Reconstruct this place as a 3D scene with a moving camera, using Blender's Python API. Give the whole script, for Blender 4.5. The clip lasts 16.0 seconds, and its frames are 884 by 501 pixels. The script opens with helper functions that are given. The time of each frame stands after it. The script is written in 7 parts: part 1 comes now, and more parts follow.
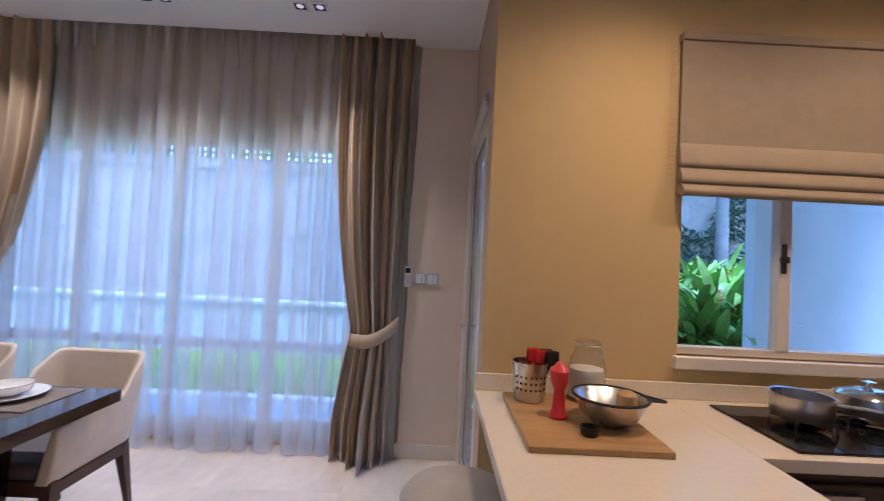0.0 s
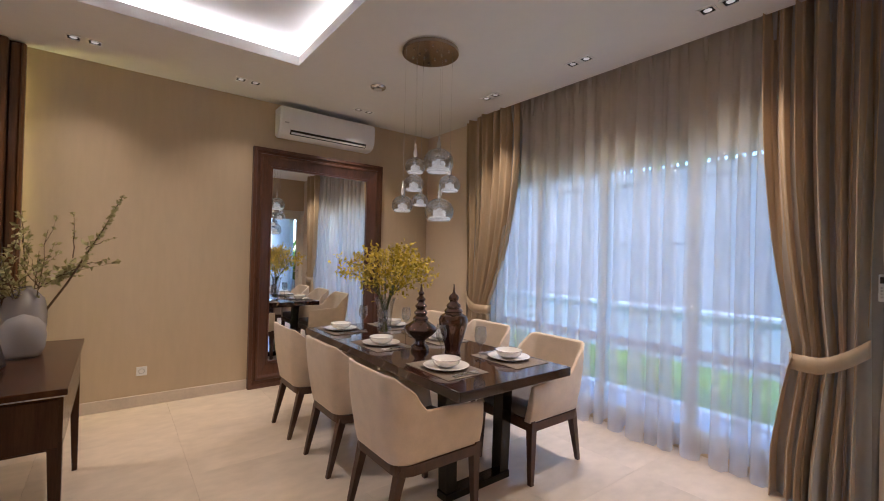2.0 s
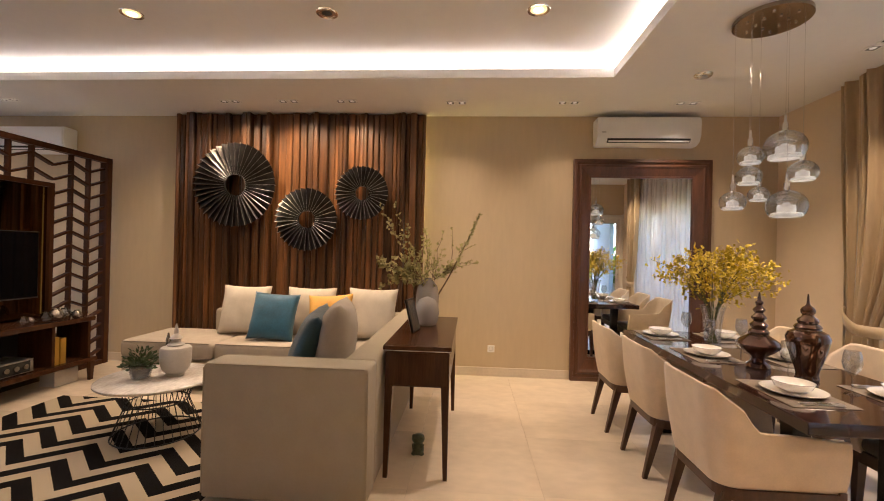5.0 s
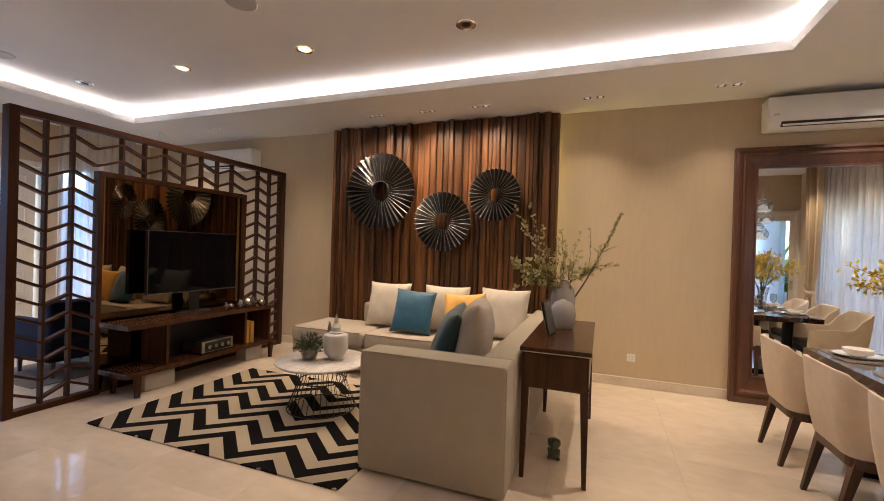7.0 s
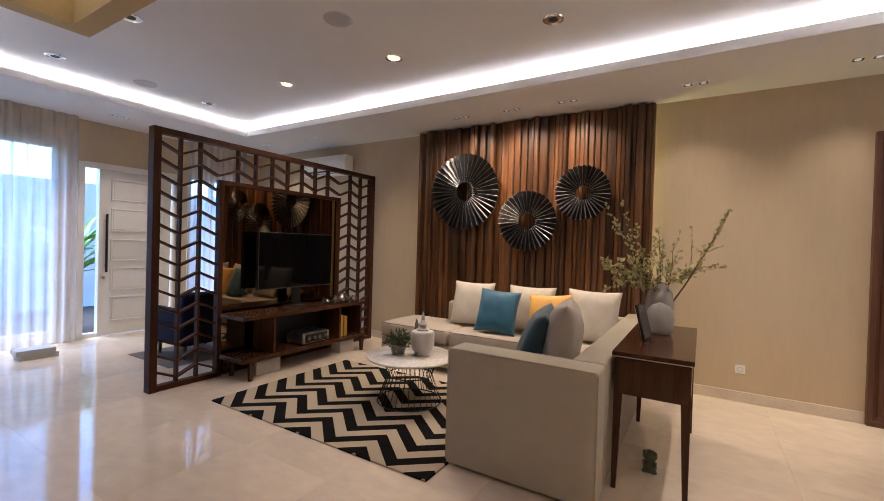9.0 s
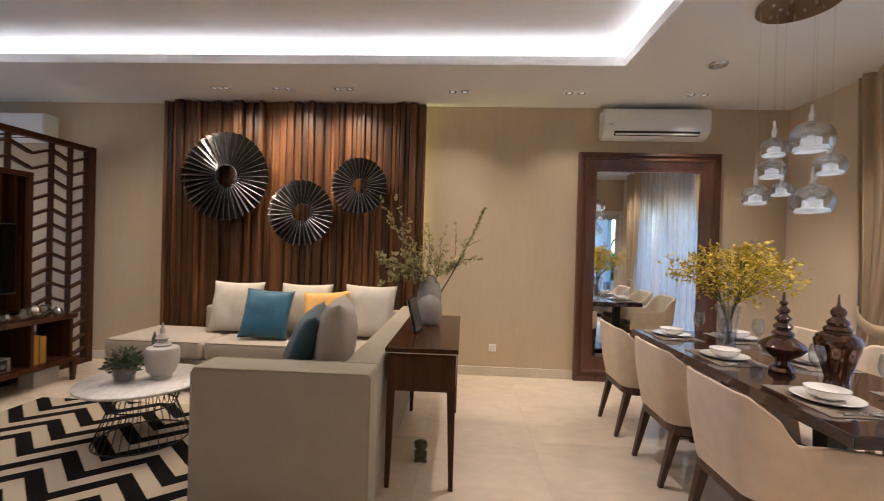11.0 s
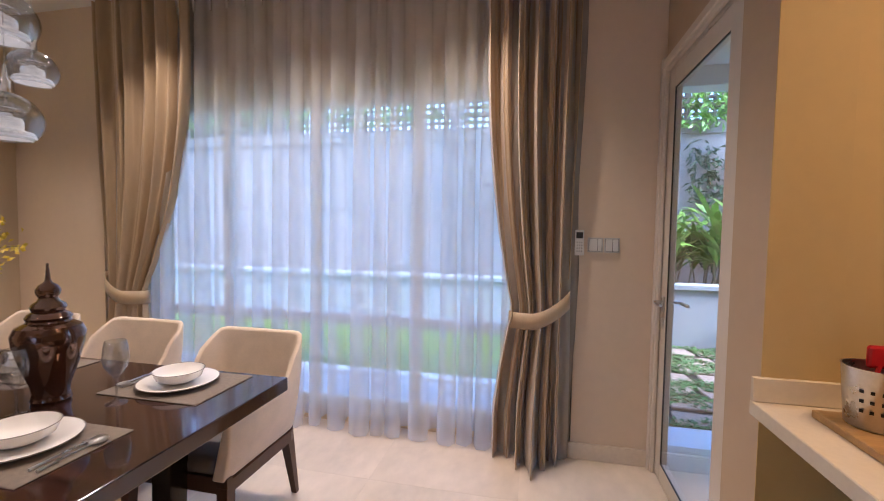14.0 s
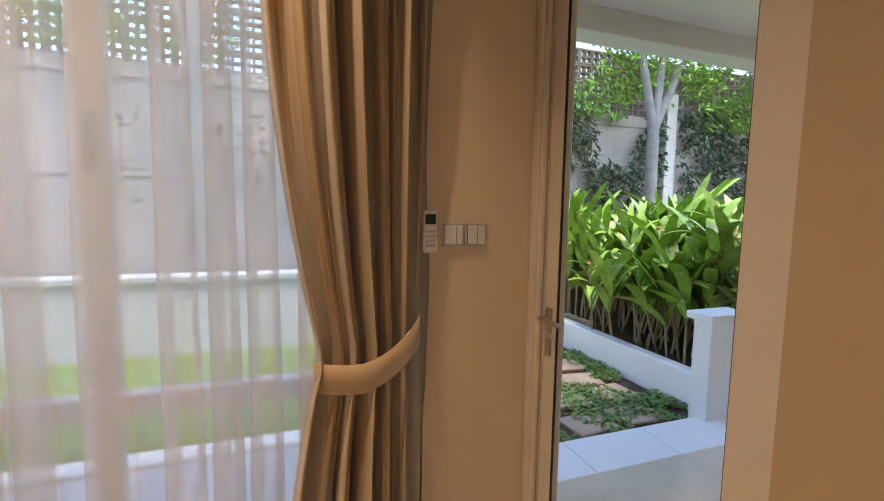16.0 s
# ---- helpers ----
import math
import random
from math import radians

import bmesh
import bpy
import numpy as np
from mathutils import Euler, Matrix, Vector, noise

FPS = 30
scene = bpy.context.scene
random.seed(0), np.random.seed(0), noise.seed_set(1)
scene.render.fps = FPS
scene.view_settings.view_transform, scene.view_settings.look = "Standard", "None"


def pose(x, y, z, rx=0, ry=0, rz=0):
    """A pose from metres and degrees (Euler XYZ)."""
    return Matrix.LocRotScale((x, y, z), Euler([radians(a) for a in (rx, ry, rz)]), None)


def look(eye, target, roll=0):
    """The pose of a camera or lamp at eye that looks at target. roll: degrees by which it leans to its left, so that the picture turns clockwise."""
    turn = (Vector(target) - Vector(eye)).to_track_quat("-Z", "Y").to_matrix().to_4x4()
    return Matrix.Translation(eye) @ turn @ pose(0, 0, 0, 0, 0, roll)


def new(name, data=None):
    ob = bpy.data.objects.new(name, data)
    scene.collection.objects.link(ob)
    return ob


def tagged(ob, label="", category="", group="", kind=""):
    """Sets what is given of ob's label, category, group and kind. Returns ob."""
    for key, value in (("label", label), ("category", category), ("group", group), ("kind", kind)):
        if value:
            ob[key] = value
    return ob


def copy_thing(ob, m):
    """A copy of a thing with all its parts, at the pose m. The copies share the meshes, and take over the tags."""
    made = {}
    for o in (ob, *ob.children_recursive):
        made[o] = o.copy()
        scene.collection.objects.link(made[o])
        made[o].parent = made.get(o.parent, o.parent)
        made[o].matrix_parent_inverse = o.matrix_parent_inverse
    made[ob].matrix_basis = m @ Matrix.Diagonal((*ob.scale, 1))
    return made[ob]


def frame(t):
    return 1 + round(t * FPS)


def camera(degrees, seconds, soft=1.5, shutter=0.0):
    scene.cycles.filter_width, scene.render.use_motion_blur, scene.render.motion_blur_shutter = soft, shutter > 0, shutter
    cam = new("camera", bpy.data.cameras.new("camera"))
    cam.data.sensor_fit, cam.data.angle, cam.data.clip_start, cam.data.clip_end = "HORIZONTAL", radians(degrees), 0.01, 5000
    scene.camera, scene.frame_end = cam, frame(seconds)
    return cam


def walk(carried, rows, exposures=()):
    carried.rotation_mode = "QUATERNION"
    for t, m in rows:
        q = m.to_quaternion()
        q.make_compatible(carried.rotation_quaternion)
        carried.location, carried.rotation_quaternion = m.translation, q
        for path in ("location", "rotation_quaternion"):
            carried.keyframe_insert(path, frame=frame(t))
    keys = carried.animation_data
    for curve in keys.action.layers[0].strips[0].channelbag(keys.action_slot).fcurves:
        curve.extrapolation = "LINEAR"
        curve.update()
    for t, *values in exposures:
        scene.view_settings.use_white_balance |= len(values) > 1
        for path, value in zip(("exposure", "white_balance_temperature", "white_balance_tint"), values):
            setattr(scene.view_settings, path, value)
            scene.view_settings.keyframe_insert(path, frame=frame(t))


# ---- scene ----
cam = camera(92.3, 16.0, soft=0.95, shutter=0.12)
PATH = [
    (0, (0.333, 0.165, 1.417), (0.352, 2.164, 1.469), 2.9),
    (0.5, (0.312, 0.124, 1.431), (-0.362, 2.007, 1.457), 2.6),
    (1, (0.336, 0.039, 1.412), (-0.777, 1.7, 1.447), 1.9),
    (1.5, (0.42, -0.027, 1.42), (-0.986, 1.396, 1.447), 1.6),
    (2, (0.477, -0.07, 1.419), (-1.106, 1.152, 1.44), 1.4),
    (2.5, (0.54, -0.044, 1.422), (-1.194, 0.952, 1.444), 1.2),
    (3, (0.597, -0.033, 1.41), (-1.255, 0.721, 1.432), 1.2),
    (3.5, (0.646, -0.041, 1.406), (-1.274, 0.516, 1.425), 1.3),
    (4, (0.682, -0.049, 1.396), (-1.284, 0.317, 1.412), 1.2),
    (4.5, (0.702, -0.078, 1.402), (-1.294, 0.045, 1.413), 1.3),
    (5, (0.725, -0.106, 1.411), (-1.27, -0.24, 1.417), 1.3),
    (5.2, (0.73, -0.11, 1.412), (-1.261, -0.328, 1.418), 1.35),
    (6.2, (0.764, -0.148, 1.415), (-1.165, -0.674, 1.413), 1.5),
    (7.3, (0.798, -0.176, 1.419), (-1.046, -0.951, 1.407), 1.7),
    (7.5, (0.807, -0.177, 1.421), (-1.014, -1.004, 1.406), 1.7),
    (8, (0.826, -0.182, 1.419), (-0.933, -1.134, 1.402), 1.7),
    (8.2, (0.832, -0.184, 1.419), (-0.905, -1.174, 1.4), 1.7),
    (9.2, (0.82, -0.195, 1.419), (-0.885, -1.24, 1.397), 1.65),
    (10.3, (0.747, -0.202, 1.418), (-1.058, -1.064, 1.393), 1.5),
    (10.5, (0.695, -0.201, 1.409), (-1.192, -0.865, 1.39), 1.6),
    (11, (0.558, -0.195, 1.411), (-1.44, -0.297, 1.396), 1.6),
    (11.5, (0.454, -0.164, 1.399), (-1.505, 0.235, 1.378), 1.3),
    (12, (0.343, -0.079, 1.381), (-1.488, 0.723, 1.334), 1.1),
    (12.5, (0.185, 0.078, 1.381), (-1.397, 1.299, 1.307), 1.4),
    (13, (0.041, 0.231, 1.378), (-1.17, 1.822, 1.304), 1.9),
    (13.5, (-0.065, 0.405, 1.38), (-0.849, 2.243, 1.295), 1.4),
    (14, (-0.135, 0.637, 1.36), (-0.557, 2.589, 1.262), 0.9),
    (14.5, (-0.204, 0.888, 1.357), (-0.443, 2.871, 1.251), 0.2),
    (15, (-0.275, 1.164, 1.352), (-0.314, 3.16, 1.238), -0.4),
    (15.5, (-0.3, 1.458, 1.355), (-0.017, 3.433, 1.2), -0.3),
    (16, (-0.324, 1.811, 1.366), (0.330, 3.692, 1.185), 0.9),
]
EXPOSURES = [(0, 2.45, 4400, 17), (0.5, 2.35, 4850, 17), (1.5, 2.42, 4950, 16), (3, 2.44, 5550, 20), (3.5, 2.5, 5750, 22), (4.5, 2.78, 6050, 21), (5, 2.88, 6000, 17), (8, 2.78, 5350, 15), (10.5, 2.72, 4950, 13), (11, 2.8, 4950, 12), (12, 2.57, 5000, 15), (12.5, 2.62, 5450, 20), (13, 2.6, 5400, 20), (14, 2.55, 5150, 21), (14.5, 2.48, 5150, 20), (15, 2.35, 6000, 20), (16, 2.25, 7050, 19)]
walk(cam, [(t, look(eye, target, roll)) for t, eye, target, roll in PATH], EXPOSURES)

# ---- world, sun, lamps ----
world = bpy.data.worlds.new("sky")
scene.world = world
world.use_nodes = True
sky = world.node_tree.nodes.new("ShaderNodeTexSky")
sky.sky_type, sky.sun_disc = "NISHITA", False
sky.sun_elevation, sky.sun_rotation = radians(70), radians(150)
sky.dust_density, sky.air_density, sky.ozone_density = 0.2, 1.2, 3.0
back = world.node_tree.nodes["Background"]
world.node_tree.links.new(sky.outputs[0], back.inputs[0])
back.inputs[1].default_value = 0.15
SUN = bpy.data.lights.new("sun", "SUN")
SUN.energy, SUN.angle, SUN.color = 1.45, radians(25), (1.0, 0.98, 0.95)
new("sun", SUN).matrix_world = look((0, 0, 20), (-10 * math.cos(radians(70)), 17.2 * math.cos(radians(70)), 20 - 20 * math.sin(radians(70))))

WARM = (1.0, 0.75, 0.49)
COVE_POWER, PANEL_LED = 4.4, 4.0


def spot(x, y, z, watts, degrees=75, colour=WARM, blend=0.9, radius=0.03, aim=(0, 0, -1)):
    data = bpy.data.lights.new("spot_beam", "SPOT")
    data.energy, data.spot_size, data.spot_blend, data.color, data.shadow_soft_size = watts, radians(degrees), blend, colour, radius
    new("spot_beam", data).matrix_world = look((x, y, z), (x + aim[0], y + aim[1], z + aim[2] + 1e-4))


for y in (0.34, -2.69, -4.16):
    spot(-2.31, y, 3.13, 11 if y < 0 else 18, 145)
for y in (-2.73, -2.08, -1.45):
    spot(-3.64, y, 2.955, 14, 140, (1.0, 0.70, 0.40), blend=1.0, radius=0.06, aim=(-0.15, 0, -1))
for y in (-0.29, 0.87, 2.06):
    spot(-3.70, y, 2.955, 10 if y > 1.5 else 4, 105, aim=(0.0, 0, -1))
for x, w in ((-0.55, 20), (-1.53, 19), (-2.53, 14.5)):
    spot(x, 2.81, 2.955, w, 100, aim=(0, -0.10, -1))
# unseen kitchen lamps, inferred from the warm wall; no fittings modelled
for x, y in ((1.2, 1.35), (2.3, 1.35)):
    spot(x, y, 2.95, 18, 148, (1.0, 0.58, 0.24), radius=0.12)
# foyer beams; the first is an added lamp with no fitting above it
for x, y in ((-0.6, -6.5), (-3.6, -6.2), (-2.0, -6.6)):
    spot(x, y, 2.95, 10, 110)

# ---- materials ----


def rgb(c):
    return (*c, 1.0)


def material(name, base, rough=0.6, metal=0.0, vary=0.12, scale=6.0, bump=0.0, bump_scale=200.0, coat=0.0, spec=0.5,
             stretch=(1, 1, 1), second=None, tint=0.0, sheen=0.0, rough_vary=0.08):
    """A surface with variation at two scales, grain bump and, with tint, a shift from piece to piece."""
    m = bpy.data.materials.new(name)
    m.use_nodes = True
    nt = m.node_tree
    b = nt.nodes["Principled BSDF"]
    b.inputs["Roughness"].default_value, b.inputs["Metallic"].default_value = rough, metal
    b.inputs["Coat Weight"].default_value, b.inputs["Specular IOR Level"].default_value = coat, spec
    b.inputs["Coat Roughness"].default_value = 0.08
    b.inputs["Sheen Weight"].default_value = sheen
    tc, mp = nt.nodes.new("ShaderNodeTexCoord"), nt.nodes.new("ShaderNodeMapping")
    info = nt.nodes.new("ShaderNodeObjectInfo")
    mul = nt.nodes.new("ShaderNodeMath")
    mul.operation, mul.inputs[1].default_value = "MULTIPLY", 37.0
    nt.links.new(info.outputs["Random"], mul.inputs[0])
    mp.inputs["Scale"].default_value = stretch
    nt.links.new(tc.outputs["Object"], mp.inputs["Vector"])
    nt.links.new(mul.outputs[0], mp.inputs["Location"])
    n1, n2 = nt.nodes.new("ShaderNodeTexNoise"), nt.nodes.new("ShaderNodeTexNoise")
    for n, s, d in ((n1, scale, 4.0), (n2, scale * 9, 3.0)):
        n.inputs["Scale"].default_value, n.inputs["Detail"].default_value = s, d
        nt.links.new(mp.outputs[0], n.inputs["Vector"])
    mixn = nt.nodes.new("ShaderNodeMix")
    mixn.inputs[0].default_value = 0.35
    nt.links.new(n1.outputs["Fac"], mixn.inputs[2])
    nt.links.new(n2.outputs["Fac"], mixn.inputs[3])
    ramp = nt.nodes.new("ShaderNodeValToRGB")
    dark = second or tuple(c * (1 - vary * 1.6) for c in base)
    light = tuple(min(1, c * (1 + vary)) for c in base)
    ramp.color_ramp.elements[0].position, ramp.color_ramp.elements[1].position = 0.3, 0.7
    ramp.color_ramp.elements[0].color, ramp.color_ramp.elements[1].color = rgb(dark), rgb(light)
    nt.links.new(mixn.outputs[0], ramp.inputs[0])
    colour = ramp.outputs[0]
    if tint:
        hsv, mr = nt.nodes.new("ShaderNodeHueSaturation"), nt.nodes.new("ShaderNodeMapRange")
        mr.inputs["To Min"].default_value, mr.inputs["To Max"].default_value = 1 - tint, 1 + tint
        nt.links.new(info.outputs["Random"], mr.inputs["Value"])
        nt.links.new(mr.outputs[0], hsv.inputs["Value"])
        nt.links.new(colour, hsv.inputs["Color"])
        colour = hsv.outputs[0]
    nt.links.new(colour, b.inputs["Base Color"])
    rr = nt.nodes.new("ShaderNodeMapRange")
    rr.inputs["To Min"].default_value, rr.inputs["To Max"].default_value = max(0.0, rough - rough_vary * rough), min(1, rough + rough_vary * rough)
    nt.links.new(n1.outputs["Fac"], rr.inputs["Value"])
    nt.links.new(rr.outputs[0], b.inputs["Roughness"])
    if bump:
        nb, bp = nt.nodes.new("ShaderNodeTexNoise"), nt.nodes.new("ShaderNodeBump")
        nb.inputs["Scale"].default_value, nb.inputs["Detail"].default_value = bump_scale, 2.0
        bp.inputs["Strength"].default_value, bp.inputs["Distance"].default_value = bump, 0.002
        nt.links.new(mp.outputs[0], nb.inputs["Vector"])
        nt.links.new(nb.outputs["Fac"], bp.inputs["Height"])
        nt.links.new(bp.outputs[0], b.inputs["Normal"])
    return m


def glow(name, colour, strength):
    m = bpy.data.materials.new(name)
    m.use_nodes = True
    b = m.node_tree.nodes["Principled BSDF"]
    b.inputs["Base Color"].default_value = rgb((0.8, 0.8, 0.8))
    b.inputs["Emission Color"].default_value, b.inputs["Emission Strength"].default_value = rgb(colour), strength
    return m


def glass(name, colour=(1, 1, 1), rough=0.0, thin=0.85, gloss=0.035):
    """Clear panes and blown glass: mostly see-through, with gloss that grows towards the rim."""
    m = bpy.data.materials.new(name)
    m.use_nodes = True
    nt = m.node_tree
    nt.nodes.clear()
    out, mix = nt.nodes.new("ShaderNodeOutputMaterial"), nt.nodes.new("ShaderNodeMixShader")
    tr, gl, fr = nt.nodes.new("ShaderNodeBsdfTransparent"), nt.nodes.new("ShaderNodeBsdfGlossy"), nt.nodes.new("ShaderNodeLayerWeight")
    tr.inputs[0].default_value = rgb(tuple(c * thin for c in colour))
    gl.inputs["Roughness"].default_value = rough
    fr.inputs["Blend"].default_value = 0.5
    pw_, mr_ = nt.nodes.new("ShaderNodeMath"), nt.nodes.new("ShaderNodeMapRange")
    pw_.operation, pw_.inputs[1].default_value = "POWER", 4.0
    mr_.inputs["To Min"].default_value, mr_.inputs["To Max"].default_value = gloss, 0.85
    nt.links.new(fr.outputs["Facing"], pw_.inputs[0])
    nt.links.new(pw_.outputs[0], mr_.inputs["Value"])
    nt.links.new(mr_.outputs[0], mix.inputs[0])
    nt.links.new(tr.outputs[0], mix.inputs[1])
    nt.links.new(gl.outputs[0], mix.inputs[2])
    nt.links.new(mix.outputs[0], out.inputs[0])
    return m


def milky_glass(name, clear, haze, share):
    """Blown glass with a grey haze in its wall."""
    m = glass(name, clear, rough=0.03, thin=0.95, gloss=0.10)
    nt = m.node_tree
    out = [n for n in nt.nodes if n.type == "OUTPUT_MATERIAL"][0]
    was = out.inputs[0].links[0].from_socket
    df, mix = nt.nodes.new("ShaderNodeBsdfDiffuse"), nt.nodes.new("ShaderNodeMixShader")
    df.inputs[0].default_value = rgb(haze)
    mix.inputs[0].default_value = share
    nt.links.new(was, mix.inputs[1])
    nt.links.new(df.outputs[0], mix.inputs[2])
    nt.links.new(mix.outputs[0], out.inputs[0])
    return m


def cloth_sheer():
    m = bpy.data.materials.new("sheer voile")
    m.use_nodes = True
    nt = m.node_tree
    nt.nodes.clear()
    out = nt.nodes.new("ShaderNodeOutputMaterial")
    tr, tl, df = nt.nodes.new("ShaderNodeBsdfTransparent"), nt.nodes.new("ShaderNodeBsdfTranslucent"), nt.nodes.new("ShaderNodeBsdfDiffuse")
    a, b = nt.nodes.new("ShaderNodeMixShader"), nt.nodes.new("ShaderNodeMixShader")
    tc, wv = nt.nodes.new("ShaderNodeTexCoord"), nt.nodes.new("ShaderNodeTexNoise")
    wv.inputs["Scale"].default_value = 5.0
    mr = nt.nodes.new("ShaderNodeMapRange")
    mr.inputs["To Min"].default_value, mr.inputs["To Max"].default_value = 0.44, 0.54
    nt.links.new(tc.outputs["Object"], wv.inputs["Vector"])
    nt.links.new(wv.outputs["Fac"], mr.inputs["Value"])
    tr.inputs[0].default_value = rgb((0.97, 0.97, 0.97))
    tl.inputs[0].default_value, df.inputs[0].default_value = rgb((0.96, 0.96, 0.97)), rgb((0.88, 0.86, 0.82))
    a.inputs[0].default_value = 0.30
    nt.links.new(tl.outputs[0], a.inputs[1])
    nt.links.new(df.outputs[0], a.inputs[2])
    nt.links.new(mr.outputs[0], b.inputs[0])
    nt.links.new(tr.outputs[0], b.inputs[1])
    nt.links.new(a.outputs[0], b.inputs[2])
    nt.links.new(b.outputs[0], out.inputs[0])
    return m


def chevron():
    """Woven black and ivory zigzag."""
    m = material("zigzag wool", (0.8, 0.8, 0.8), 0.95, bump=0.6, bump_scale=350, spec=0.1)
    nt = m.node_tree
    b = nt.nodes["Principled BSDF"]
    tc, sep = nt.nodes.new("ShaderNodeTexCoord"), nt.nodes.new("ShaderNodeSeparateXYZ")
    nt.links.new(tc.outputs["Object"], sep.inputs[0])

    def mathn(op, a, bv):
        n = nt.nodes.new("ShaderNodeMath")
        n.operation = op
        for i, v in enumerate((a, bv)):
            if isinstance(v, (int, float)):
                n.inputs[i].default_value = v
            else:
                nt.links.new(v, n.inputs[i])
        return n.outputs[0]
    zig = mathn("PINGPONG", mathn("ADD", sep.outputs[1], 9.14), 0.28)
    s = mathn("ADD", sep.outputs[0], mathn("MULTIPLY", zig, 0.857))
    f = mathn("FRACT", mathn("DIVIDE", mathn("ADD", s, 21.55), 0.225), 0)
    k = mathn("GREATER_THAN", f, 0.5)
    mix = nt.nodes.new("ShaderNodeMix")
    mix.data_type = "RGBA"
    mix.inputs[6].default_value, mix.inputs[7].default_value = rgb((0.43, 0.36, 0.26)), rgb((0.006, 0.005, 0.005))
    nt.links.new(k, mix.inputs[0])
    nt.links.new(mix.outputs[2], b.inputs["Base Color"])
    return m


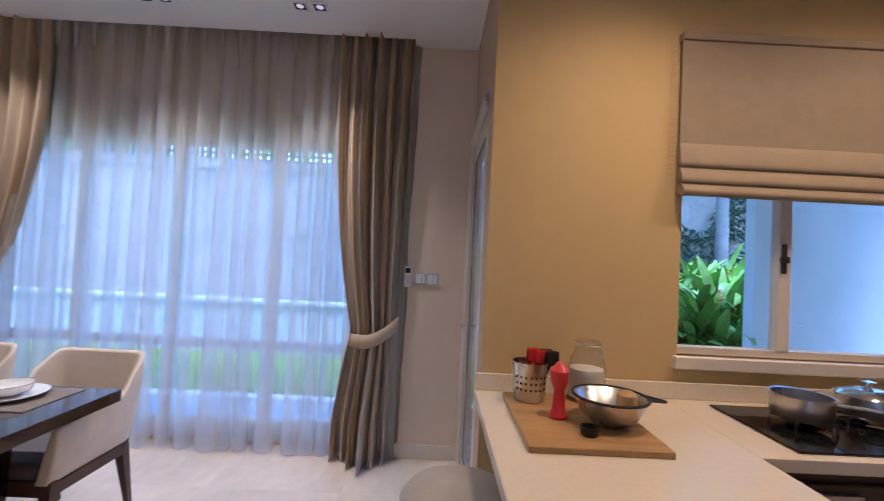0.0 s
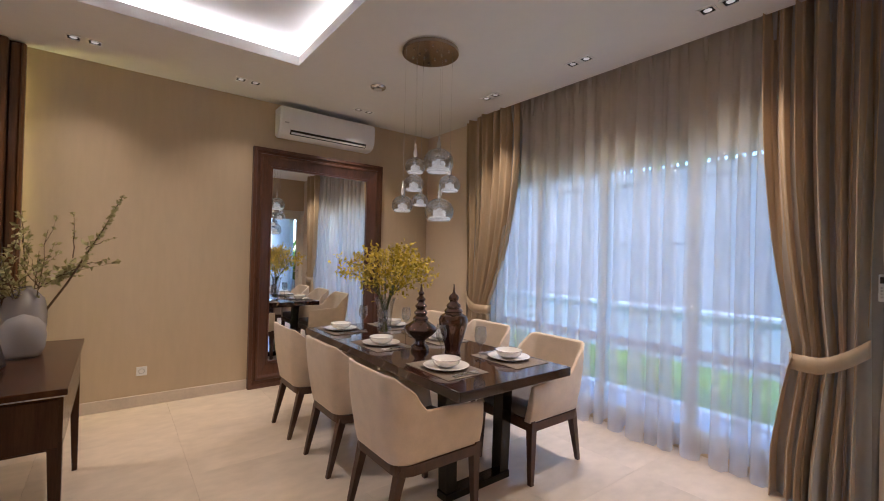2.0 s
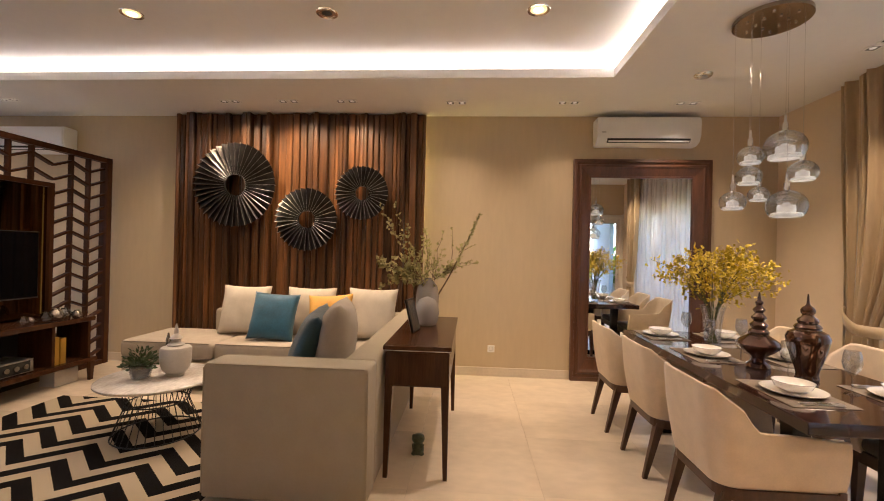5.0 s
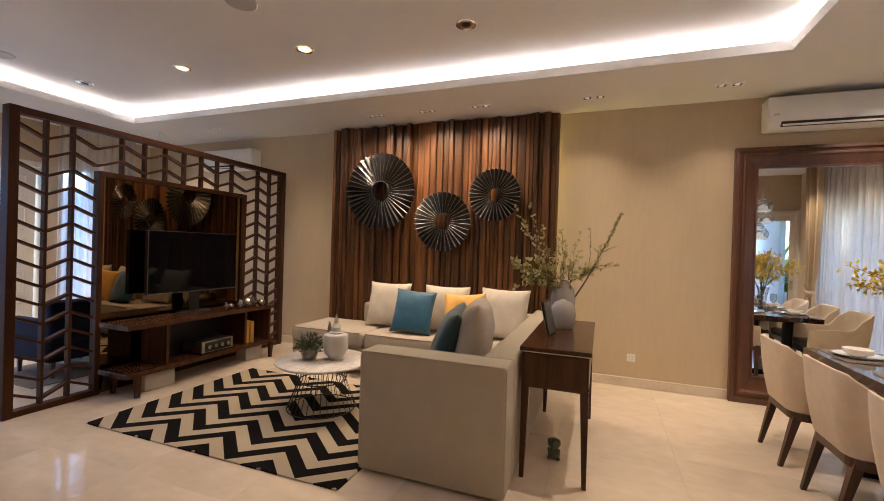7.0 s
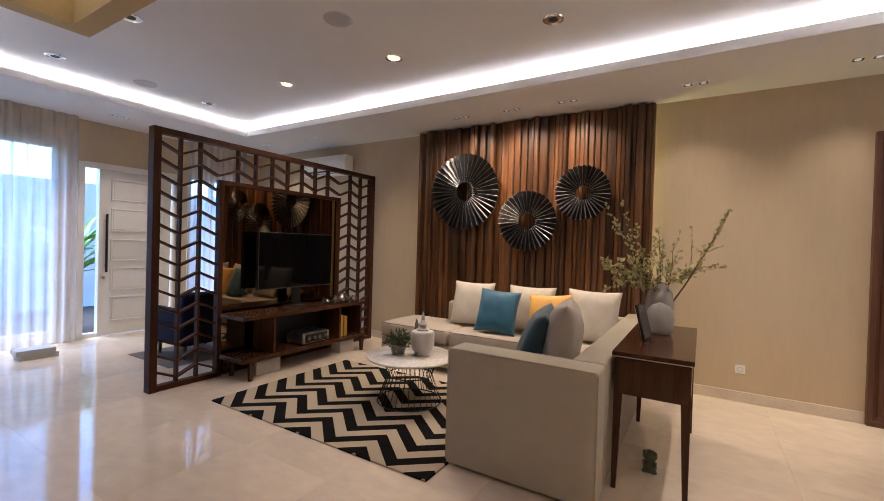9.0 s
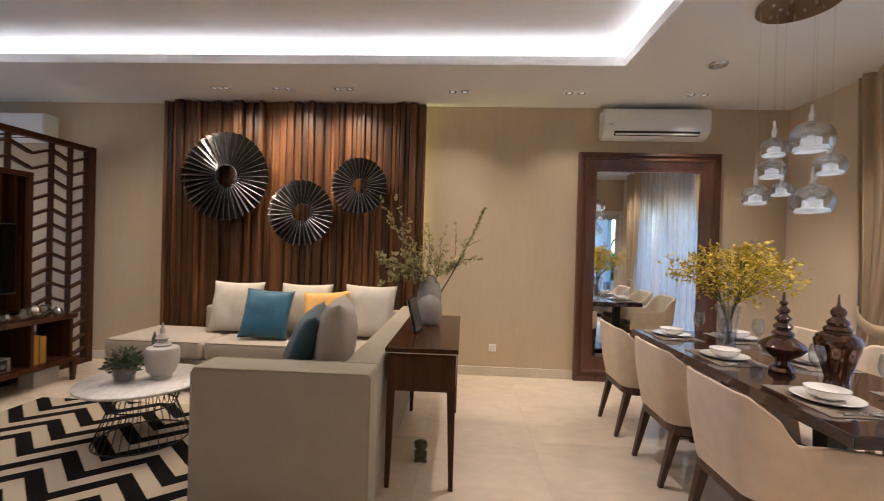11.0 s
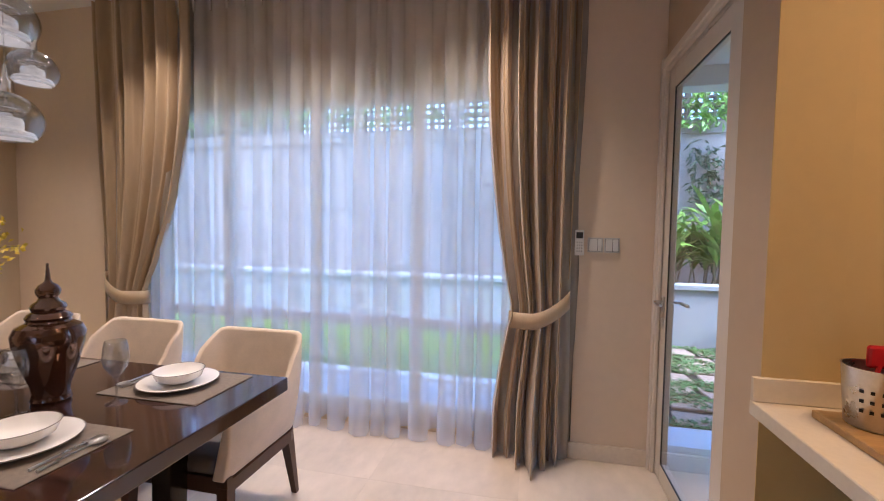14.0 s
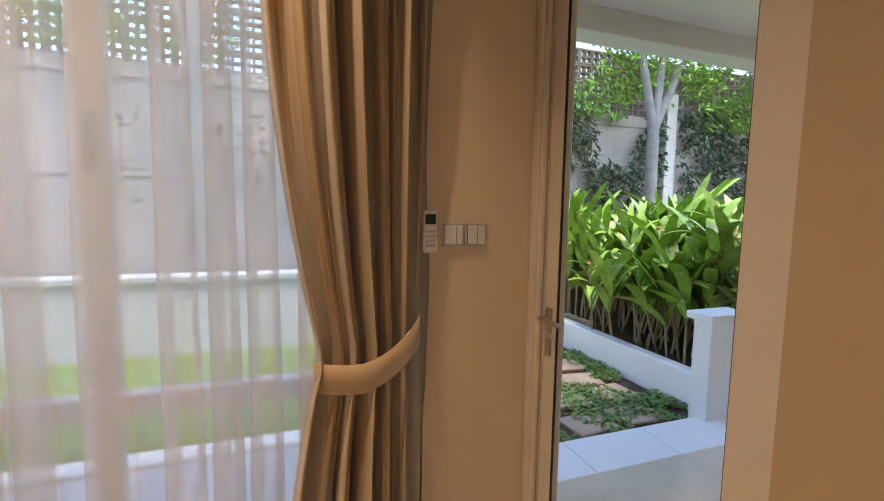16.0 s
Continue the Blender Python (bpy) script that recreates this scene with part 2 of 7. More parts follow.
M = {
    "wall": material("taupe wall paper", (0.56, 0.447, 0.292), 0.75, vary=0.05, scale=2.5, bump=0.25, bump_scale=500, stretch=(1, 1, 0.2)),
    "kitchen_wall": material("ochre wall paint", (0.54, 0.395, 0.155), 0.7, vary=0.04, scale=2, bump=0.15, bump_scale=400),
    "window_wall": material("blush white wall paint", (0.67, 0.54, 0.40), 0.6, vary=0.03, scale=2, bump=0.1, bump_scale=400),
    # door side wall: shade put into the paint, darker than the window wall
    "jamb_wall_shaded": material("wall paint darkened for shade", (0.50, 0.378, 0.245), 0.6, vary=0.03, scale=2, bump=0.1, bump_scale=400),
    "ceiling": material("white ceiling paint", (0.78, 0.77, 0.745), 0.8, vary=0.02, scale=1.5, bump=0.08, bump_scale=300),
    "skirting": material("cream marble skirting", (0.66, 0.57, 0.46), 0.35, vary=0.08, scale=5),
    "marble": material("cream marble floor", (0.71, 0.605, 0.475), 0.07, vary=0.11, scale=1.6, stretch=(1, 0.55, 1), tint=0.014, spec=0.5),
    "grout": material("cream grout", (0.71, 0.62, 0.515), 0.4),
    "walnut": material("stained walnut", (0.060, 0.024, 0.0105), 0.20, vary=0.35, scale=3, stretch=(6, 6, 0.5), bump=0.08, bump_scale=60, coat=0.05, spec=0.25),
    "screen_wood": material("dark espresso wood", (0.052, 0.018, 0.007), 0.5, vary=0.25, scale=4, stretch=(6, 6, 0.6), spec=0.12),
    "frame_wood": material("brown stained frame wood", (0.105, 0.042, 0.020), 0.38, vary=0.3, scale=2.5, stretch=(5, 5, 0.6), bump=0.1, bump_scale=60, coat=0.15),
    "plank": material("reclaimed timber plank", (0.130, 0.054, 0.0165), 0.40, vary=0.6, scale=2.2, stretch=(9, 9, 0.35), bump=0.4, bump_scale=45, tint=0.45, coat=0.04),
    "macassar": material("gloss ebony veneer", (0.040, 0.017, 0.012), 0.07, vary=0.6, scale=2.5, stretch=(0.4, 14, 6), coat=0.6),
    "leg_wood": material("walnut leg", (0.068, 0.029, 0.015), 0.4, vary=0.25, scale=8, stretch=(4, 4, 0.6)),
    "black_gloss": material("black lacquer", (0.009, 0.007, 0.006), 0.25, coat=0.05, spec=0.3),
    "chair_fabric": material("cream woven upholstery", (0.67, 0.55, 0.41), 0.85, vary=0.06, scale=14, bump=0.35, bump_scale=700, sheen=0.2, spec=0.2),
    "chair_seat": material("slate seat fabric", (0.11, 0.10, 0.10), 0.75, vary=0.1, scale=14, bump=0.3, bump_scale=600),
    "sofa": material("stone linen upholstery", (0.375, 0.33, 0.25), 0.9, vary=0.035, scale=10, bump=0.35, bump_scale=600, spec=0.15, sheen=0.1),
    "sofa_light": material("pale linen cushion", (0.56, 0.51, 0.43), 0.9, vary=0.06, scale=12, bump=0.4, bump_scale=500, spec=0.15),
    "sofa_seat": material("stone linen seat", (0.43, 0.375, 0.305), 0.9, vary=0.06, scale=12, bump=0.4, bump_scale=500, spec=0.15),
    "piping": material("dark piping", (0.25, 0.21, 0.17), 0.8),
    "teal": material("teal satin", (0.016, 0.10, 0.18), 0.46, vary=0.25, scale=6, bump=0.4, bump_scale=300, sheen=0.3),
    "dark_teal": material("deep teal satin", (0.008, 0.05, 0.075), 0.46, vary=0.25, scale=6, bump=0.4, bump_scale=300, sheen=0.3),
    "yellow": material("mustard satin", (0.72, 0.40, 0.075), 0.5, vary=0.1, scale=9, bump=0.2, bump_scale=400),
    "grey_cushion": material("grey cushion linen", (0.36, 0.315, 0.26), 0.85, vary=0.07, scale=12, bump=0.3, bump_scale=500),
    "drape": material("bronze taupe satin drape", (0.46, 0.34, 0.20), 0.40, vary=0.10, scale=5, bump=0.2, bump_scale=500, stretch=(1, 1, 0.15), sheen=0.3),
    "lining": material("grey drape lining", (0.30, 0.27, 0.24), 0.85, vary=0.06, scale=6),
    "sheer": cloth_sheer(),
    "glass": glass("window glass", (0.97, 0.99, 1.0), thin=0.97),
    "door_glass": glass("door glass", (0.98, 0.99, 1.0), thin=0.99, gloss=0.015),
    "clear_glass": glass("blown clear glass", (0.96, 0.97, 0.97), thin=0.96, gloss=0.13),
    "smoke_glass": glass("smoked grey glass", (0.72, 0.71, 0.69), rough=0.08, thin=0.9, gloss=0.22),
    "smoke_vase": milky_glass("smoked blown glass", (0.95, 0.93, 0.90), (0.50, 0.47, 0.44), 0.42),
    # faint emission added to the pendant's frosted cups and dishes
    "frost": glow("frosted glass with faint emission", (1.0, 0.88, 0.72), 0.045),
    "mirror": material("silvered mirror", (0.86, 0.88, 0.88), 0.01, metal=1.0, vary=0.01, rough_vary=0),
    "dark_mirror": material("bronze tinted mirror", (0.21, 0.165, 0.115), 0.015, metal=1.0, vary=0.03, rough_vary=0),
    "chrome": material("polished chrome", (0.75, 0.74, 0.73), 0.12, metal=1.0, vary=0.03),
    "steel": material("brushed steel", (0.58, 0.57, 0.56), 0.28, metal=1.0, vary=0.08, scale=20),
    "dark_steel": material("dark brushed steel", (0.16, 0.15, 0.145), 0.35, metal=1.0, vary=0.1, scale=20),
    "bronze_plate": material("bronze mirror plate", (0.34, 0.28, 0.22), 0.12, metal=1.0, vary=0.06),
    "fan_metal": material("blackened metal leaf", (0.040, 0.038, 0.038), 0.30, metal=0.7, vary=0.3, scale=12, bump=0.1, bump_scale=80),
    # bright colour stands for light catching the fold edges of the discs
    "fan_glint": material("metal edge with painted glint", (0.42, 0.41, 0.39), 0.32, metal=1.0, vary=0.2, scale=20),
    "white_plastic": material("white plastic", (0.80, 0.79, 0.76), 0.35, vary=0.02),
    "switch_grey": material("pale switch plastic", (0.66, 0.65, 0.63), 0.35, vary=0.03),
    "grey_plastic": material("silver grey plastic", (0.50, 0.49, 0.47), 0.4, vary=0.03),
    "black": material("matt black", (0.01, 0.01, 0.01), 0.5),
    "tv": material("black screen glass", (0.004, 0.004, 0.005), 0.05, vary=0.05, spec=0.18),
    "ceramic": material("white glazed china", (0.82, 0.79, 0.74), 0.12, vary=0.02, coat=0.3),
    "rim": material("dark china rim", (0.10, 0.08, 0.06), 0.3),
    "mat": material("taupe woven placemat", (0.20, 0.16, 0.12), 0.75, vary=0.15, scale=60, bump=0.6, bump_scale=400),
    "urn": material("bronze glazed pottery", (0.085, 0.036, 0.018), 0.09, metal=0.6, vary=0.3, scale=6, coat=0.7),
    "silver_leaf": material("silver glazed lid", (0.35, 0.32, 0.29), 0.25, metal=0.9, vary=0.1),
    "petal": material("yellow orchid petal", (0.66, 0.50, 0.025), 0.55, vary=0.28, scale=14, tint=0.0),
    "stem": material("green stem", (0.11, 0.13, 0.03), 0.6, vary=0.2, scale=10),
    "twig": material("brown twig", (0.12, 0.075, 0.04), 0.8, vary=0.2, scale=20),
    "dry_leaf": material("dusty olive leaf", (0.40, 0.36, 0.15), 0.7, vary=0.3, scale=15),
    "marble_top": material("white veined marble", (0.78, 0.75, 0.71), 0.12, vary=0.10, scale=2.2, second=(0.42, 0.39, 0.36), stretch=(1, 2.5, 1)),
    "rug": chevron(),
    "counter": material("cream quartz worktop", (0.68, 0.60, 0.46), 0.14, vary=0.03, scale=60),
    "cabinet": material("dark brown cabinet", (0.06, 0.035, 0.022), 0.35, vary=0.2, scale=3),
    "bamboo": material("bamboo board", (0.40, 0.235, 0.075), 0.45, vary=0.2, scale=4, stretch=(1, 8, 8)),
    "red": material("red plastic", (0.55, 0.02, 0.015), 0.3, vary=0.05),
    "hob": material("black glass hob", (0.006, 0.006, 0.007), 0.05),
    "blind": material("taupe roman blind linen", (0.30, 0.235, 0.155), 0.85, vary=0.07, scale=14, bump=0.4, bump_scale=500),
    "white_frame": material("white painted frame", (0.78, 0.76, 0.71), 0.35, vary=0.03, scale=4),
    "cream_frame": material("cream painted joinery", (0.66, 0.60, 0.51), 0.4, vary=0.03, scale=4),
    "patio": material("white patio tile", (0.84, 0.84, 0.85), 0.25, vary=0.03, scale=3, tint=0.02),
    "render_white": material("white outdoor render", (0.82, 0.83, 0.82), 0.8, vary=0.07, scale=2, bump=0.3, bump_scale=150),
    # greyer copy of the white render, darkened in colour to tone down brightly lit walls
    "dimmed_render": material("white render, dimmed in its colour", (0.55, 0.56, 0.55), 0.8, vary=0.08, scale=2, bump=0.3, bump_scale=150),
    "boundary": material("weathered beige boundary render", (0.53, 0.44, 0.365), 0.9, vary=0.18, scale=1.3, bump=0.4, bump_scale=90),
    "pier": material("cream pier render", (0.66, 0.60, 0.53), 0.85, vary=0.1, scale=2, bump=0.3, bump_scale=120),
    "block": material("breeze block", (0.30, 0.25, 0.21), 0.9, vary=0.2, scale=6, tint=0.1),
    "soil": material("dark soil", (0.06, 0.042, 0.03), 0.95, vary=0.4, scale=12, bump=0.8, bump_scale=60),
    "lawn": material("lawn ground", (0.20, 0.30, 0.05), 0.9, vary=0.35, scale=9, bump=0.6, bump_scale=80),
    "grass": material("grass blades", (0.31, 0.44, 0.05), 0.6, vary=0.3, scale=3),
    "creeper": material("creeping ground cover", (0.15, 0.30, 0.07), 0.6, vary=0.4, scale=6),
    "slab": material("sandstone stepping slab", (0.50, 0.36, 0.26), 0.85, vary=0.15, scale=4, bump=0.4, bump_scale=90, tint=0.06),
    "leaf": material("glossy green leaf", (0.27, 0.45, 0.065), 0.36, vary=0.4, scale=5, tint=0.2),
    # darker copy of the leaf green, with shade put into the colour
    "leaf_dark": material("dark green leaf, shade in its colour", (0.07, 0.115, 0.045), 0.55, vary=0.4, scale=5, tint=0.2),
    "cane": material("dry cane stem", (0.32, 0.25, 0.13), 0.8, vary=0.4, scale=5, stretch=(1, 1, 0.2)),
    "bark": material("pale grey bark", (0.30, 0.27, 0.24), 0.9, vary=0.25, scale=5, bump=0.5, bump_scale=40),
    "bloom": material("orange bract", (0.62, 0.20, 0.04), 0.5, vary=0.15),
    "deck": material("pale grey deck tile", (0.60, 0.575, 0.59), 0.6, vary=0.08, scale=3, tint=0.05),
    "navy": material("navy velvet", (0.005, 0.008, 0.028), 0.8, vary=0.15, spec=0.2),
    "gold": material("gold lacquer box", (0.55, 0.32, 0.05), 0.35, metal=0.5, vary=0.1),
    "frog": material("green glazed stoneware", (0.075, 0.085, 0.05), 0.35, vary=0.35, scale=20),
    "pot": material("pale grey stoneware", (0.52, 0.49, 0.45), 0.5, vary=0.08, scale=9),
    "jar_glass": glass("thick jar glass", (0.98, 0.98, 0.97), thin=0.97, gloss=0.06),
    "flour": material("white flour", (0.80, 0.77, 0.70), 0.9),
    "cove_led": glow("cove led strip", (1.0, 0.85, 0.70), COVE_POWER),
    "panel_led": glow("amber led strip", (1.0, 0.78, 0.20), PANEL_LED),
    "lamp_on": glow("lit lamp lens", (1.0, 0.74, 0.38), 6.0),
    # the reflector is no source; the bulb's warm glow on it is emission
    "lamp_reflector": glow("lamp reflector with bulb glow as emission", (1.0, 0.60, 0.22), 0.24),
    "lamp_small": glow("small lamp lens", (1.0, 0.86, 0.68), 0.08),
    "mat_foyer": material("grey door mat", (0.16, 0.14, 0.12), 0.95, vary=0.2, scale=30),
    "paper": material("photo print", (0.035, 0.033, 0.035), 0.25, vary=0.5, scale=12),
}

# ---- mesh helpers ----


def box(bm, x0, x1, y0, y1, z0, z1, bevel=0.0, seg=1):
    r = bmesh.ops.create_cube(bm, size=1.0, matrix=Matrix.LocRotScale(((x0 + x1) / 2, (y0 + y1) / 2, (z0 + z1) / 2), None, (abs(x1 - x0), abs(y1 - y0), abs(z1 - z0))))
    if bevel:
        edges = list({e for v in r["verts"] for e in v.link_edges})
        bmesh.ops.bevel(bm, geom=edges, offset=bevel, segments=seg, affect="EDGES", profile=0.5)
    return bm


def boxm(x0, x1, y0, y1, z0, z1, bevel=0.0, seg=1):
    return box(bmesh.new(), x0, x1, y0, y1, z0, z1, bevel, seg)


def lathe(bm, profile, seg=28, at=(0, 0, 0), cap=True):
    """Turned shape from (radius, height) pairs, bottom to top."""
    rings = []
    for r, z in profile:
        rings.append([bm.verts.new((at[0] + r * math.cos(2 * math.pi * i / seg), at[1] + r * math.sin(2 * math.pi * i / seg), at[2] + z)) for i in range(seg)])
    for a, b in zip(rings, rings[1:]):
        for i in range(seg):
            bm.faces.new((a[i], a[(i + 1) % seg], b[(i + 1) % seg], b[i]))
    if cap:
        bm.faces.new(list(reversed(rings[0])))
        bm.faces.new(rings[-1])
    return bm


def lathem(profile, seg=28, at=(0, 0, 0), cap=True):
    return lathe(bmesh.new(), profile, seg, at, cap)


def tube(bm, pts, radii, seg=6, cap=True):
    """A round bar along points, with a radius for each point or one for all."""
    pts = [Vector(p) for p in pts]
    if isinstance(radii, (int, float)):
        radii = [radii] * len(pts)
    rings = []
    for i, p in enumerate(pts):
        d = (pts[min(i + 1, len(pts) - 1)] - pts[max(i - 1, 0)]).normalized()
        u = d.orthogonal().normalized() if abs(d.z) > 0.98 else d.cross(Vector((0, 0, 1))).normalized()
        w = d.cross(u)
        rings.append([bm.verts.new(p + (u * math.cos(2 * math.pi * k / seg) + w * math.sin(2 * math.pi * k / seg)) * radii[i]) for k in range(seg)])
    for a, b in zip(rings, rings[1:]):
        for k in range(seg):
            bm.faces.new((a[k], a[(k + 1) % seg], b[(k + 1) % seg], b[k]))
    if cap:
        bm.faces.new(list(reversed(rings[0])))
        bm.faces.new(rings[-1])
    return bm


def taper(bm, x, y, z0, z1, w0, w1, dx=0.0, dy=0.0):
    """A square leg from the floor point (x, y), width w0 at the foot, w1 at the top, its top shifted by dx, dy."""
    lo = [bm.verts.new((x + sx * w0 / 2, y + sy * w0 / 2, z0)) for sx, sy in ((-1, -1), (1, -1), (1, 1), (-1, 1))]
    hi = [bm.verts.new((x + dx + sx * w1 / 2, y + dy + sy * w1 / 2, z1)) for sx, sy in ((-1, -1), (1, -1), (1, 1), (-1, 1))]
    bm.faces.new(list(reversed(lo)))
    bm.faces.new(hi)
    for i in range(4):
        bm.faces.new((lo[i], lo[(i + 1) % 4], hi[(i + 1) % 4], hi[i]))
    return bm


def extrude_outline(bm, pts, axis, a, b):
    """A prism from an outline in the plane across the axis ('x', 'y' or 'z'), from a to b."""
    def at(p, d):
        return {"x": (d, p[0], p[1]), "y": (p[0], d, p[1]), "z": (p[0], p[1], d)}[axis]
    lo, hi = [bm.verts.new(at(p, a)) for p in pts], [bm.verts.new(at(p, b)) for p in pts]
    n = len(pts)
    bm.faces.new(lo)
    bm.faces.new(list(reversed(hi)))
    for i in range(n):
        bm.faces.new((lo[i], hi[i], hi[(i + 1) % n], lo[(i + 1) % n]))
    bmesh.ops.recalc_face_normals(bm, faces=bm.faces)
    return bm


def mesh_of(name, bm, mat, smooth=False, angle=40):
    me = bpy.data.meshes.new(name)
    bmesh.ops.recalc_face_normals(bm, faces=bm.faces)
    if smooth:
        for f in bm.faces:
            f.smooth = True
        for e in bm.edges:
            if len(e.link_faces) == 2 and e.calc_face_angle(0) > radians(angle):
                e.smooth = False
    bm.to_mesh(me)
    bm.free()
    me.materials.append(mat)
    return me


def part(name, bm, mat, parent=None, label="", smooth=False, angle=40):
    ob = new(name, mesh_of(name, bm, mat, smooth, angle))
    ob.parent = parent
    return tagged(ob, label)


def thing(name, at, label, category, group="", rz=0.0):
    ob = new(name)
    ob.matrix_basis = pose(*at, 0, 0, rz)
    return tagged(ob, label, category, group)


def whole(name, bm, mat, label, category, smooth=False, group="", at=(0, 0, 0), rz=0, angle=40):
    ob = new(name, mesh_of(name, bm, mat, smooth, angle))
    ob.matrix_basis = pose(*at, 0, 0, rz)
    return tagged(ob, label, category, group)


def structure(name, bm, mat, label="", smooth=False):
    return tagged(new(name, mesh_of(name, bm, mat, smooth)), label, kind="structure")


def panel_with_holes(bm, u0, u1, z0, z1, d0, d1, holes, axis):
    """A wall slab along x (axis 'x', thickness in y from d0 to d1) or along y (axis 'y', thickness in x), with openings (u0, u1, z0, z1)."""
    us = sorted({u0, u1, *[h[0] for h in holes], *[h[1] for h in holes]})
    for a, b in zip(us, us[1:]):
        cuts = sorted((h[2], h[3]) for h in holes if h[0] <= a + 1e-6 and h[1] >= b - 1e-6)
        z = z0
        for c, d in cuts + [(z1, z1)]:
            if c - z > 1e-4:
                if axis == "x":
                    box(bm, a, b, d0, d1, z, c)
                else:
                    box(bm, d0, d1, a, b, z, c)
            z = d
    bmesh.ops.remove_doubles(bm, verts=bm.verts, dist=1e-5)
    return bm

# ---- the structure ----
H, HU = 2.98, 3.15            # lower and upper ceiling
XM, YW, XD, YK = -4.18, 3.25, 0.562, 2.105   # mirror wall, window wall, door wall, kitchen wall
YF, XE = -7.35, 4.2           # front wall, added far side wall
YN = 3.36                     # back of the curtain niche
TOP = 3.4

structure("wall_mirror_side", boxm(XM - 0.2, XM, YF - 0.2, 3.6, 0, TOP), M["wall"])
bm = bmesh.new()
box(bm, XM, -3.33, YW, YW + 0.33, 0, TOP)
box(bm, 0.11, XD + 0.06, YW, YW + 0.33, 0, TOP)
structure("wall_window_side", bm, M["window_wall"])
WX0, WX1, WZ0, WZ1 = -3.02, -0.12, 0.10, 2.27
structure("wall_niche", panel_with_holes(bmesh.new(), -3.33, 0.11, 0, TOP, YN, YN + 0.22, [(WX0, WX1, WZ0, WZ1)], "x"), M["wall"])
structure("wall_door_side", panel_with_holes(bmesh.new(), YK, YW, 0, TOP, XD, XD + 0.06, [(2.35, 3.20, 0, 2.25)], "y"), M["jamb_wall_shaded"])
KX0, KX1, KZ0, KZ1 = 1.446, 2.79, 1.045, 2.43
structure("wall_kitchen", panel_with_holes(bmesh.new(), XD + 0.06, XE + 0.2, 0, TOP, YK, YK + 0.2, [(KX0, KX1, KZ0, KZ1)], "x"), M["kitchen_wall"])
bm = bmesh.new()
box(bm, XD - 0.004, XD + 0.2, YK - 0.004, YK, 0, H)
structure("wall_kitchen_end", bm, M["kitchen_wall"])
structure("wall_front", panel_with_holes(bmesh.new(), XM, XE + 0.2, 0, TOP, YF - 0.2, YF, [(-2.72, -1.5, 0, 2.42), (-1.28, 1.2, 0.1, 2.6), (-3.75, -2.95, 0.3, 2.45)], "x"), M["wall"])
# unseen wall added to close the room against outside light
structure("wall_far_side", boxm(XE, XE + 0.2, YF, YK, 0, TOP), M["wall"])

# lower ceiling round the cove, with the curtain slot
CX0, CX1, CY0, CY1 = -3.09, 0.10, -6.10, 1.12
bm = bmesh.new()
box(bm, XM, CX0, YF, YW, H, H + 0.045)
box(bm, CX1, XE, YF, YK, H, H + 0.045)
box(bm, CX0, CX1, YF, CY0, H, H + 0.045)
box(bm, CX0, CX1, CY1, 3.14, H, H + 0.045)
box(bm, CX1, XD, YK, YW, H, H + 0.045)
ceil = structure("ceiling", bm, M["ceiling"])
bm = bmesh.new()
for x0, x1, y0, y1 in ((CX0 - 0.035, CX0 + 0.004, CY0 - 0.03, CY1 + 0.03), (CX1 - 0.004, CX1 + 0.035, CY0 - 0.03, CY1 + 0.03), (CX0, CX1, CY1 - 0.004, CY1 + 0.03), (CX0, CX1, CY0 - 0.03, CY0 + 0.004)):
    box(bm, x0, x1, y0, y1, H - 0.004, H + 0.075)
structure("trim_cove_lip", bm, M["ceiling"])
bm = bmesh.new()
box(bm, XM, XE, YF, YW + 0.1, HU, HU + 0.12)
for x0, x1, y0, y1 in ((CX0 - 0.30, CX0 - 0.27, CY0 - 0.3, CY1 + 0.3), (CX1 + 0.27, CX1 + 0.30, CY0 - 0.3, CY1 + 0.3), (CX0 - 0.3, CX1 + 0.3, CY1 + 0.27, CY1 + 0.3), (CX0 - 0.3, CX1 + 0.3, CY0 - 0.3, CY0 - 0.27)):
    box(bm, x0, x1, y0, y1, H + 0.045, HU)
structure("ceiling_upper", bm, M["ceiling"])
bm = bmesh.new()
for x0, x1, y0, y1 in ((CX0 - 0.14, CX0 - 0.11, CY0 - 0.1, CY1 + 0.1), (CX1 + 0.11, CX1 + 0.14, CY0 - 0.1, CY1 + 0.1), (CX0 - 0.1, CX1 + 0.1, CY1 + 0.11, CY1 + 0.14), (CX0 - 0.1, CX1 + 0.1, CY0 - 0.14, CY0 - 0.11)):
    box(bm, x0, x1, y0, y1, H + 0.047, H + 0.06)
structure("cove_light_strip", bm, M["cove_led"], "warm white led strip hidden in the ceiling cove")
# unseen slab added over the house to keep sky light out of the rooms
structure("roof", boxm(XM - 0.4, XE + 0.4, YF - 0.4, 3.75, TOP, TOP + 0.15), M["render_white"])
structure("curtain_slot_top", boxm(-3.33, 0.11, 3.14, YN, HU - 0.02, HU - 0.002), M["ceiling"])
# bulkhead box over the living room
bm = bmesh.new()
for x0, x1, y0, y1 in ((-0.5, -0.36, -4.15, -2.75), (1.1, 1.24, -4.15, -2.75), (-0.36, 1.1, -4.15, -4.01), (-0.36, 1.1, -2.89, -2.75)):
    box(bm, x0, x1, y0, y1, 2.90, HU)
structure("ceiling_box", bm, M["kitchen_wall"], "beige square bulkhead frame under the ceiling")

# skirtings
bm = bmesh.new()
box(bm, XM, XM + 0.016, -0.60, 1.034, 0, 0.10, 0.003)
box(bm, XM, XM + 0.016, 2.53, YW, 0, 0.10, 0.003)
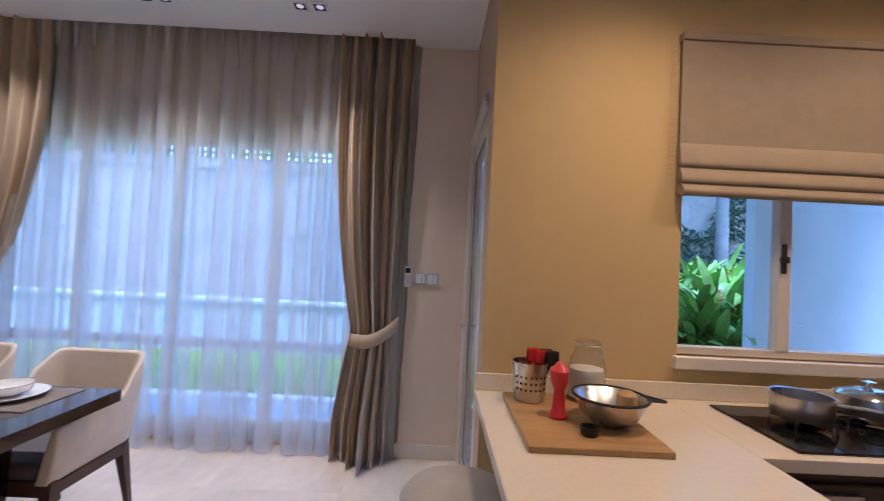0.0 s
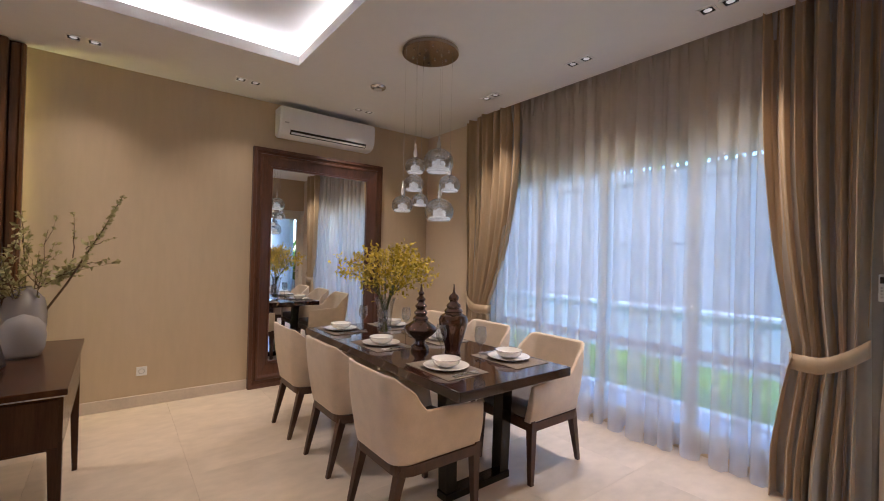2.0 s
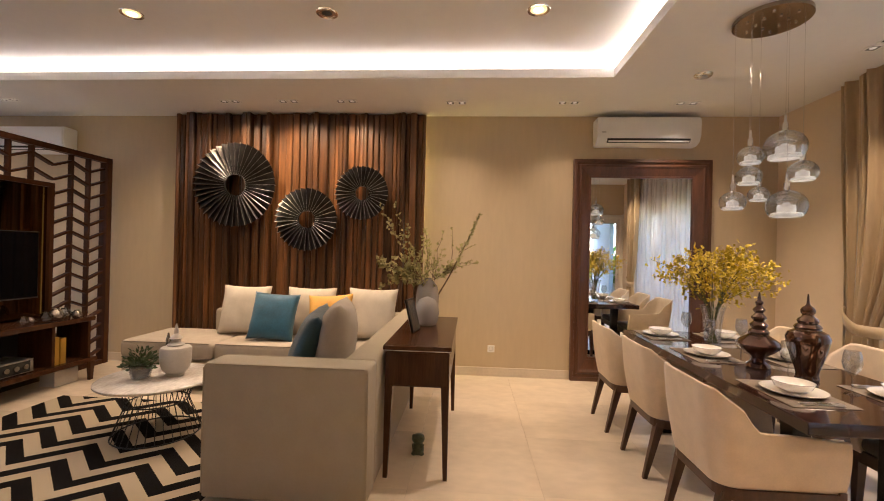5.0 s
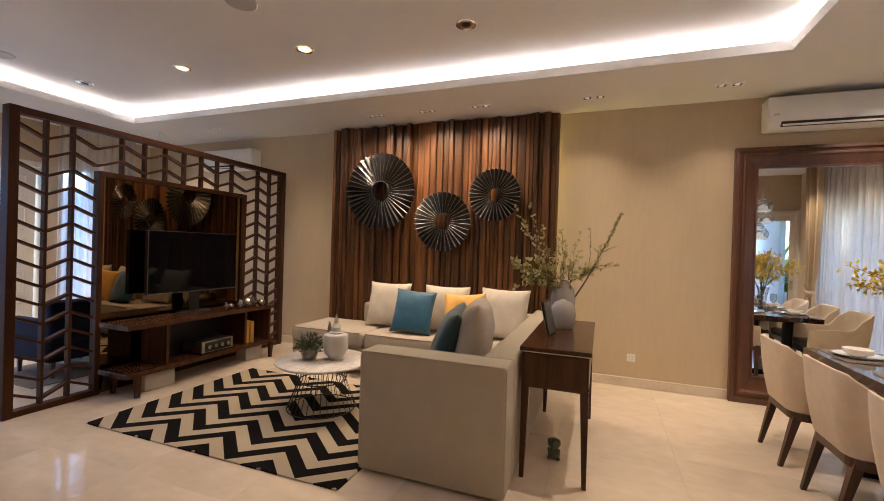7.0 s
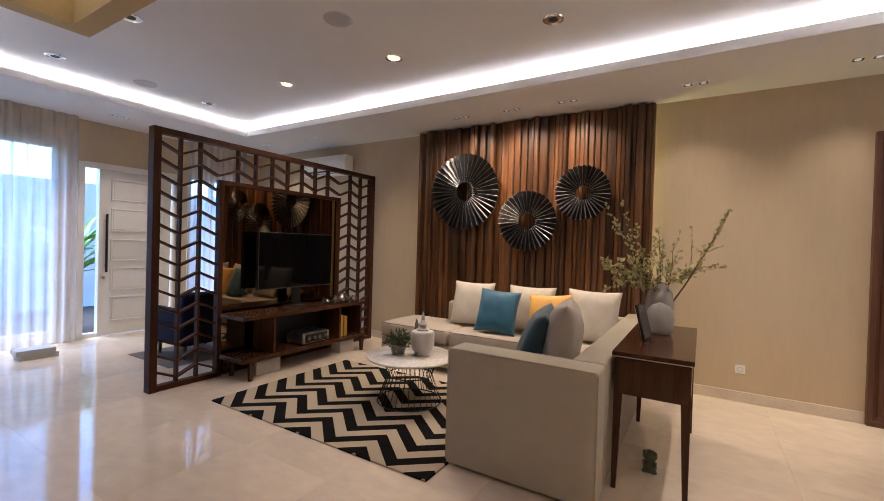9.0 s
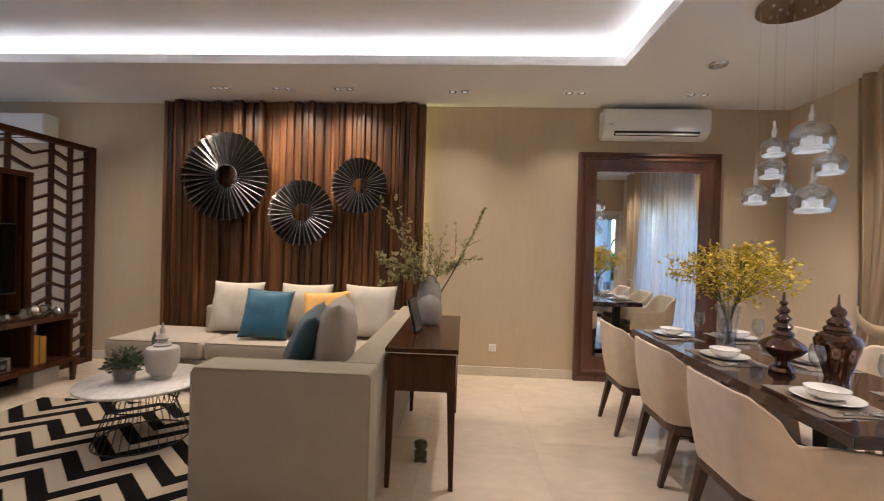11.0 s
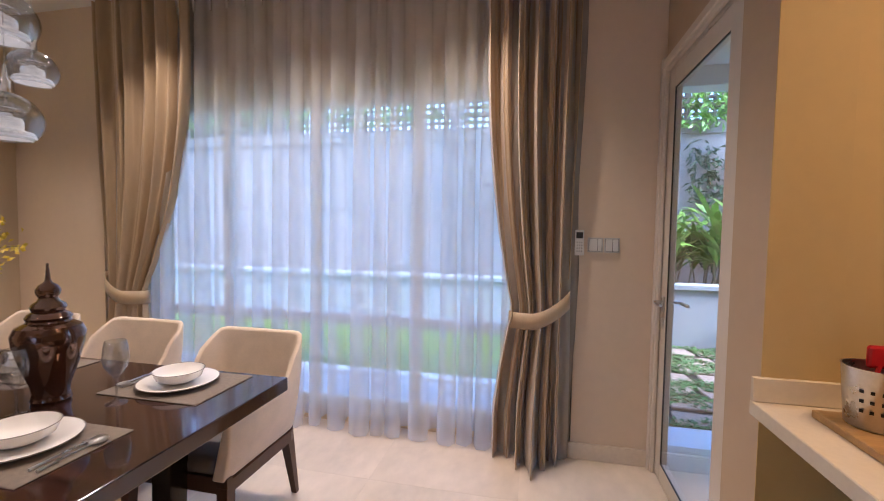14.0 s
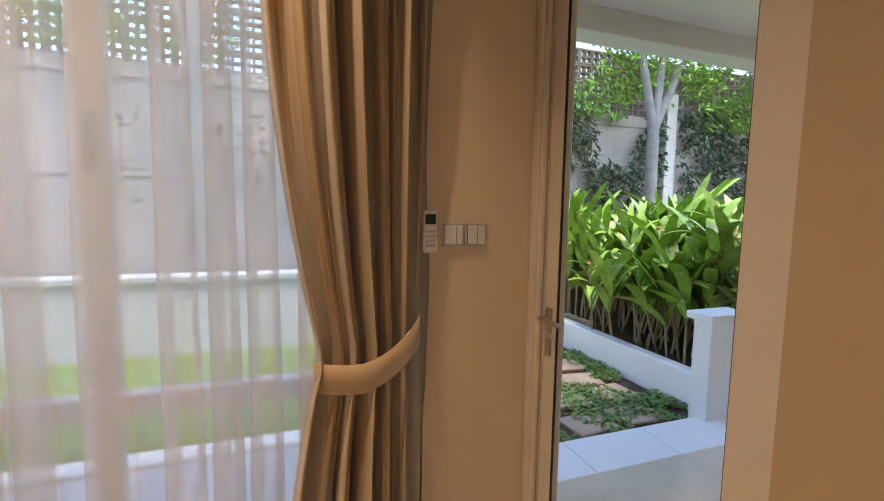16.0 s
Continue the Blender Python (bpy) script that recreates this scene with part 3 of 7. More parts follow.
box(bm, XM, XM + 0.016, YF, -3.63, 0, 0.10, 0.003)
box(bm, XM, -3.33, YW - 0.016, YW, 0, 0.10, 0.003)
box(bm, 0.09, XD - 0.004, YW - 0.016, YW, 0, 0.10, 0.003)
box(bm, XM, -2.8, YF, YF + 0.016, 0, 0.10, 0.003)
structure("baseboard", bm, M["skirting"])

# ---- window on the garden side ----
win = structure("window_1", boxm(WX0, WX1, YN + 0.04, YN + 0.10, 0.10, 0.16), M["white_frame"], "white framed garden window with sliding panes")
FY0, FY1 = YN + 0.05, YN + 0.11
bm = bmesh.new()
box(bm, WX0, WX0 + 0.06, FY0, FY1, 0.16, WZ1)
box(bm, WX1 - 0.06, WX1, FY0, FY1, 0.16, WZ1)
box(bm, WX0 + 0.06, WX1 - 0.06, FY0, FY1, WZ1 - 0.06, WZ1)
box(bm, WX0 + 0.06, WX1 - 0.06, FY0 - 0.004, FY1 + 0.004, 0.68, 0.75)
for x in (-2.38, -1.66, -0.91):
    box(bm, x - 0.035, x + 0.035, FY0 + 0.002, FY1 - 0.002, 0.16, 0.68)
    box(bm, x - 0.04, x + 0.04, FY0 + 0.002, FY1 - 0.002, 0.75, WZ1 - 0.06)
part("window_frame", bm, M["white_frame"], win)
xs = [WX0 + 0.06, -2.38, -1.66, -0.91, WX1 - 0.06]
for a, b in zip(xs, xs[1:]):
    for z0, z1 in ((0.165, 0.675), (0.755, WZ1 - 0.065)):
        p = part("pane", boxm(a + 0.042, b - 0.042, FY0 + 0.025, FY0 + 0.031, z0, z1), M["glass"], win)
        p.visible_shadow = False
for x in (-0.91, -2.38):
    bm = boxm(x - 0.012, x + 0.012, FY0 - 0.016, FY0, 1.50, 1.66, 0.004)
    box(bm, x - 0.008, x + 0.008, FY0 - 0.035, FY0 - 0.014, 1.56, 1.60, 0.003)
    part("latch", bm, M["grey_plastic"], win)

# ---- glazed side door ----
LX = XD + 0.002               # room face of the leaf
NY, FY, LZ, GZ = 2.446, 3.10, 2.22, 2.125
door = structure("door_1", boxm(LX - 0.0015, LX + 0.04, 2.3505, NY, 0.01, LZ), M["cream_frame"], "closed white framed glass door to the patio")
bm = boxm(LX, LX + 0.04, FY, 3.175, 0.01, LZ, 0.004)
box(bm, LX, LX + 0.04, NY, FY, GZ, LZ, 0.004)
box(bm, LX, LX + 0.04, NY, FY, 0.01, 0.10, 0.004)
part("leaf_frame", bm, M["cream_frame"], door)
bm = bmesh.new()
for y0, y1, z0, z1 in ((NY, NY + 0.005, 0.10, GZ), (FY - 0.006, FY, 0.10, GZ), (NY + 0.005, FY - 0.006, 0.10, 0.106), (NY + 0.005, FY - 0.006, GZ - 0.006, GZ)):
    box(bm, LX + 0.003, LX + 0.010, y0, y1, z0, z1)
part("gasket", bm, M["black"], door)
p = part("pane", boxm(LX + 0.005, LX + 0.0095, NY + 0.006, FY - 0.007, 0.108, GZ - 0.008), M["door_glass"], door)
p.visible_shadow = False
for sx, x in ((-1, LX), (1, LX + 0.04)):
    bm = boxm(min(x, x + sx * 0.008), max(x, x + sx * 0.008), 3.118, 3.158, 0.93, 1.02, 0.003)
    tube(bm, [(x, 3.138, 0.985), (x + sx * 0.045, 3.138, 0.985)], 0.008, 8)
    box(bm, x + sx * 0.045 - 0.008, x + sx * 0.045 + 0.008, 3.02, 3.148, 0.975, 0.992, 0.004)
    part("door_handle", bm, M["steel"], door, "brushed steel lever handle")
    part("lock_plate", boxm(min(x, x + sx * 0.008), max(x, x + sx * 0.008), 3.121, 3.155, 0.84, 0.90, 0.003), M["steel"], door)
bm = bmesh.new()
for y0, y1, z0, z1 in ((3.179, 3.20, 0, 2.25), (2.3505, 3.179, 2.2215, 2.25)):
    box(bm, XD + 0.003, XD + 0.058, y0, y1, z0, z1)
structure("door_frame", bm, M["cream_frame"])
bm = bmesh.new()
box(bm, XD - 0.020, XD, 3.185, YW - 0.002, 0, 2.31, 0.004)
box(bm, XD - 0.030, XD, 3.205, YW - 0.002, 0, 2.32, 0.004)
box(bm, XD - 0.020, XD, 2.35, 3.185, 2.235, 2.31, 0.004)
box(bm, XD - 0.030, XD, 2.35, 3.205, 2.258, 2.30, 0.004)
structure("trim_door_casing", bm, M["cream_frame"])

# ---- kitchen window ----
kw = structure("window_2", boxm(KX0 - 0.02, KX1 + 0.02, YK - 0.03, YK + 0.04, 0.985, 1.045, 0.006), M["cream_frame"], "cream sliding kitchen window over the hob")
bm = bmesh.new()
box(bm, KX0, KX0 + 0.035, YK + 0.06, YK + 0.12, KZ0, KZ1)
box(bm, KX1 - 0.035, KX1, YK + 0.06, YK + 0.12, KZ0, KZ1)
box(bm, KX0, KX1, YK + 0.05, YK + 0.12, KZ0, KZ0 + 0.03)
box(bm, KX0, KX1, YK + 0.05, YK + 0.12, KZ1 - 0.04, KZ1)
box(bm, 1.942, 2.002, YK + 0.045, YK + 0.10, KZ0 + 0.03, KZ1 - 0.04, 0.003)
part("window_frame", bm, M["cream_frame"], kw)
for a, b in ((KX0 + 0.035, 1.942), (2.002, KX1 - 0.035)):
    p = part("pane", boxm(a, b, YK + 0.08, YK + 0.086, KZ0 + 0.03, KZ1 - 0.04), M["glass"], kw)
    p.visible_shadow = False
bm = boxm(1.947, 1.967, YK + 0.025, YK + 0.045, 1.44, 1.58, 0.004)
box(bm, 1.927, 1.972, YK + 0.015, YK + 0.027, 1.49, 1.52, 0.003)
part("latch", bm, M["black"], kw)

# ---- front door and windows of the foyer ----
fd = structure("door_2", boxm(-2.68, -1.76, YF - 0.12, YF - 0.07, 0.01, 2.36, 0.004), M["white_frame"], "white panelled front door beside a glass sidelight")
for z0, z1 in ((0.20, 0.555), (0.64, 0.97), (1.065, 1.38), (1.49, 1.82), (1.93, 2.24)):
    bm = boxm(-2.55, -1.91, YF - 0.07, YF - 0.064, z0 + 0.03, z1 - 0.03, 0.004)
    for a0, a1, c0, c1 in ((-2.58, -1.88, z0, z0 + 0.022), (-2.58, -1.88, z1 - 0.022, z1), (-2.58, -2.558, z0 + 0.022, z1 - 0.022), (-1.902, -1.88, z0 + 0.022, z1 - 0.022)):
        box(bm, a0, a1, YF - 0.07, YF - 0.052, c0, c1, 0.005)
    part("door_panel", bm, M["white_frame"], fd)
bm = bmesh.new()
tube(bm, [(-1.82, YF - 0.02, 0.91), (-1.82, YF - 0.02, 1.73)], 0.016, 8)
for z in (1.0, 1.64):
    tube(bm, [(-1.82, YF - 0.07, z), (-1.82, YF - 0.02, z)], 0.010, 8)
part("door_handle", bm, M["black"], fd, "long black pull bar")
bm = lathem([(0.024, 0.0), (0.024, 0.008), (0.012, 0.012), (0.0, 0.013)], 18, cap=False)
bmesh.ops.rotate(bm, verts=bm.verts, cent=(0, 0, 0), matrix=Matrix.Rotation(radians(-90), 3, "X"))
bmesh.ops.translate(bm, verts=bm.verts, vec=(-1.80, YF - 0.07, 0.83))
part("keyhole_plate", bm, M["steel"], fd, "", True)
bm = bmesh.new()
box(bm, -1.55, -1.48, YF - 0.15, YF + 0.015, 0, 2.42)
box(bm, -1.76, -1.735, YF - 0.15, YF - 0.05, 0, 2.36)
box(bm, -2.72, -1.55, YF - 0.15, YF + 0.015, 2.36, 2.43)
box(bm, -1.735, -1.55, YF - 0.14, YF - 0.06, 0, 0.06)
structure("trim_front_door", bm, M["white_frame"])
p = part("pane", boxm(-1.735, -1.55, YF - 0.105, YF - 0.098, 0.06, 2.36), M["glass"], fd)
p.visible_shadow = False
for n, x0, x1, z0, z1 in (("window_3", -1.28, 1.2, 0.1, 2.6), ("window_4", -3.75, -2.95, 0.3, 2.45)):
    w = structure(n, boxm(x0, x1, YF - 0.14, YF - 0.08, z0, z0 + 0.05), M["white_frame"], "white framed front window")
    bm = bmesh.new()
    box(bm, x0, x0 + 0.05, YF - 0.14, YF - 0.08, z0 + 0.05, z1)
    box(bm, x1 - 0.05, x1, YF - 0.14, YF - 0.08, z0 + 0.05, z1)
    box(bm, x0 + 0.05, x1 - 0.05, YF - 0.14, YF - 0.08, z1 - 0.05, z1)
    box(bm, (x0 + x1) / 2 - 0.03, (x0 + x1) / 2 + 0.03, YF - 0.14, YF - 0.08, z0 + 0.05, z1 - 0.05)
    part("window_frame", bm, M["white_frame"], w)
    for a, b in ((x0 + 0.05, (x0 + x1) / 2 - 0.03), ((x0 + x1) / 2 + 0.03, x1 - 0.05)):
        p = part("pane", boxm(a, b, YF - 0.112, YF - 0.106, z0 + 0.05, z1 - 0.05), M["glass"], w)
        p.visible_shadow = False

# ---- curtains ----


def fold_sheet(name, x0, x1, y, z0, z1, folds, depth, mat, label, seed, rows=14, flare=0.0, parent=None):
    """A hanging sheet across x with uneven folds."""
    rnd = random.Random(seed)
    n = int(folds * 10)
    ph = [0.0]
    for _ in range(n):
        ph.append(ph[-1] + 1 + 0.55 * noise.noise((len(ph) * 0.05, seed, 3.0)) + rnd.uniform(-0.15, 0.15))
    k = 2 * math.pi * folds / ph[-1]
    amp = [noise.noise((i * 0.09, seed, 0)) for i in range(n + 1)]
    bm = bmesh.new()
    grid = []
    for j in range(rows + 1):
        v = j / rows
        z = z0 + (z1 - z0) * v
        row = []
        for i in range(n + 1):
            u = i / n
            a = depth * (0.85 + 0.9 * amp[i]) * (1 + flare * (1 - v)) * (0.55 if v > 0.98 else 1)
            s = math.sin(ph[i] * k)
            row.append(bm.verts.new((x0 + (x1 - x0) * u - 0.48 * a * math.sin(2 * ph[i] * k) + 0.010 * noise.noise((u * 9, v * 3, seed)), y + a * s, z + ((0.012 * noise.noise((u * 30, 5, seed)) + 0.25 * flare * a * (1 + s)) if j == 0 else 0))))
        grid.append(row)
    for a, b in zip(grid, grid[1:]):
        for i in range(n):
            bm.faces.new((a[i], a[i + 1], b[i + 1], b[i]))
    if parent:
        return part(name, bm, mat, parent, label, True, 180)
    return whole(name, bm, mat, label, "curtain", True, angle=180)


sheer = fold_sheet("sheer_curtain", -3.24, 0.06, 3.255, 0.012, HU - 0.03, 23, 0.042, M["sheer"], "white sheer voile curtain hanging in soft folds", 3, flare=1.15)
bm = bmesh.new()
for dx, w in ((-0.012, 0.006), (0.0, 0.007), (0.012, 0.006)):
    lo = [bm.verts.new((dx * 0.4 + a, b, 2.83)) for a, b in ((-0.003, -0.004), (0.003, -0.004), (0.0, 0.006))]
    hi = [bm.verts.new((dx + a, b, 3.10)) for a, b in ((-w, -0.034), (w, -0.034), (0.0, 0.006))]
    for i in range(3):
        bm.faces.new((lo[i], lo[(i + 1) % 3], hi[(i + 1) % 3], hi[i]))
    bm.faces.new(hi)
pleat_mesh = mesh_of("pinch_pleat", bm, M["sheer"], True, 60)
for i in range(24):
    p = new("pinch_pleat", pleat_mesh)
    p.parent = sheer
    p.location = (-3.12 + i * 0.131, 3.205, 0)
fold_sheet("sheer_curtain", -1.42, 1.25, YF + 0.14, 0.03, H, 22, 0.04, M["sheer"], "white sheer voile curtain on the front window", 5)
fold_sheet("sheer_curtain", -3.85, -2.85, YF + 0.12, 0.03, H, 10, 0.035, M["sheer"], "white sheer voile curtain behind the screen", 7)


def drape(x_out, x_in, t_out, t_in, b_out, b_in, y, seed, sign):
    """A heavy drape gathered by a tieback: its outer and inner edge at the top, at the tie and at the foot."""
    zt, top = 0.88, HU - 0.03
    rnd = random.Random(seed)
    th = thing("drape", ((t_out + t_in) / 2, y, 0), "bronze taupe satin drape gathered with a tieback", "curtain", "drapes at the garden window")
    ox = (t_out + t_in) / 2
    folds, n, rows = 6, 132, 44
    ph = [0.0]
    for _ in range(n):
        ph.append(ph[-1] + 1 + 0.8 * noise.noise((len(ph) * 0.10, seed, 7.0)) + rnd.uniform(-0.2, 0.2))
    k = 2 * math.pi * folds / ph[-1]
    swing = [0.5 + 1.7 * abs(noise.noise((i * 0.075, seed, 2.0))) for i in range(n + 1)]
    bm = bmesh.new()
    grid = []
    for j in range(rows + 1):
        z = top * j / rows + 0.012
        if z >= zt:
            v = (z - zt) / (top - zt)
            e = 1 - (1 - min(1, v * 1.25)) ** 2.3
            eo = 1 - (1 - min(1, v * 1.1)) ** 1.6
            xo, xi = t_out + (x_out - t_out) * eo, t_in + (x_in - t_in) * e
            dep = 0.036 + 0.034 * v
        else:
            v = 1 - z / zt
            e = min(1, v * 1.5) ** 0.7
            xo, xi = t_out + (b_out - t_out) * e, t_in + (b_in - t_in) * e
            dep = 0.036 + 0.030 * v
        row = []
        for i in range(n + 1):
            u = i / n
            s = math.sin(ph[i] * k + 0.35 * noise.noise((u * 3, z * 0.8, seed)))
            s = math.copysign(abs(s) ** 0.75, s) + 0.30 * math.sin(2.6 * ph[i] * k + seed + 1.2 * noise.noise((u * 2, z * 0.6, seed + 5)))
            x = xo + (xi - xo) * u
            kick = 0.15 * max(0.0, 1 - z / zt) ** 1.6 * math.exp(-((u - 0.42) / 0.24) ** 2)
            row.append(bm.verts.new((x - ox, dep * s * swing[i] - 0.02 * (1 - abs(2 * u - 1)) - kick, z)))
        grid.append(row)
    for a, b in zip(grid, grid[1:]):
        for i in range(n):
            bm.faces.new((a[i], a[i + 1], b[i + 1], b[i]))
    cloth = part("cloth", bm, M["drape"], th, "", True, 180)
    sol = cloth.modifiers.new("thickness", "SOLIDIFY")
    sol.thickness = 0.004
    # lining turned back along the outer edge
    bm = bmesh.new()
    pts = []
    for j in range(25):
        z = 0.015 + (top - 0.03) * j / 24
        v = max(0, (z - zt) / (top - zt))
        xo = t_out + (x_out - t_out) * (1 - (1 - min(1, v * 1.1)) ** 1.6) if z > zt else t_out + (b_out - t_out) * (1 - z / zt)
        w = 0.05 + 0.012 * math.sin(z * 3 + seed)
        pts.append([bm.verts.new((xo - ox + sx * w, dy + 0.01 * math.sin(z * 5), z)) for sx, dy in ((0.0, 0.02), (-sign * 0.6, 0.035), (-sign * 1.0, 0.055), (-sign * 0.5, 0.075))])
    for a, b in zip(pts, pts[1:]):
        for i in range(3):
            bm.faces.new((a[i], a[i + 1], b[i + 1], b[i]))
    part("lining", bm, M["lining"], th, "grey lining edge", True, 180)
    # tieback: a stiff band that rises to the wall hook
    bm = bmesh.new()
    ring = []
    m = 40
    cx, rx = 0.0, abs(t_in - t_out) / 2 + 0.02
    for i in range(m):
        a = 2 * math.pi * i / m
        x = cx + rx * math.cos(a)
        yy = 0.085 * math.sin(a)
        rise = 0.13 * max(0.0, (-sign * x / rx + 0.25) / 1.25) ** 1.6
        hw = 0.048
        ring.append((bm.verts.new((x, yy, zt - 0.045 - hw + rise)), bm.verts.new((x, yy * 1.03, zt - 0.045 + hw + rise))))
    for i in range(m):
        a, b = ring[i], ring[(i + 1) % m]
        bm.faces.new((a[0], b[0], b[1], a[1]))
    tie = part("tieback", bm, M["drape"], th, "fabric tieback band", True, 40)
    sol = tie.modifiers.new("thickness", "SOLIDIFY")
    sol.thickness = 0.006
    return th


drape(0.10, -0.43, 0.06, -0.255, 0.07, -0.36, 3.20, 11, -1)
drape(-3.32, -2.50, -3.23, -2.90, -3.25, -2.86, 3.20, 17, 1)

# ---- dining furniture ----


def chair_build():
    """A tub dining chair that faces +y; its origin lies on the floor under the seat."""
    th = thing("dining_chair", (0, 0, 0), "cream upholstered tub dining chair with dark wooden legs", "chair", "chairs round the dining table")
    # shell: an open U with a high back that slopes down to the arms
    n, rows = 44, 8
    half, back, front, rc = 0.265, -0.27, 0.27, 0.10
    path = []
    straight = front - (back + rc)
    for i in range(n + 1):
        u = i / n
        s = u * (2 * straight + math.pi * rc + 2 * (half - rc))
        L1, L2, L3 = straight, straight + math.pi * rc / 2, straight + math.pi * rc / 2 + 2 * (half - rc)
        L4 = L3 + math.pi * rc / 2
        if s < L1:
            p, nn = (-half, front - s), (-1, 0)
        elif s < L2:
            a = (s - L1) / rc
            p, nn = (-half + rc - rc * math.cos(a), back + rc - rc * math.sin(a)), (-math.cos(a), -math.sin(a))
        elif s < L3:
            p, nn = (-half + rc + (s - L2), back), (0, -1)
        elif s < L4:
            a = (s - L3) / rc
            p, nn = (half - rc + rc * math.sin(a), back + rc - rc * math.cos(a)), (math.sin(a), -math.cos(a))
        else:
            p, nn = (half, back + rc + (s - L4)), (1, 0)
        path.append((p, nn))
    z_low = 0.385
    bm = bmesh.new()
    outer, inner = [], []
    for (p, nn) in path:
        y = p[1]
        k = min(1, max(0, (y - (back + 0.012)) / 0.16))
        k = k * k * (3 - 2 * k)
        ztop = 0.835 + (0.648 - 0.835) * k - 0.022 * (max(0, y) / 0.27)
        co, ci = [], []
        for j in range(rows + 1):
            v = j / rows
            z = z_low + (ztop - z_low) * v
            lean = -0.055 * v * (1 - k) * (1 if nn[1] < -0.3 else abs(nn[1]))
            bulge = 0.012 * math.sin(math.pi * v)
            co.append(bm.verts.new((p[0] * (0.91 + 0.10 * v) + nn[0] * bulge, y + lean + nn[1] * bulge, z)))
            t = 0.055 - 0.031 * v
            ci.append(bm.verts.new((p[0] * (0.91 + 0.10 * v) - nn[0] * t, y + lean - nn[1] * t, z - (0.006 if j == rows else 0))))
        outer.append(co)
        inner.append(ci)
    for i in range(n):
        for j in range(rows):
            bm.faces.new((outer[i][j], outer[i + 1][j], outer[i + 1][j + 1], outer[i][j + 1]))
            bm.faces.new((inner[i][j], inner[i][j + 1], inner[i + 1][j + 1], inner[i + 1][j]))
        bm.faces.new((outer[i][rows], outer[i + 1][rows], inner[i + 1][rows], inner[i][rows]))
        bm.faces.new((outer[i][0], inner[i][0], inner[i + 1][0], outer[i + 1][0]))
    for i in (0, n):
        for j in range(rows):
            bm.faces.new((outer[i][j], outer[i][j + 1], inner[i][j + 1], inner[i][j]))
    sh = part("backrest", bm, M["chair_fabric"], th, "cream upholstered wraparound shell", True, 60)
    bv = sh.modifiers.new("soft edge", "BEVEL")
    bv.width, bv.segments, bv.limit_method, bv.angle_limit = 0.009, 3, "ANGLE", radians(50)
    bm = boxm(-0.20, 0.20, -0.22, 0.27, 0.40, 0.475, 0.03, 3)
    part("seat", bm, M["chair_seat"], th, "slate grey seat cushion", True, 60)
    # wooden seat rail, tucked under the shell
    bm = bmesh.new()
    rail_o = [((p[0] * 0.95, p[1] * 0.96), nn) for p, nn in path]
    lo, hi, lo2, hi2 = [], [], [], []
    for (p, nn) in rail_o:
        lo.append(bm.verts.new((p[0], p[1], 0.335)))
        hi.append(bm.verts.new((p[0], p[1], 0.386)))
        lo2.append(bm.verts.new((p[0] - nn[0] * 0.03, p[1] - nn[1] * 0.03, 0.335)))
        hi2.append(bm.verts.new((p[0] - nn[0] * 0.03, p[1] - nn[1] * 0.03, 0.386)))
    for i in range(n):
        bm.faces.new((lo[i], lo[i + 1], hi[i + 1], hi[i]))
        bm.faces.new((lo2[i], hi2[i], hi2[i + 1], lo2[i + 1]))
        bm.faces.new((lo[i], lo2[i], lo2[i + 1], lo[i + 1]))
        bm.faces.new((hi[i], hi[i + 1], hi2[i + 1], hi2[i]))
    box(bm, -0.252, 0.252, 0.232, 0.262, 0.335, 0.398)
    part("seat_frame", bm, M["leg_wood"], th, "dark wooden seat rail")
    for sx in (-1, 1):
        part("leg", taper(bmesh.new(), sx * 0.235, 0.245, 0, 0.36, 0.028, 0.048, -sx * 0.008, -0.005), M["leg_wood"], th)
        part("leg", taper(bmesh.new(), sx * 0.195, -0.30, 0, 0.36, 0.026, 0.050, sx * 0.0, 0.085), M["leg_wood"], th)
    return th


first = chair_build()
first.matrix_basis = pose(-1.49, 1.29, 0)
for x, y, rz in ((-2.26, 1.33, 0), (-2.95, 1.31, 0), (-1.50, 2.26, 180), (-2.24, 2.30, 180), (-2.95, 2.30, 180)):
    copy_thing(first, pose(x, y, 0, 0, 0, rz))

TX0, TX1, TY0, TY1, TZ = -3.20, -1.10, 1.28, 2.17, 0.75
tab = thing("dining_table", ((TX0 + TX1) / 2, (TY0 + TY1) / 2, 0), "long dark glossy ebony dining table on black frame legs", "table")
cx, cy = (TX0 + TX1) / 2, (TY0 + TY1) / 2
part("tabletop", boxm(TX0 - cx, TX1 - cx, TY0 - cy, TY1 - cy, TZ - 0.054, TZ, 0.004, 2), M["macassar"], tab, "high gloss striped ebony veneer top")
for x in (-1.46, -2.84):
    bm = bmesh.new()
    for s in (-1, 1):
        taper(bm, x - cx, s * 0.215, 0.03, TZ - 0.07, 0.075, 0.085, 0, s * 0.02)
    box(bm, x - cx - 0.045, x - cx + 0.045, -0.26, 0.26, 0, 0.045, 0.003)
    box(bm, x - cx - 0.045, x - cx + 0.045, -0.29, 0.29, TZ - 0.10, TZ - 0.0545)
    part("leg", bm, M["black_gloss"], tab, "black lacquered frame leg")

# place settings


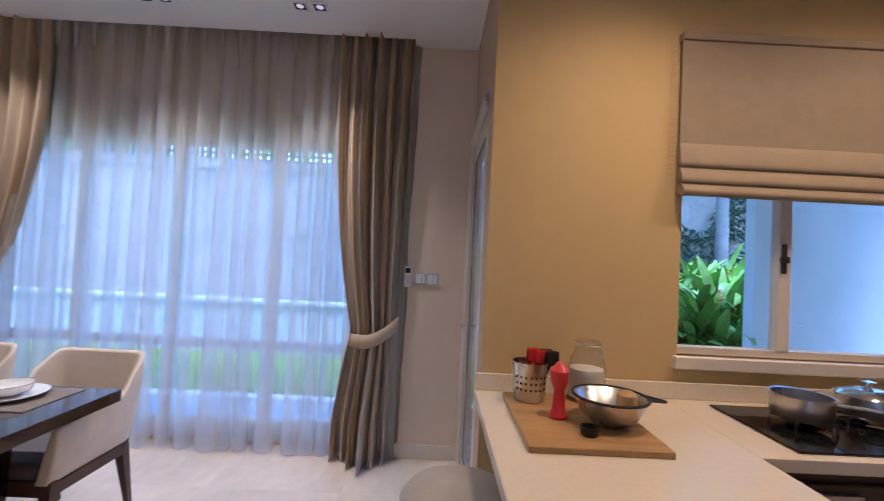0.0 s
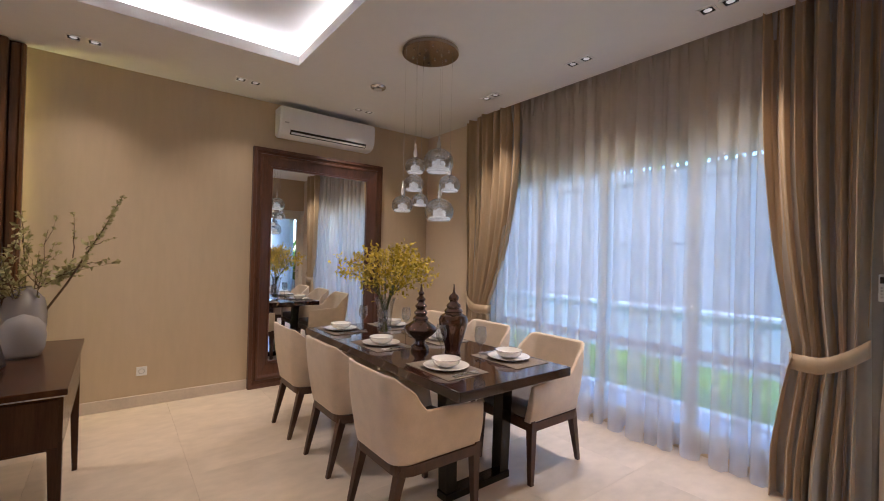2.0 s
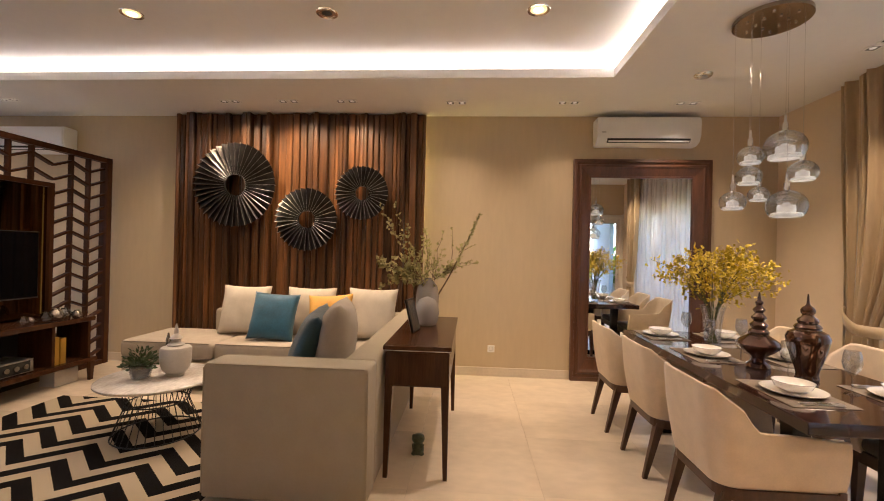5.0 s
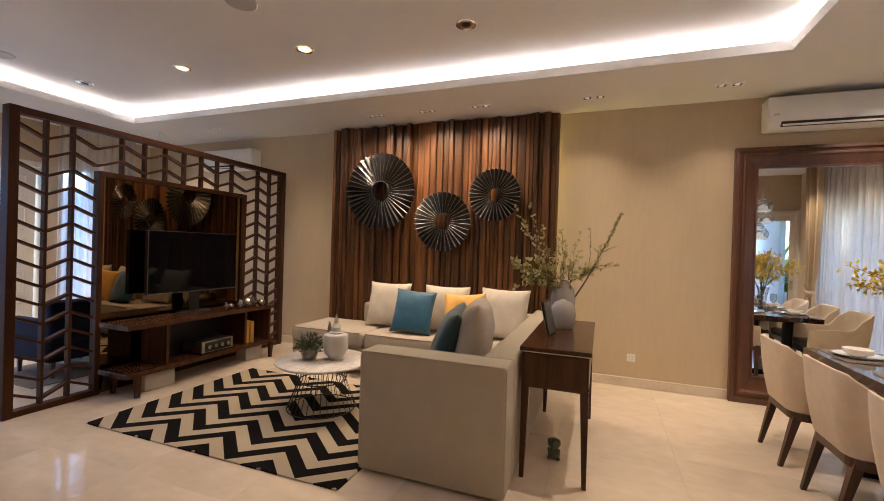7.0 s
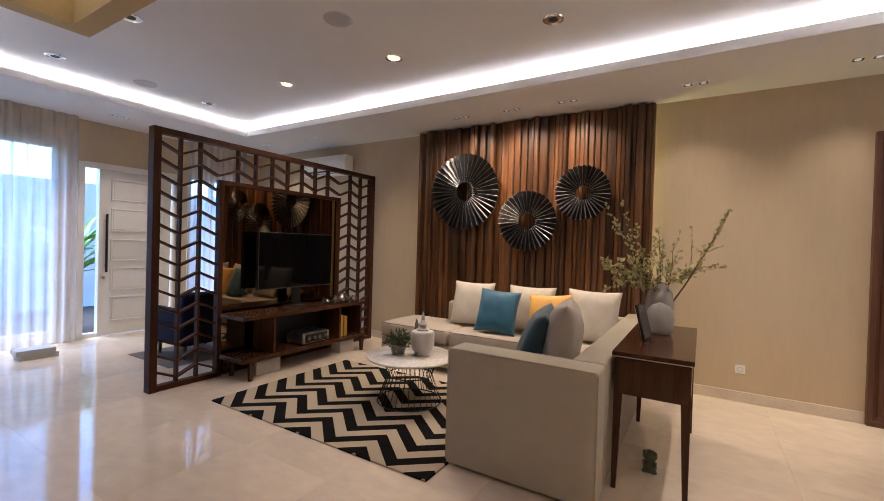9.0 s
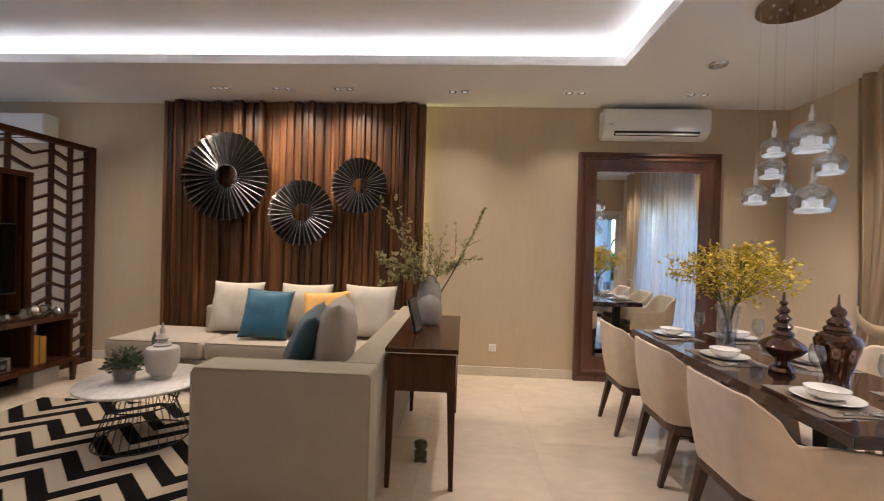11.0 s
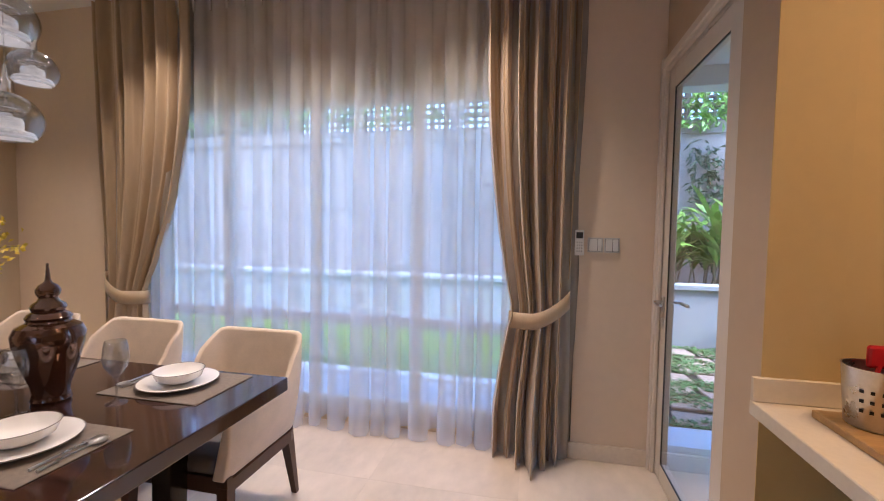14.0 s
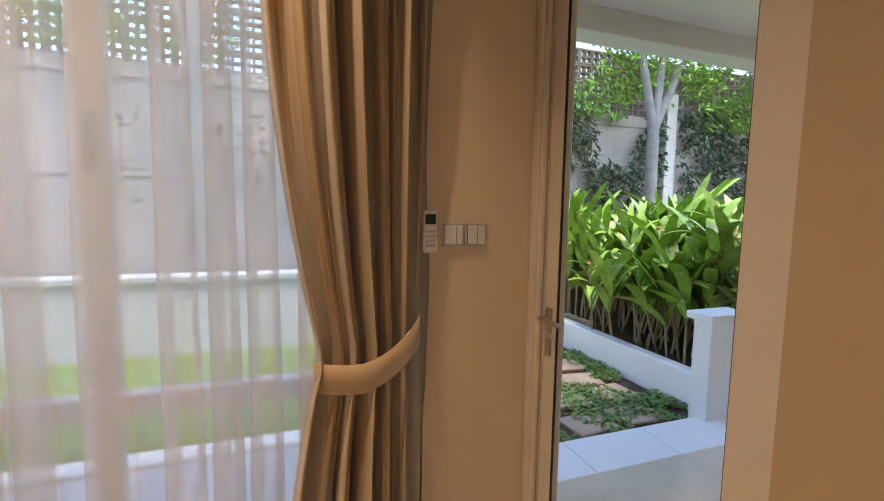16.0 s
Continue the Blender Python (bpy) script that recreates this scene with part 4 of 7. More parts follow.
def setting(x, y, face, plate_dx=0.0):
    """Placemat, plate, bowl and cutlery for one seat; face is +1 for a guest on the low y side."""
    g = "place settings on the dining table"
    whole("placemat", boxm(-0.21, 0.21, -0.15, 0.15, 0, 0.004, 0.0015), M["mat"], "taupe woven placemat on the table", "placemat", group=g, at=(x, y, TZ))
    pl = whole("dinner_plate", lathem([(0.0, 0.0), (0.085, 0.0), (0.090, 0.004), (0.135, 0.016), (0.138, 0.019), (0.134, 0.020), (0.088, 0.009), (0.0, 0.008)], 40, cap=False), M["ceramic"], "white china dinner plate with a thin dark rim", "plate", True, g, (x + plate_dx, y, TZ + 0.004), angle=80)
    part("rim", lathem([(0.1375, 0.0185), (0.1392, 0.0195), (0.1375, 0.0206), (0.1358, 0.0198)], 40, cap=False), M["rim"], pl, "thin dark rim", True)
    bo = whole("soup_bowl", lathem([(0.0, 0.0), (0.040, 0.0), (0.045, 0.004), (0.076, 0.020), (0.088, 0.048), (0.0855, 0.049), (0.073, 0.022), (0.040, 0.008), (0.0, 0.007)], 36, cap=False), M["ceramic"], "white china soup bowl resting on the plate", "bowl", True, g, (x + plate_dx, y, TZ + 0.0125), angle=80)
    part("rim", lathem([(0.0878, 0.0475), (0.0892, 0.0485), (0.0878, 0.0497), (0.0862, 0.0490)], 36, cap=False), M["rim"], bo, "thin dark rim", True)
    for k, nm in ((0.165, "fork"), (0.19, "spoon")):
        bm = bmesh.new()
        tube(bm, [(0, -0.09, 0.004), (0, -0.02, 0.007), (0, 0.045, 0.006)], [0.0045, 0.0028, 0.003], 6)
        if nm == "spoon":
            lathe(bm, [(0.002, 0.0), (0.016, 0.003), (0.018, 0.006), (0.012, 0.004), (0.0, 0.003)], 12, (0, 0.062, 0.002), cap=False)
            bmesh.ops.scale(bm, vec=(1, 1.5, 1), space=Matrix.Translation((0, -0.062, 0)), verts=[v for v in bm.verts if v.co.y > 0.046])
        else:
            box(bm, -0.012, 0.012, 0.045, 0.060, 0.004, 0.007)
            for i in range(4):
                box(bm, -0.0115 + i * 0.0065, -0.008 + i * 0.0065, 0.060, 0.095, 0.004, 0.007)
        whole(nm, bm, M["steel"], "polished steel %s beside the plate" % nm, nm, True, g, (x + face * k, y, TZ + 0.004), 0 if face > 0 else 180)


for x in (-1.49, -2.26, -2.96):
    setting(x, 1.50, 1)
    setting(x + 0.04, 1.99, -1)


def wine_glass(x, y):
    prof = [(0.034, 0), (0.032, 0.003), (0.006, 0.008), (0.004, 0.03), (0.004, 0.085), (0.012, 0.095), (0.034, 0.125), (0.040, 0.155), (0.036, 0.195), (0.031, 0.215), (0.0295, 0.215), (0.0345, 0.193), (0.0385, 0.155), (0.032, 0.127), (0.008, 0.098)]
    whole("wine_glass", lathem(prof, 24, cap=False), M["clear_glass"], "clear stemmed wine glass on the table", "wine glass", True, "wine glasses", (x, y, TZ), angle=80)


for x, y in ((-1.72, 1.64), (-1.52, 1.80), (-2.86, 1.66), (-2.52, 1.66), (-2.55, 1.90)):
    wine_glass(x, y)


def urn(x, y, body, lid, name_label):
    u = whole("lidded_urn", lathem(body, 40, cap=True), M["urn"], name_label, "urn", True, "bronze urns on the table", (x, y, TZ), angle=35)
    part("lid", lathem(lid, 32), M["urn"], u, "stacked turned lid with a spire", True, 35)


urn(-1.97, 1.645, [(0.062, 0), (0.066, 0.012), (0.060, 0.03), (0.040, 0.045), (0.036, 0.065), (0.045, 0.08), (0.085, 0.105), (0.113, 0.135), (0.116, 0.150), (0.100, 0.172), (0.066, 0.195), (0.052, 0.205), (0.050, 0.212)],
    [(0.053, 0.212), (0.056, 0.222), (0.046, 0.234), (0.036, 0.242), (0.046, 0.256), (0.048, 0.266), (0.034, 0.280), (0.028, 0.288), (0.040, 0.302), (0.040, 0.312), (0.026, 0.326), (0.021, 0.335), (0.032, 0.350), (0.032, 0.358), (0.017, 0.374), (0.013, 0.382), (0.021, 0.394), (0.020, 0.402), (0.009, 0.414), (0.008, 0.43), (0.003, 0.462)],
    "squat dark bronze lidded urn with stacked rings")
urn(-1.75, 1.76, [(0.052, 0), (0.056, 0.010), (0.050, 0.03), (0.055, 0.06), (0.078, 0.13), (0.096, 0.20), (0.100, 0.235), (0.088, 0.262), (0.062, 0.276), (0.058, 0.284)],
    [(0.060, 0.284), (0.064, 0.292), (0.056, 0.304), (0.044, 0.312), (0.050, 0.326), (0.044, 0.338), (0.030, 0.348), (0.026, 0.358), (0.033, 0.372), (0.034, 0.386), (0.026, 0.400), (0.012, 0.410), (0.008, 0.42), (0.006, 0.44), (0.003, 0.475)],
    "tall dark bronze lidded urn with a pointed finial")

# flower vase
VX, VY = -2.63, 1.74
va = whole("flower_vase", lathem([(0.050, 0), (0.053, 0.006), (0.052, 0.02), (0.058, 0.12), (0.072, 0.24), (0.088, 0.30), (0.085, 0.30), (0.069, 0.24), (0.055, 0.12), (0.048, 0.022), (0.0, 0.02)], 32, cap=False), M["clear_glass"], "clear flared glass vase on the dining table", "vase", True, at=(VX, VY, TZ), angle=80)


def petal(bm, p, r, rnd):
    """A small folded flower of two leaves."""
    a = rnd.uniform(0, 6.283)
    u = Vector((math.cos(a), math.sin(a), rnd.uniform(-0.4, 0.6))).normalized()
    w = u.orthogonal().normalized()
    w.rotate(Matrix.Rotation(rnd.uniform(0, 6.28), 3, u))
    c = bm.verts.new(p)
    for s in (-1, 1):
        q = [bm.verts.new(p + u * (0.35 * r) + w * s * r * 0.8 + u.cross(w) * r * 0.3), bm.verts.new(p + u * (1.0 * r) + w * s * r * 0.55), bm.verts.new(p + u * r * 0.8)]
        bm.faces.new((c, q[0], q[1], q[2]))


rnd = random.Random(21)
fl = thing("orchid_spray", (VX, VY, TZ + 0.02), "spray of small yellow orchids standing in the vase", "flowers")
bs, bp = bmesh.new(), bmesh.new()
for i in range(36):
    a = rnd.uniform(0, 6.283)
    reach = rnd.uniform(0.05, 0.45)
    hgt = 0.72 - 0.36 * (reach / 0.45) ** 2 * rnd.uniform(0.25, 1.0) + rnd.uniform(-0.05, 0.05)
    end = Vector((reach * math.cos(a), reach * math.sin(a), hgt))
    base = Vector((0.03 * math.cos(a + 3), 0.03 * math.sin(a + 3), 0.0))
    mid = Vector((0.05 * math.cos(a), 0.05 * math.sin(a), 0.29))
    pts = []
    for k in range(11):
        t = k / 10
        pts.append(base.lerp(mid, t * 2) if t < 0.5 else mid.lerp(end, (t - 0.5) * 2) + Vector((0, 0, 0.06 * math.sin((t - 0.5) * 2 * math.pi))))
    tube(bs, pts, [0.003 - 0.0018 * k / 10 for k in range(11)], 4)
    for k in range(52):
        t = rnd.uniform(0.08, 1.0) ** 0.8
        p = mid.lerp(end, t) + Vector((0, 0, 0.06 * math.sin(t * math.pi)))
        sp = 0.052 * (1.15 - 0.75 * t)
        petal(bp, p + Vector((rnd.gauss(0, sp), rnd.gauss(0, sp), rnd.gauss(0, sp * 0.8))), rnd.uniform(0.014, 0.026), rnd)
tagged(part("stem_mass", bs, M["stem"], fl), kind="stuff")
tagged(part("petal_mass", bp, M["petal"], fl, "many small yellow petals"), kind="stuff")

# ---- pendant lamp ----
PX, PY = -2.16, 1.81
pen = thing("pendant_lamp", (PX, PY, H), "cluster pendant lamp of clear glass globes on a round plate", "lamp")
bm = lathem([(0.20, -0.032), (0.215, -0.030), (0.215, -0.004), (0.20, 0.0)], 48)
part("canopy", bm, M["bronze_plate"], pen, "round polished bronze ceiling plate", True, 40)
for i in range(12):
    a = 2 * math.pi * i / 12
    r = 0.15 if i % 2 else 0.085
    part("fixing", lathem([(0.008, -0.040), (0.008, -0.032)], 10, (r * math.cos(a), r * math.sin(a), 0)), M["chrome"], pen)
for x, y, z, r in ((-2.12, 1.88, 2.125, 0.118), (-2.06, 1.945, 1.955, 0.082), (-2.07, 1.86, 1.745, 0.110), (-2.17, 1.70, 2.075, 0.076), (-2.19, 1.705, 1.945, 0.078), (-2.12, 1.565, 1.77, 0.076), (-2.24, 1.80, 1.835, 0.064)):
    lx, ly, lz = x - PX, y - PY, z - H
    prof = [(max(0.004, r * math.sin(math.pi * (0.24 + 0.76 * k / 14))), -0.92 * r * math.cos(math.pi * (0.24 + 0.76 * k / 14))) for k in range(15)]
    prof = prof + [(max(0.003, a - 0.0025), b * 0.985) for a, b in reversed(prof)]
    gl = part("globe", lathem(prof, 28, (lx, ly, lz), cap=False), M["clear_glass"], pen, "clear blown glass globe open below", True, 80)
    part("cup", lathem([(0.30 * r, -0.60 * r), (0.44 * r, -0.58 * r), (0.44 * r, -0.02 * r), (0.40 * r, 0.06 * r), (0.20 * r, 0.10 * r), (0.12 * r, 0.22 * r)], 24, (lx, ly, lz)), M["frost"], gl, "frosted white inner cup", True, 50)
    part("inner_dish", lathem([(0.46 * r, -0.52 * r), (0.74 * r, -0.60 * r), (0.78 * r, -0.54 * r), (0.72 * r, -0.40 * r), (0.48 * r, -0.36 * r)], 24, (lx, ly, lz), cap=False), M["frost"], gl, "frosted lower dish", True, 60)
    # chrome beads added for the ring of reflections inside the globe
    for q in range(6):
        aq = math.pi * q / 3
        part("stud", lathem([(0.0, -0.05 * r), (0.06 * r, 0.0), (0.0, 0.05 * r)], 8, (lx + 0.46 * r * math.cos(aq), ly + 0.46 * r * math.sin(aq), lz + 0.34 * r), cap=False), M["chrome"], gl, "", True)
    part("stud_plate", lathem([(0.48 * r, 0.325 * r), (0.50 * r, 0.34 * r), (0.0, 0.36 * r)], 20, (lx, ly, lz), cap=False), M["chrome"], gl, "small chrome plate", True)
    bm = lathem([(0.016, 0.0), (0.016, 0.045), (0.009, 0.055), (0.006, 0.10), (0.003, 0.105)], 12, (lx, ly, lz + 0.90 * r))
    lathe(bm, [(0.20 * r, 0.0), (0.20 * r, 0.012), (0.10 * r, 0.02)], 14, (lx, ly, lz + 0.30 * r))
    tube(bm, [(lx, ly, lz + 0.3 * r), (lx, ly, lz + 0.92 * r)], 0.004, 6)
    part("stem", bm, M["chrome"], gl, "polished chrome stem", True)
    part("wire", tube(bmesh.new(), [(lx, ly, lz + 0.9 * r + 0.1), (lx, ly, -0.03)], 0.0011, 5), M["chrome"], pen)

# ---- tall mirror on the wall ----
mi = thing("standing_mirror", (XM, 1.782, 0), "tall mirror in a stepped brown wooden frame against the wall", "mirror")
MY0, MY1, MZ1 = -0.747, 0.747, 2.487
IY, IZ0, IZ1 = 0.552, 0.265, 2.285


def mitred(bm, rects):
    """Frame bands, each between an outer and an inner rectangle (y half, z low, z high) with heights at both."""
    for (yo, zo0, zo1, xo), (yi, zi0, zi1, xi) in zip(rects, rects[1:]):
        o = [bm.verts.new((xo, s * yo, z)) for s, z in ((-1, zo0), (1, zo0), (1, zo1), (-1, zo1))]
        i_ = [bm.verts.new((xi, s * yi, z)) for s, z in ((-1, zi0), (1, zi0), (1, zi1), (-1, zi1))]
        for k in range(4):
            bm.faces.new((o[k], o[(k + 1) % 4], i_[(k + 1) % 4], i_[k]))
    return bm


def rect(f, x):
    return (0.747 - f * (0.747 - IY), 0 + f * IZ0, MZ1 - f * (MZ1 - IZ1), x)


part("frame", mitred(bmesh.new(), [rect(0, 0.0), rect(0, 0.055), rect(0.16, 0.060), rect(0.18, 0.048), rect(0.30, 0.046), rect(0.34, 0.062), rect(0.42, 0.064), rect(0.50, 0.052), rect(0.90, 0.028), rect(0.92, 0.036), rect(1.0, 0.034), rect(1.0, 0.012)]), M["frame_wood"], mi, "stepped brown wooden moulding")
part("glass", boxm(0.002, 0.014, -IY - 0.004, IY + 0.004, IZ0 - 0.004, IZ1 + 0.004), M["mirror"], mi, "clear mirror glass")

# ---- wall air conditioners ----


def air_conditioner(y0, y1, z0, z1):
    th = thing("air_conditioner", (XM, (y0 + y1) / 2, z0), "white split air conditioner on the wall", "air conditioner", "wall air conditioners")
    hw, h = (y1 - y0) / 2, z1 - z0
    bm = extrude_outline(bmesh.new(), [(0.0, 0.0), (0.11, 0.0), (0.165, 0.035), (0.195, 0.10), (0.200, h - 0.04), (0.18, h), (0.0, h)], "y", -hw, hw)
    bmesh.ops.bevel(bm, geom=[e for e in bm.edges if all(abs(abs(v.co.y) - hw) < 1e-4 for v in e.verts)], offset=0.012, segments=2, affect="EDGES")
    part("body", bm, M["white_plastic"], th, "glossy white casing", True, 35)
    bm = extrude_outline(bmesh.new(), [(0.150, 0.022), (0.170, 0.030), (0.187, 0.064), (0.176, 0.066)], "y", -hw * 0.80, hw * 0.80)
    part("outlet", bm, M["black"], th, "dark air outlet")
    bm = extrude_outline(bmesh.new(), [(0.170, 0.026), (0.177, 0.029), (0.183, 0.042), (0.177, 0.043)], "y", -hw * 0.78, hw * 0.78)
    part("flap", bm, M["white_plastic"], th)
    part("badge", boxm(0.2005, 0.2025, -hw * 0.92, -hw * 0.84, 0.12, 0.135), M["grey_plastic"], th)
    return th


air_conditioner(1.245, 2.335, 2.622, 2.922)
air_conditioner(-5.95, -4.95, 2.50, 2.80)

# ---- timber feature wall with led edge ----
PY0, PY1 = -3.60, -0.64
pw = structure("wall_timber_panelling", boxm(XM + 0.05, XM + 0.07, PY0 + 0.03, PY1 - 0.03, 0.0, H - 0.004), M["walnut"], "feature wall of uneven reclaimed timber planks lit by spots")
rnd = random.Random(8)
y = PY0
while y < PY1 - 0.02:
    w = rnd.choice((0.045, 0.05, 0.055, 0.065, 0.08, 0.10))
    w = min(w, PY1 - y)
    d = rnd.choice((0.03, 0.045, 0.06, 0.08, 0.10, 0.115))
    part("plank", boxm(XM + 0.07, XM + 0.07 + d, y + 0.002, y + w - 0.002, 0.0, H - 0.006 - rnd.choice((0, 0, 0.012)), 0.009), M["plank"], pw)
    y += w
bm = bmesh.new()
box(bm, XM + 0.004, XM + 0.03, PY1 - 0.13, PY1 - 0.115, 0.02, H - 0.14)
box(bm, XM + 0.004, XM + 0.018, PY0 + 0.15, PY0 + 0.165, 0.02, H - 0.60)
structure("panel_light_strip", bm, M["panel_led"], "amber led strip behind the timber panelling")

# pleated metal discs


def fan_disc(y, z, r, hole):
    th = thing("wall_disc", (XM + 0.20, y, z), "pleated dark metal fan disc hung on the timber wall", "wall decoration", "metal fan discs")
    n = 40 if r > 0.4 else 34
    bm, be = bmesh.new(), bmesh.new()

    def at(rad, a, x):
        return (x, rad * math.sin(a), rad * math.cos(a))
    for k in range(n):
        a0, a1 = 2 * math.pi * k / n, 2 * math.pi * (k + 1) / n
        hi_o, hi_i = bm.verts.new(at(r * 1.012, a0, 0.078)), bm.verts.new(at(hole, a0, 0.045))
        lo_o, lo_i = bm.verts.new(at(r * 0.985, a1, 0.020)), bm.verts.new(at(hole, a1, 0.026))
        nx_o, nx_i = bm.verts.new(at(r * 1.012, a1, 0.078)), bm.verts.new(at(hole, a1, 0.045))
        bm.faces.new((hi_o, lo_o, lo_i, hi_i))
        bm.faces.new((lo_o, nx_o, nx_i, lo_i))
        # thin bright rod along each fold, a painted glint
        tube(be, [at(hole, a0, 0.046), at(r * 1.012, a0, 0.0795)], [0.0010, 0.0026], 4)
    bmesh.ops.remove_doubles(bm, verts=bm.verts, dist=1e-5)
    ob = part("pleats", bm, M["fan_metal"], th, "blackened pleated metal")
    sol = ob.modifiers.new("thickness", "SOLIDIFY")
    sol.thickness = 0.002
    part("fold_edges", be, M["fan_glint"], th, "fold edges with their glint put in as bright metal")
    ring = lathem([(hole * 0.99, 0), (hole * 1.03, 0.012), (hole * 0.97, 0.02), (hole * 0.94, 0.0)], 36, cap=False)
    bmesh.ops.rotate(ring, verts=ring.verts, cent=(0, 0, 0), matrix=Matrix.Rotation(radians(90), 3, "Y"))
    bmesh.ops.translate(ring, verts=ring.verts, vec=(0.025, 0, 0))
    part("inner_ring", ring, M["fan_metal"], th)
    for s in (-1, 1):
        part("bracket", tube(bmesh.new(), [(-0.13, s * hole * 1.3, 0), (0.03, s * hole * 1.3, 0)], 0.006, 6), M["black"], th)


fan_disc(-2.80, 2.12, 0.475, 0.125)
fan_disc(-1.955, 1.74, 0.35, 0.10)
fan_disc(-1.33, 2.045, 0.297, 0.08)

# ---- ceiling fittings ----


def twin_downlight(x, y, along):
    th = thing("twin_downlight", (x, y, H), "white recessed twin square downlight", "ceiling light", "twin downlights")
    for s in (-1, 1):
        dx, dy = (s * 0.062, 0) if along == "x" else (0, s * 0.062)
        bm = bmesh.new()
        for a0, a1, b0, b1 in ((-0.05, -0.036, -0.05, 0.05), (0.036, 0.05, -0.05, 0.05), (-0.036, 0.036, -0.05, -0.036), (-0.036, 0.036, 0.036, 0.05)):
            box(bm, dx + a0, dx + a1, dy + b0, dy + b1, -0.006, -0.0005)
        fr = part("trim_ring", bm, M["white_plastic"], th)
        # flat black plate in place of a recess with depth
        part("recess", boxm(dx - 0.036, dx + 0.036, dy - 0.036, dy + 0.036, -0.0015, -0.0008), M["black"], th, "flat black square behind the lens")
        part("lens", lathem([(0.020, -0.005), (0.024, -0.0018)], 14, (dx, dy, 0)), M["lamp_small"], th, "small lit lens")


for x, y in ((-3.73, -0.29), (-3.73, 0.87), (-3.75, 2.06), (-3.68, -2.73), (-3.68, -2.08), (-3.68, -1.45), (-3.62, -5.23), (-3.57, -6.27)):
    twin_downlight(x, y, "y")
for x, y in ((-0.55, 2.81), (-1.53, 2.81), (-2.53, 2.81), (-1.7, -6.71)):
    twin_downlight(x, y, "x")


def round_downlight(x, y, lit):
    th = thing("round_downlight", (x, y, HU), "round recessed downlight, %s" % ("lit warm white" if lit else "switched off, with a chrome ring"), "ceiling light", "round downlights")
    part("ring", lathem([(0.060, -0.001), (0.078, -0.006), (0.082, -0.001)], 28, cap=False), M["chrome"], th, "", True)
    part("reflector", lathem([(0.052, -0.003), (0.060, -0.001)], 24), M["lamp_reflector"] if lit else M["chrome"], th)
    if lit:
        part("lens", lathem([(0.030, -0.0045), (0.034, -0.0032)], 20), M["lamp_on"], th, "glowing bulb face")
    else:
        # flat black disc paints the shade inside the unlit fitting
        part("bulb", lathem([(0.034, -0.0046), (0.036, -0.0042)], 20), M["black"], th, "black disc for the shade in the unlit recess")


for x, y, lit in ((-2.33, 0.34, 1), (-2.33, -1.2, 0), (-2.30, -2.69, 1), (-2.27, -4.16, 1), (-2.24, -5.63, 0), (-0.74, -4.09, 0), (-0.72, -5.6, 0)):
    round_downlight(x, y, lit)
for x, y in ((-1.55, -2.65), (-1.50, -5.59)):
    whole("ceiling_speaker", lathem([(0.0, -0.003), (0.10, -0.003), (0.108, -0.008), (0.115, -0.001)], 32, cap=False), M["grey_plastic"], "round flush grey ceiling speaker grille", "speaker", True, "ceiling speakers", (x, y, HU))
sm = whole("smoke_detector", lathem([(0.052, -0.022), (0.066, -0.018), (0.075, -0.006), (0.076, 0.0)], 28), M["chrome"], "small round silver smoke detector on the ceiling", "smoke detector", True, at=(-3.05, 1.85, H - 0.0005))
part("sensor", lathem([(0.030, -0.030), (0.040, -0.021)], 20), M["grey_plastic"], sm)

# ---- wall fittings ----
for x in (0.245, 0.335):
    sw = whole("light_switch", boxm(-0.043, 0.043, -0.010, 0.0, -0.043, 0.043, 0.003, 2), M["grey_plastic"], "silver grey wall light switch", "switch", group="light switches", at=(x - 0.03, YW, 1.285))
    part("recess", boxm(-0.036, 0.036, -0.0118, -0.010, -0.036, 0.036), M["black"], sw, "dark gap round the rockers")
    for dx0, dx1, dz0, dz1 in ((-0.0355, 0.004, -0.035, 0.035), (0.004, 0.0355, -0.035, 0.035)) if x > 0.3 else ((-0.0355, 0.012, -0.035, 0.035), (0.012, 0.0355, -0.035, 0.035)):
        part("rocker", boxm(dx0 + 0.001, dx1 - 0.001, -0.015, -0.0115, dz0, dz1, 0.0015), M["switch_grey"], sw)
rc = whole("remote_control", boxm(-0.025, 0.025, -0.022, -0.004, -0.072, 0.072, 0.006, 2), M["white_plastic"], "white air conditioner remote in a wall holder", "remote", True, at=(0.125, YW, 1.30), angle=60)
part("display", boxm(-0.019, 0.019, -0.0235, -0.0215, 0.022, 0.058), M["black"], rc, "dark display")
part("holder", boxm(-0.028, 0.028, -0.019, 0.0, -0.078, -0.03, 0.003), M["white_plastic"], rc)
for i in range(4):
    for j in range(3):
        part("button", boxm(-0.016 + j * 0.012, -0.008 + j * 0.012, -0.0235, -0.0215, -0.058 + i * 0.017, -0.048 + i * 0.017), M["grey_plastic"], rc)
so = whole("wall_socket", boxm(0, 0.009, -0.04, 0.04, -0.04, 0.04, 0.003, 2), M["white_plastic"], "white wall power socket above the skirting", "socket", at=(XM, 0.153, 0.312))
bm = bmesh.new()
lathe(bm, [(0.019, 0), (0.022, 0.002), (0.024, 0.0)], 20, cap=False)
bmesh.ops.rotate(bm, verts=bm.verts, cent=(0, 0, 0), matrix=Matrix.Rotation(radians(90), 3, "Y"))
bmesh.ops.translate(bm, verts=bm.verts, vec=(0.0095, 0, 0))
part("well", bm, M["grey_plastic"], so)

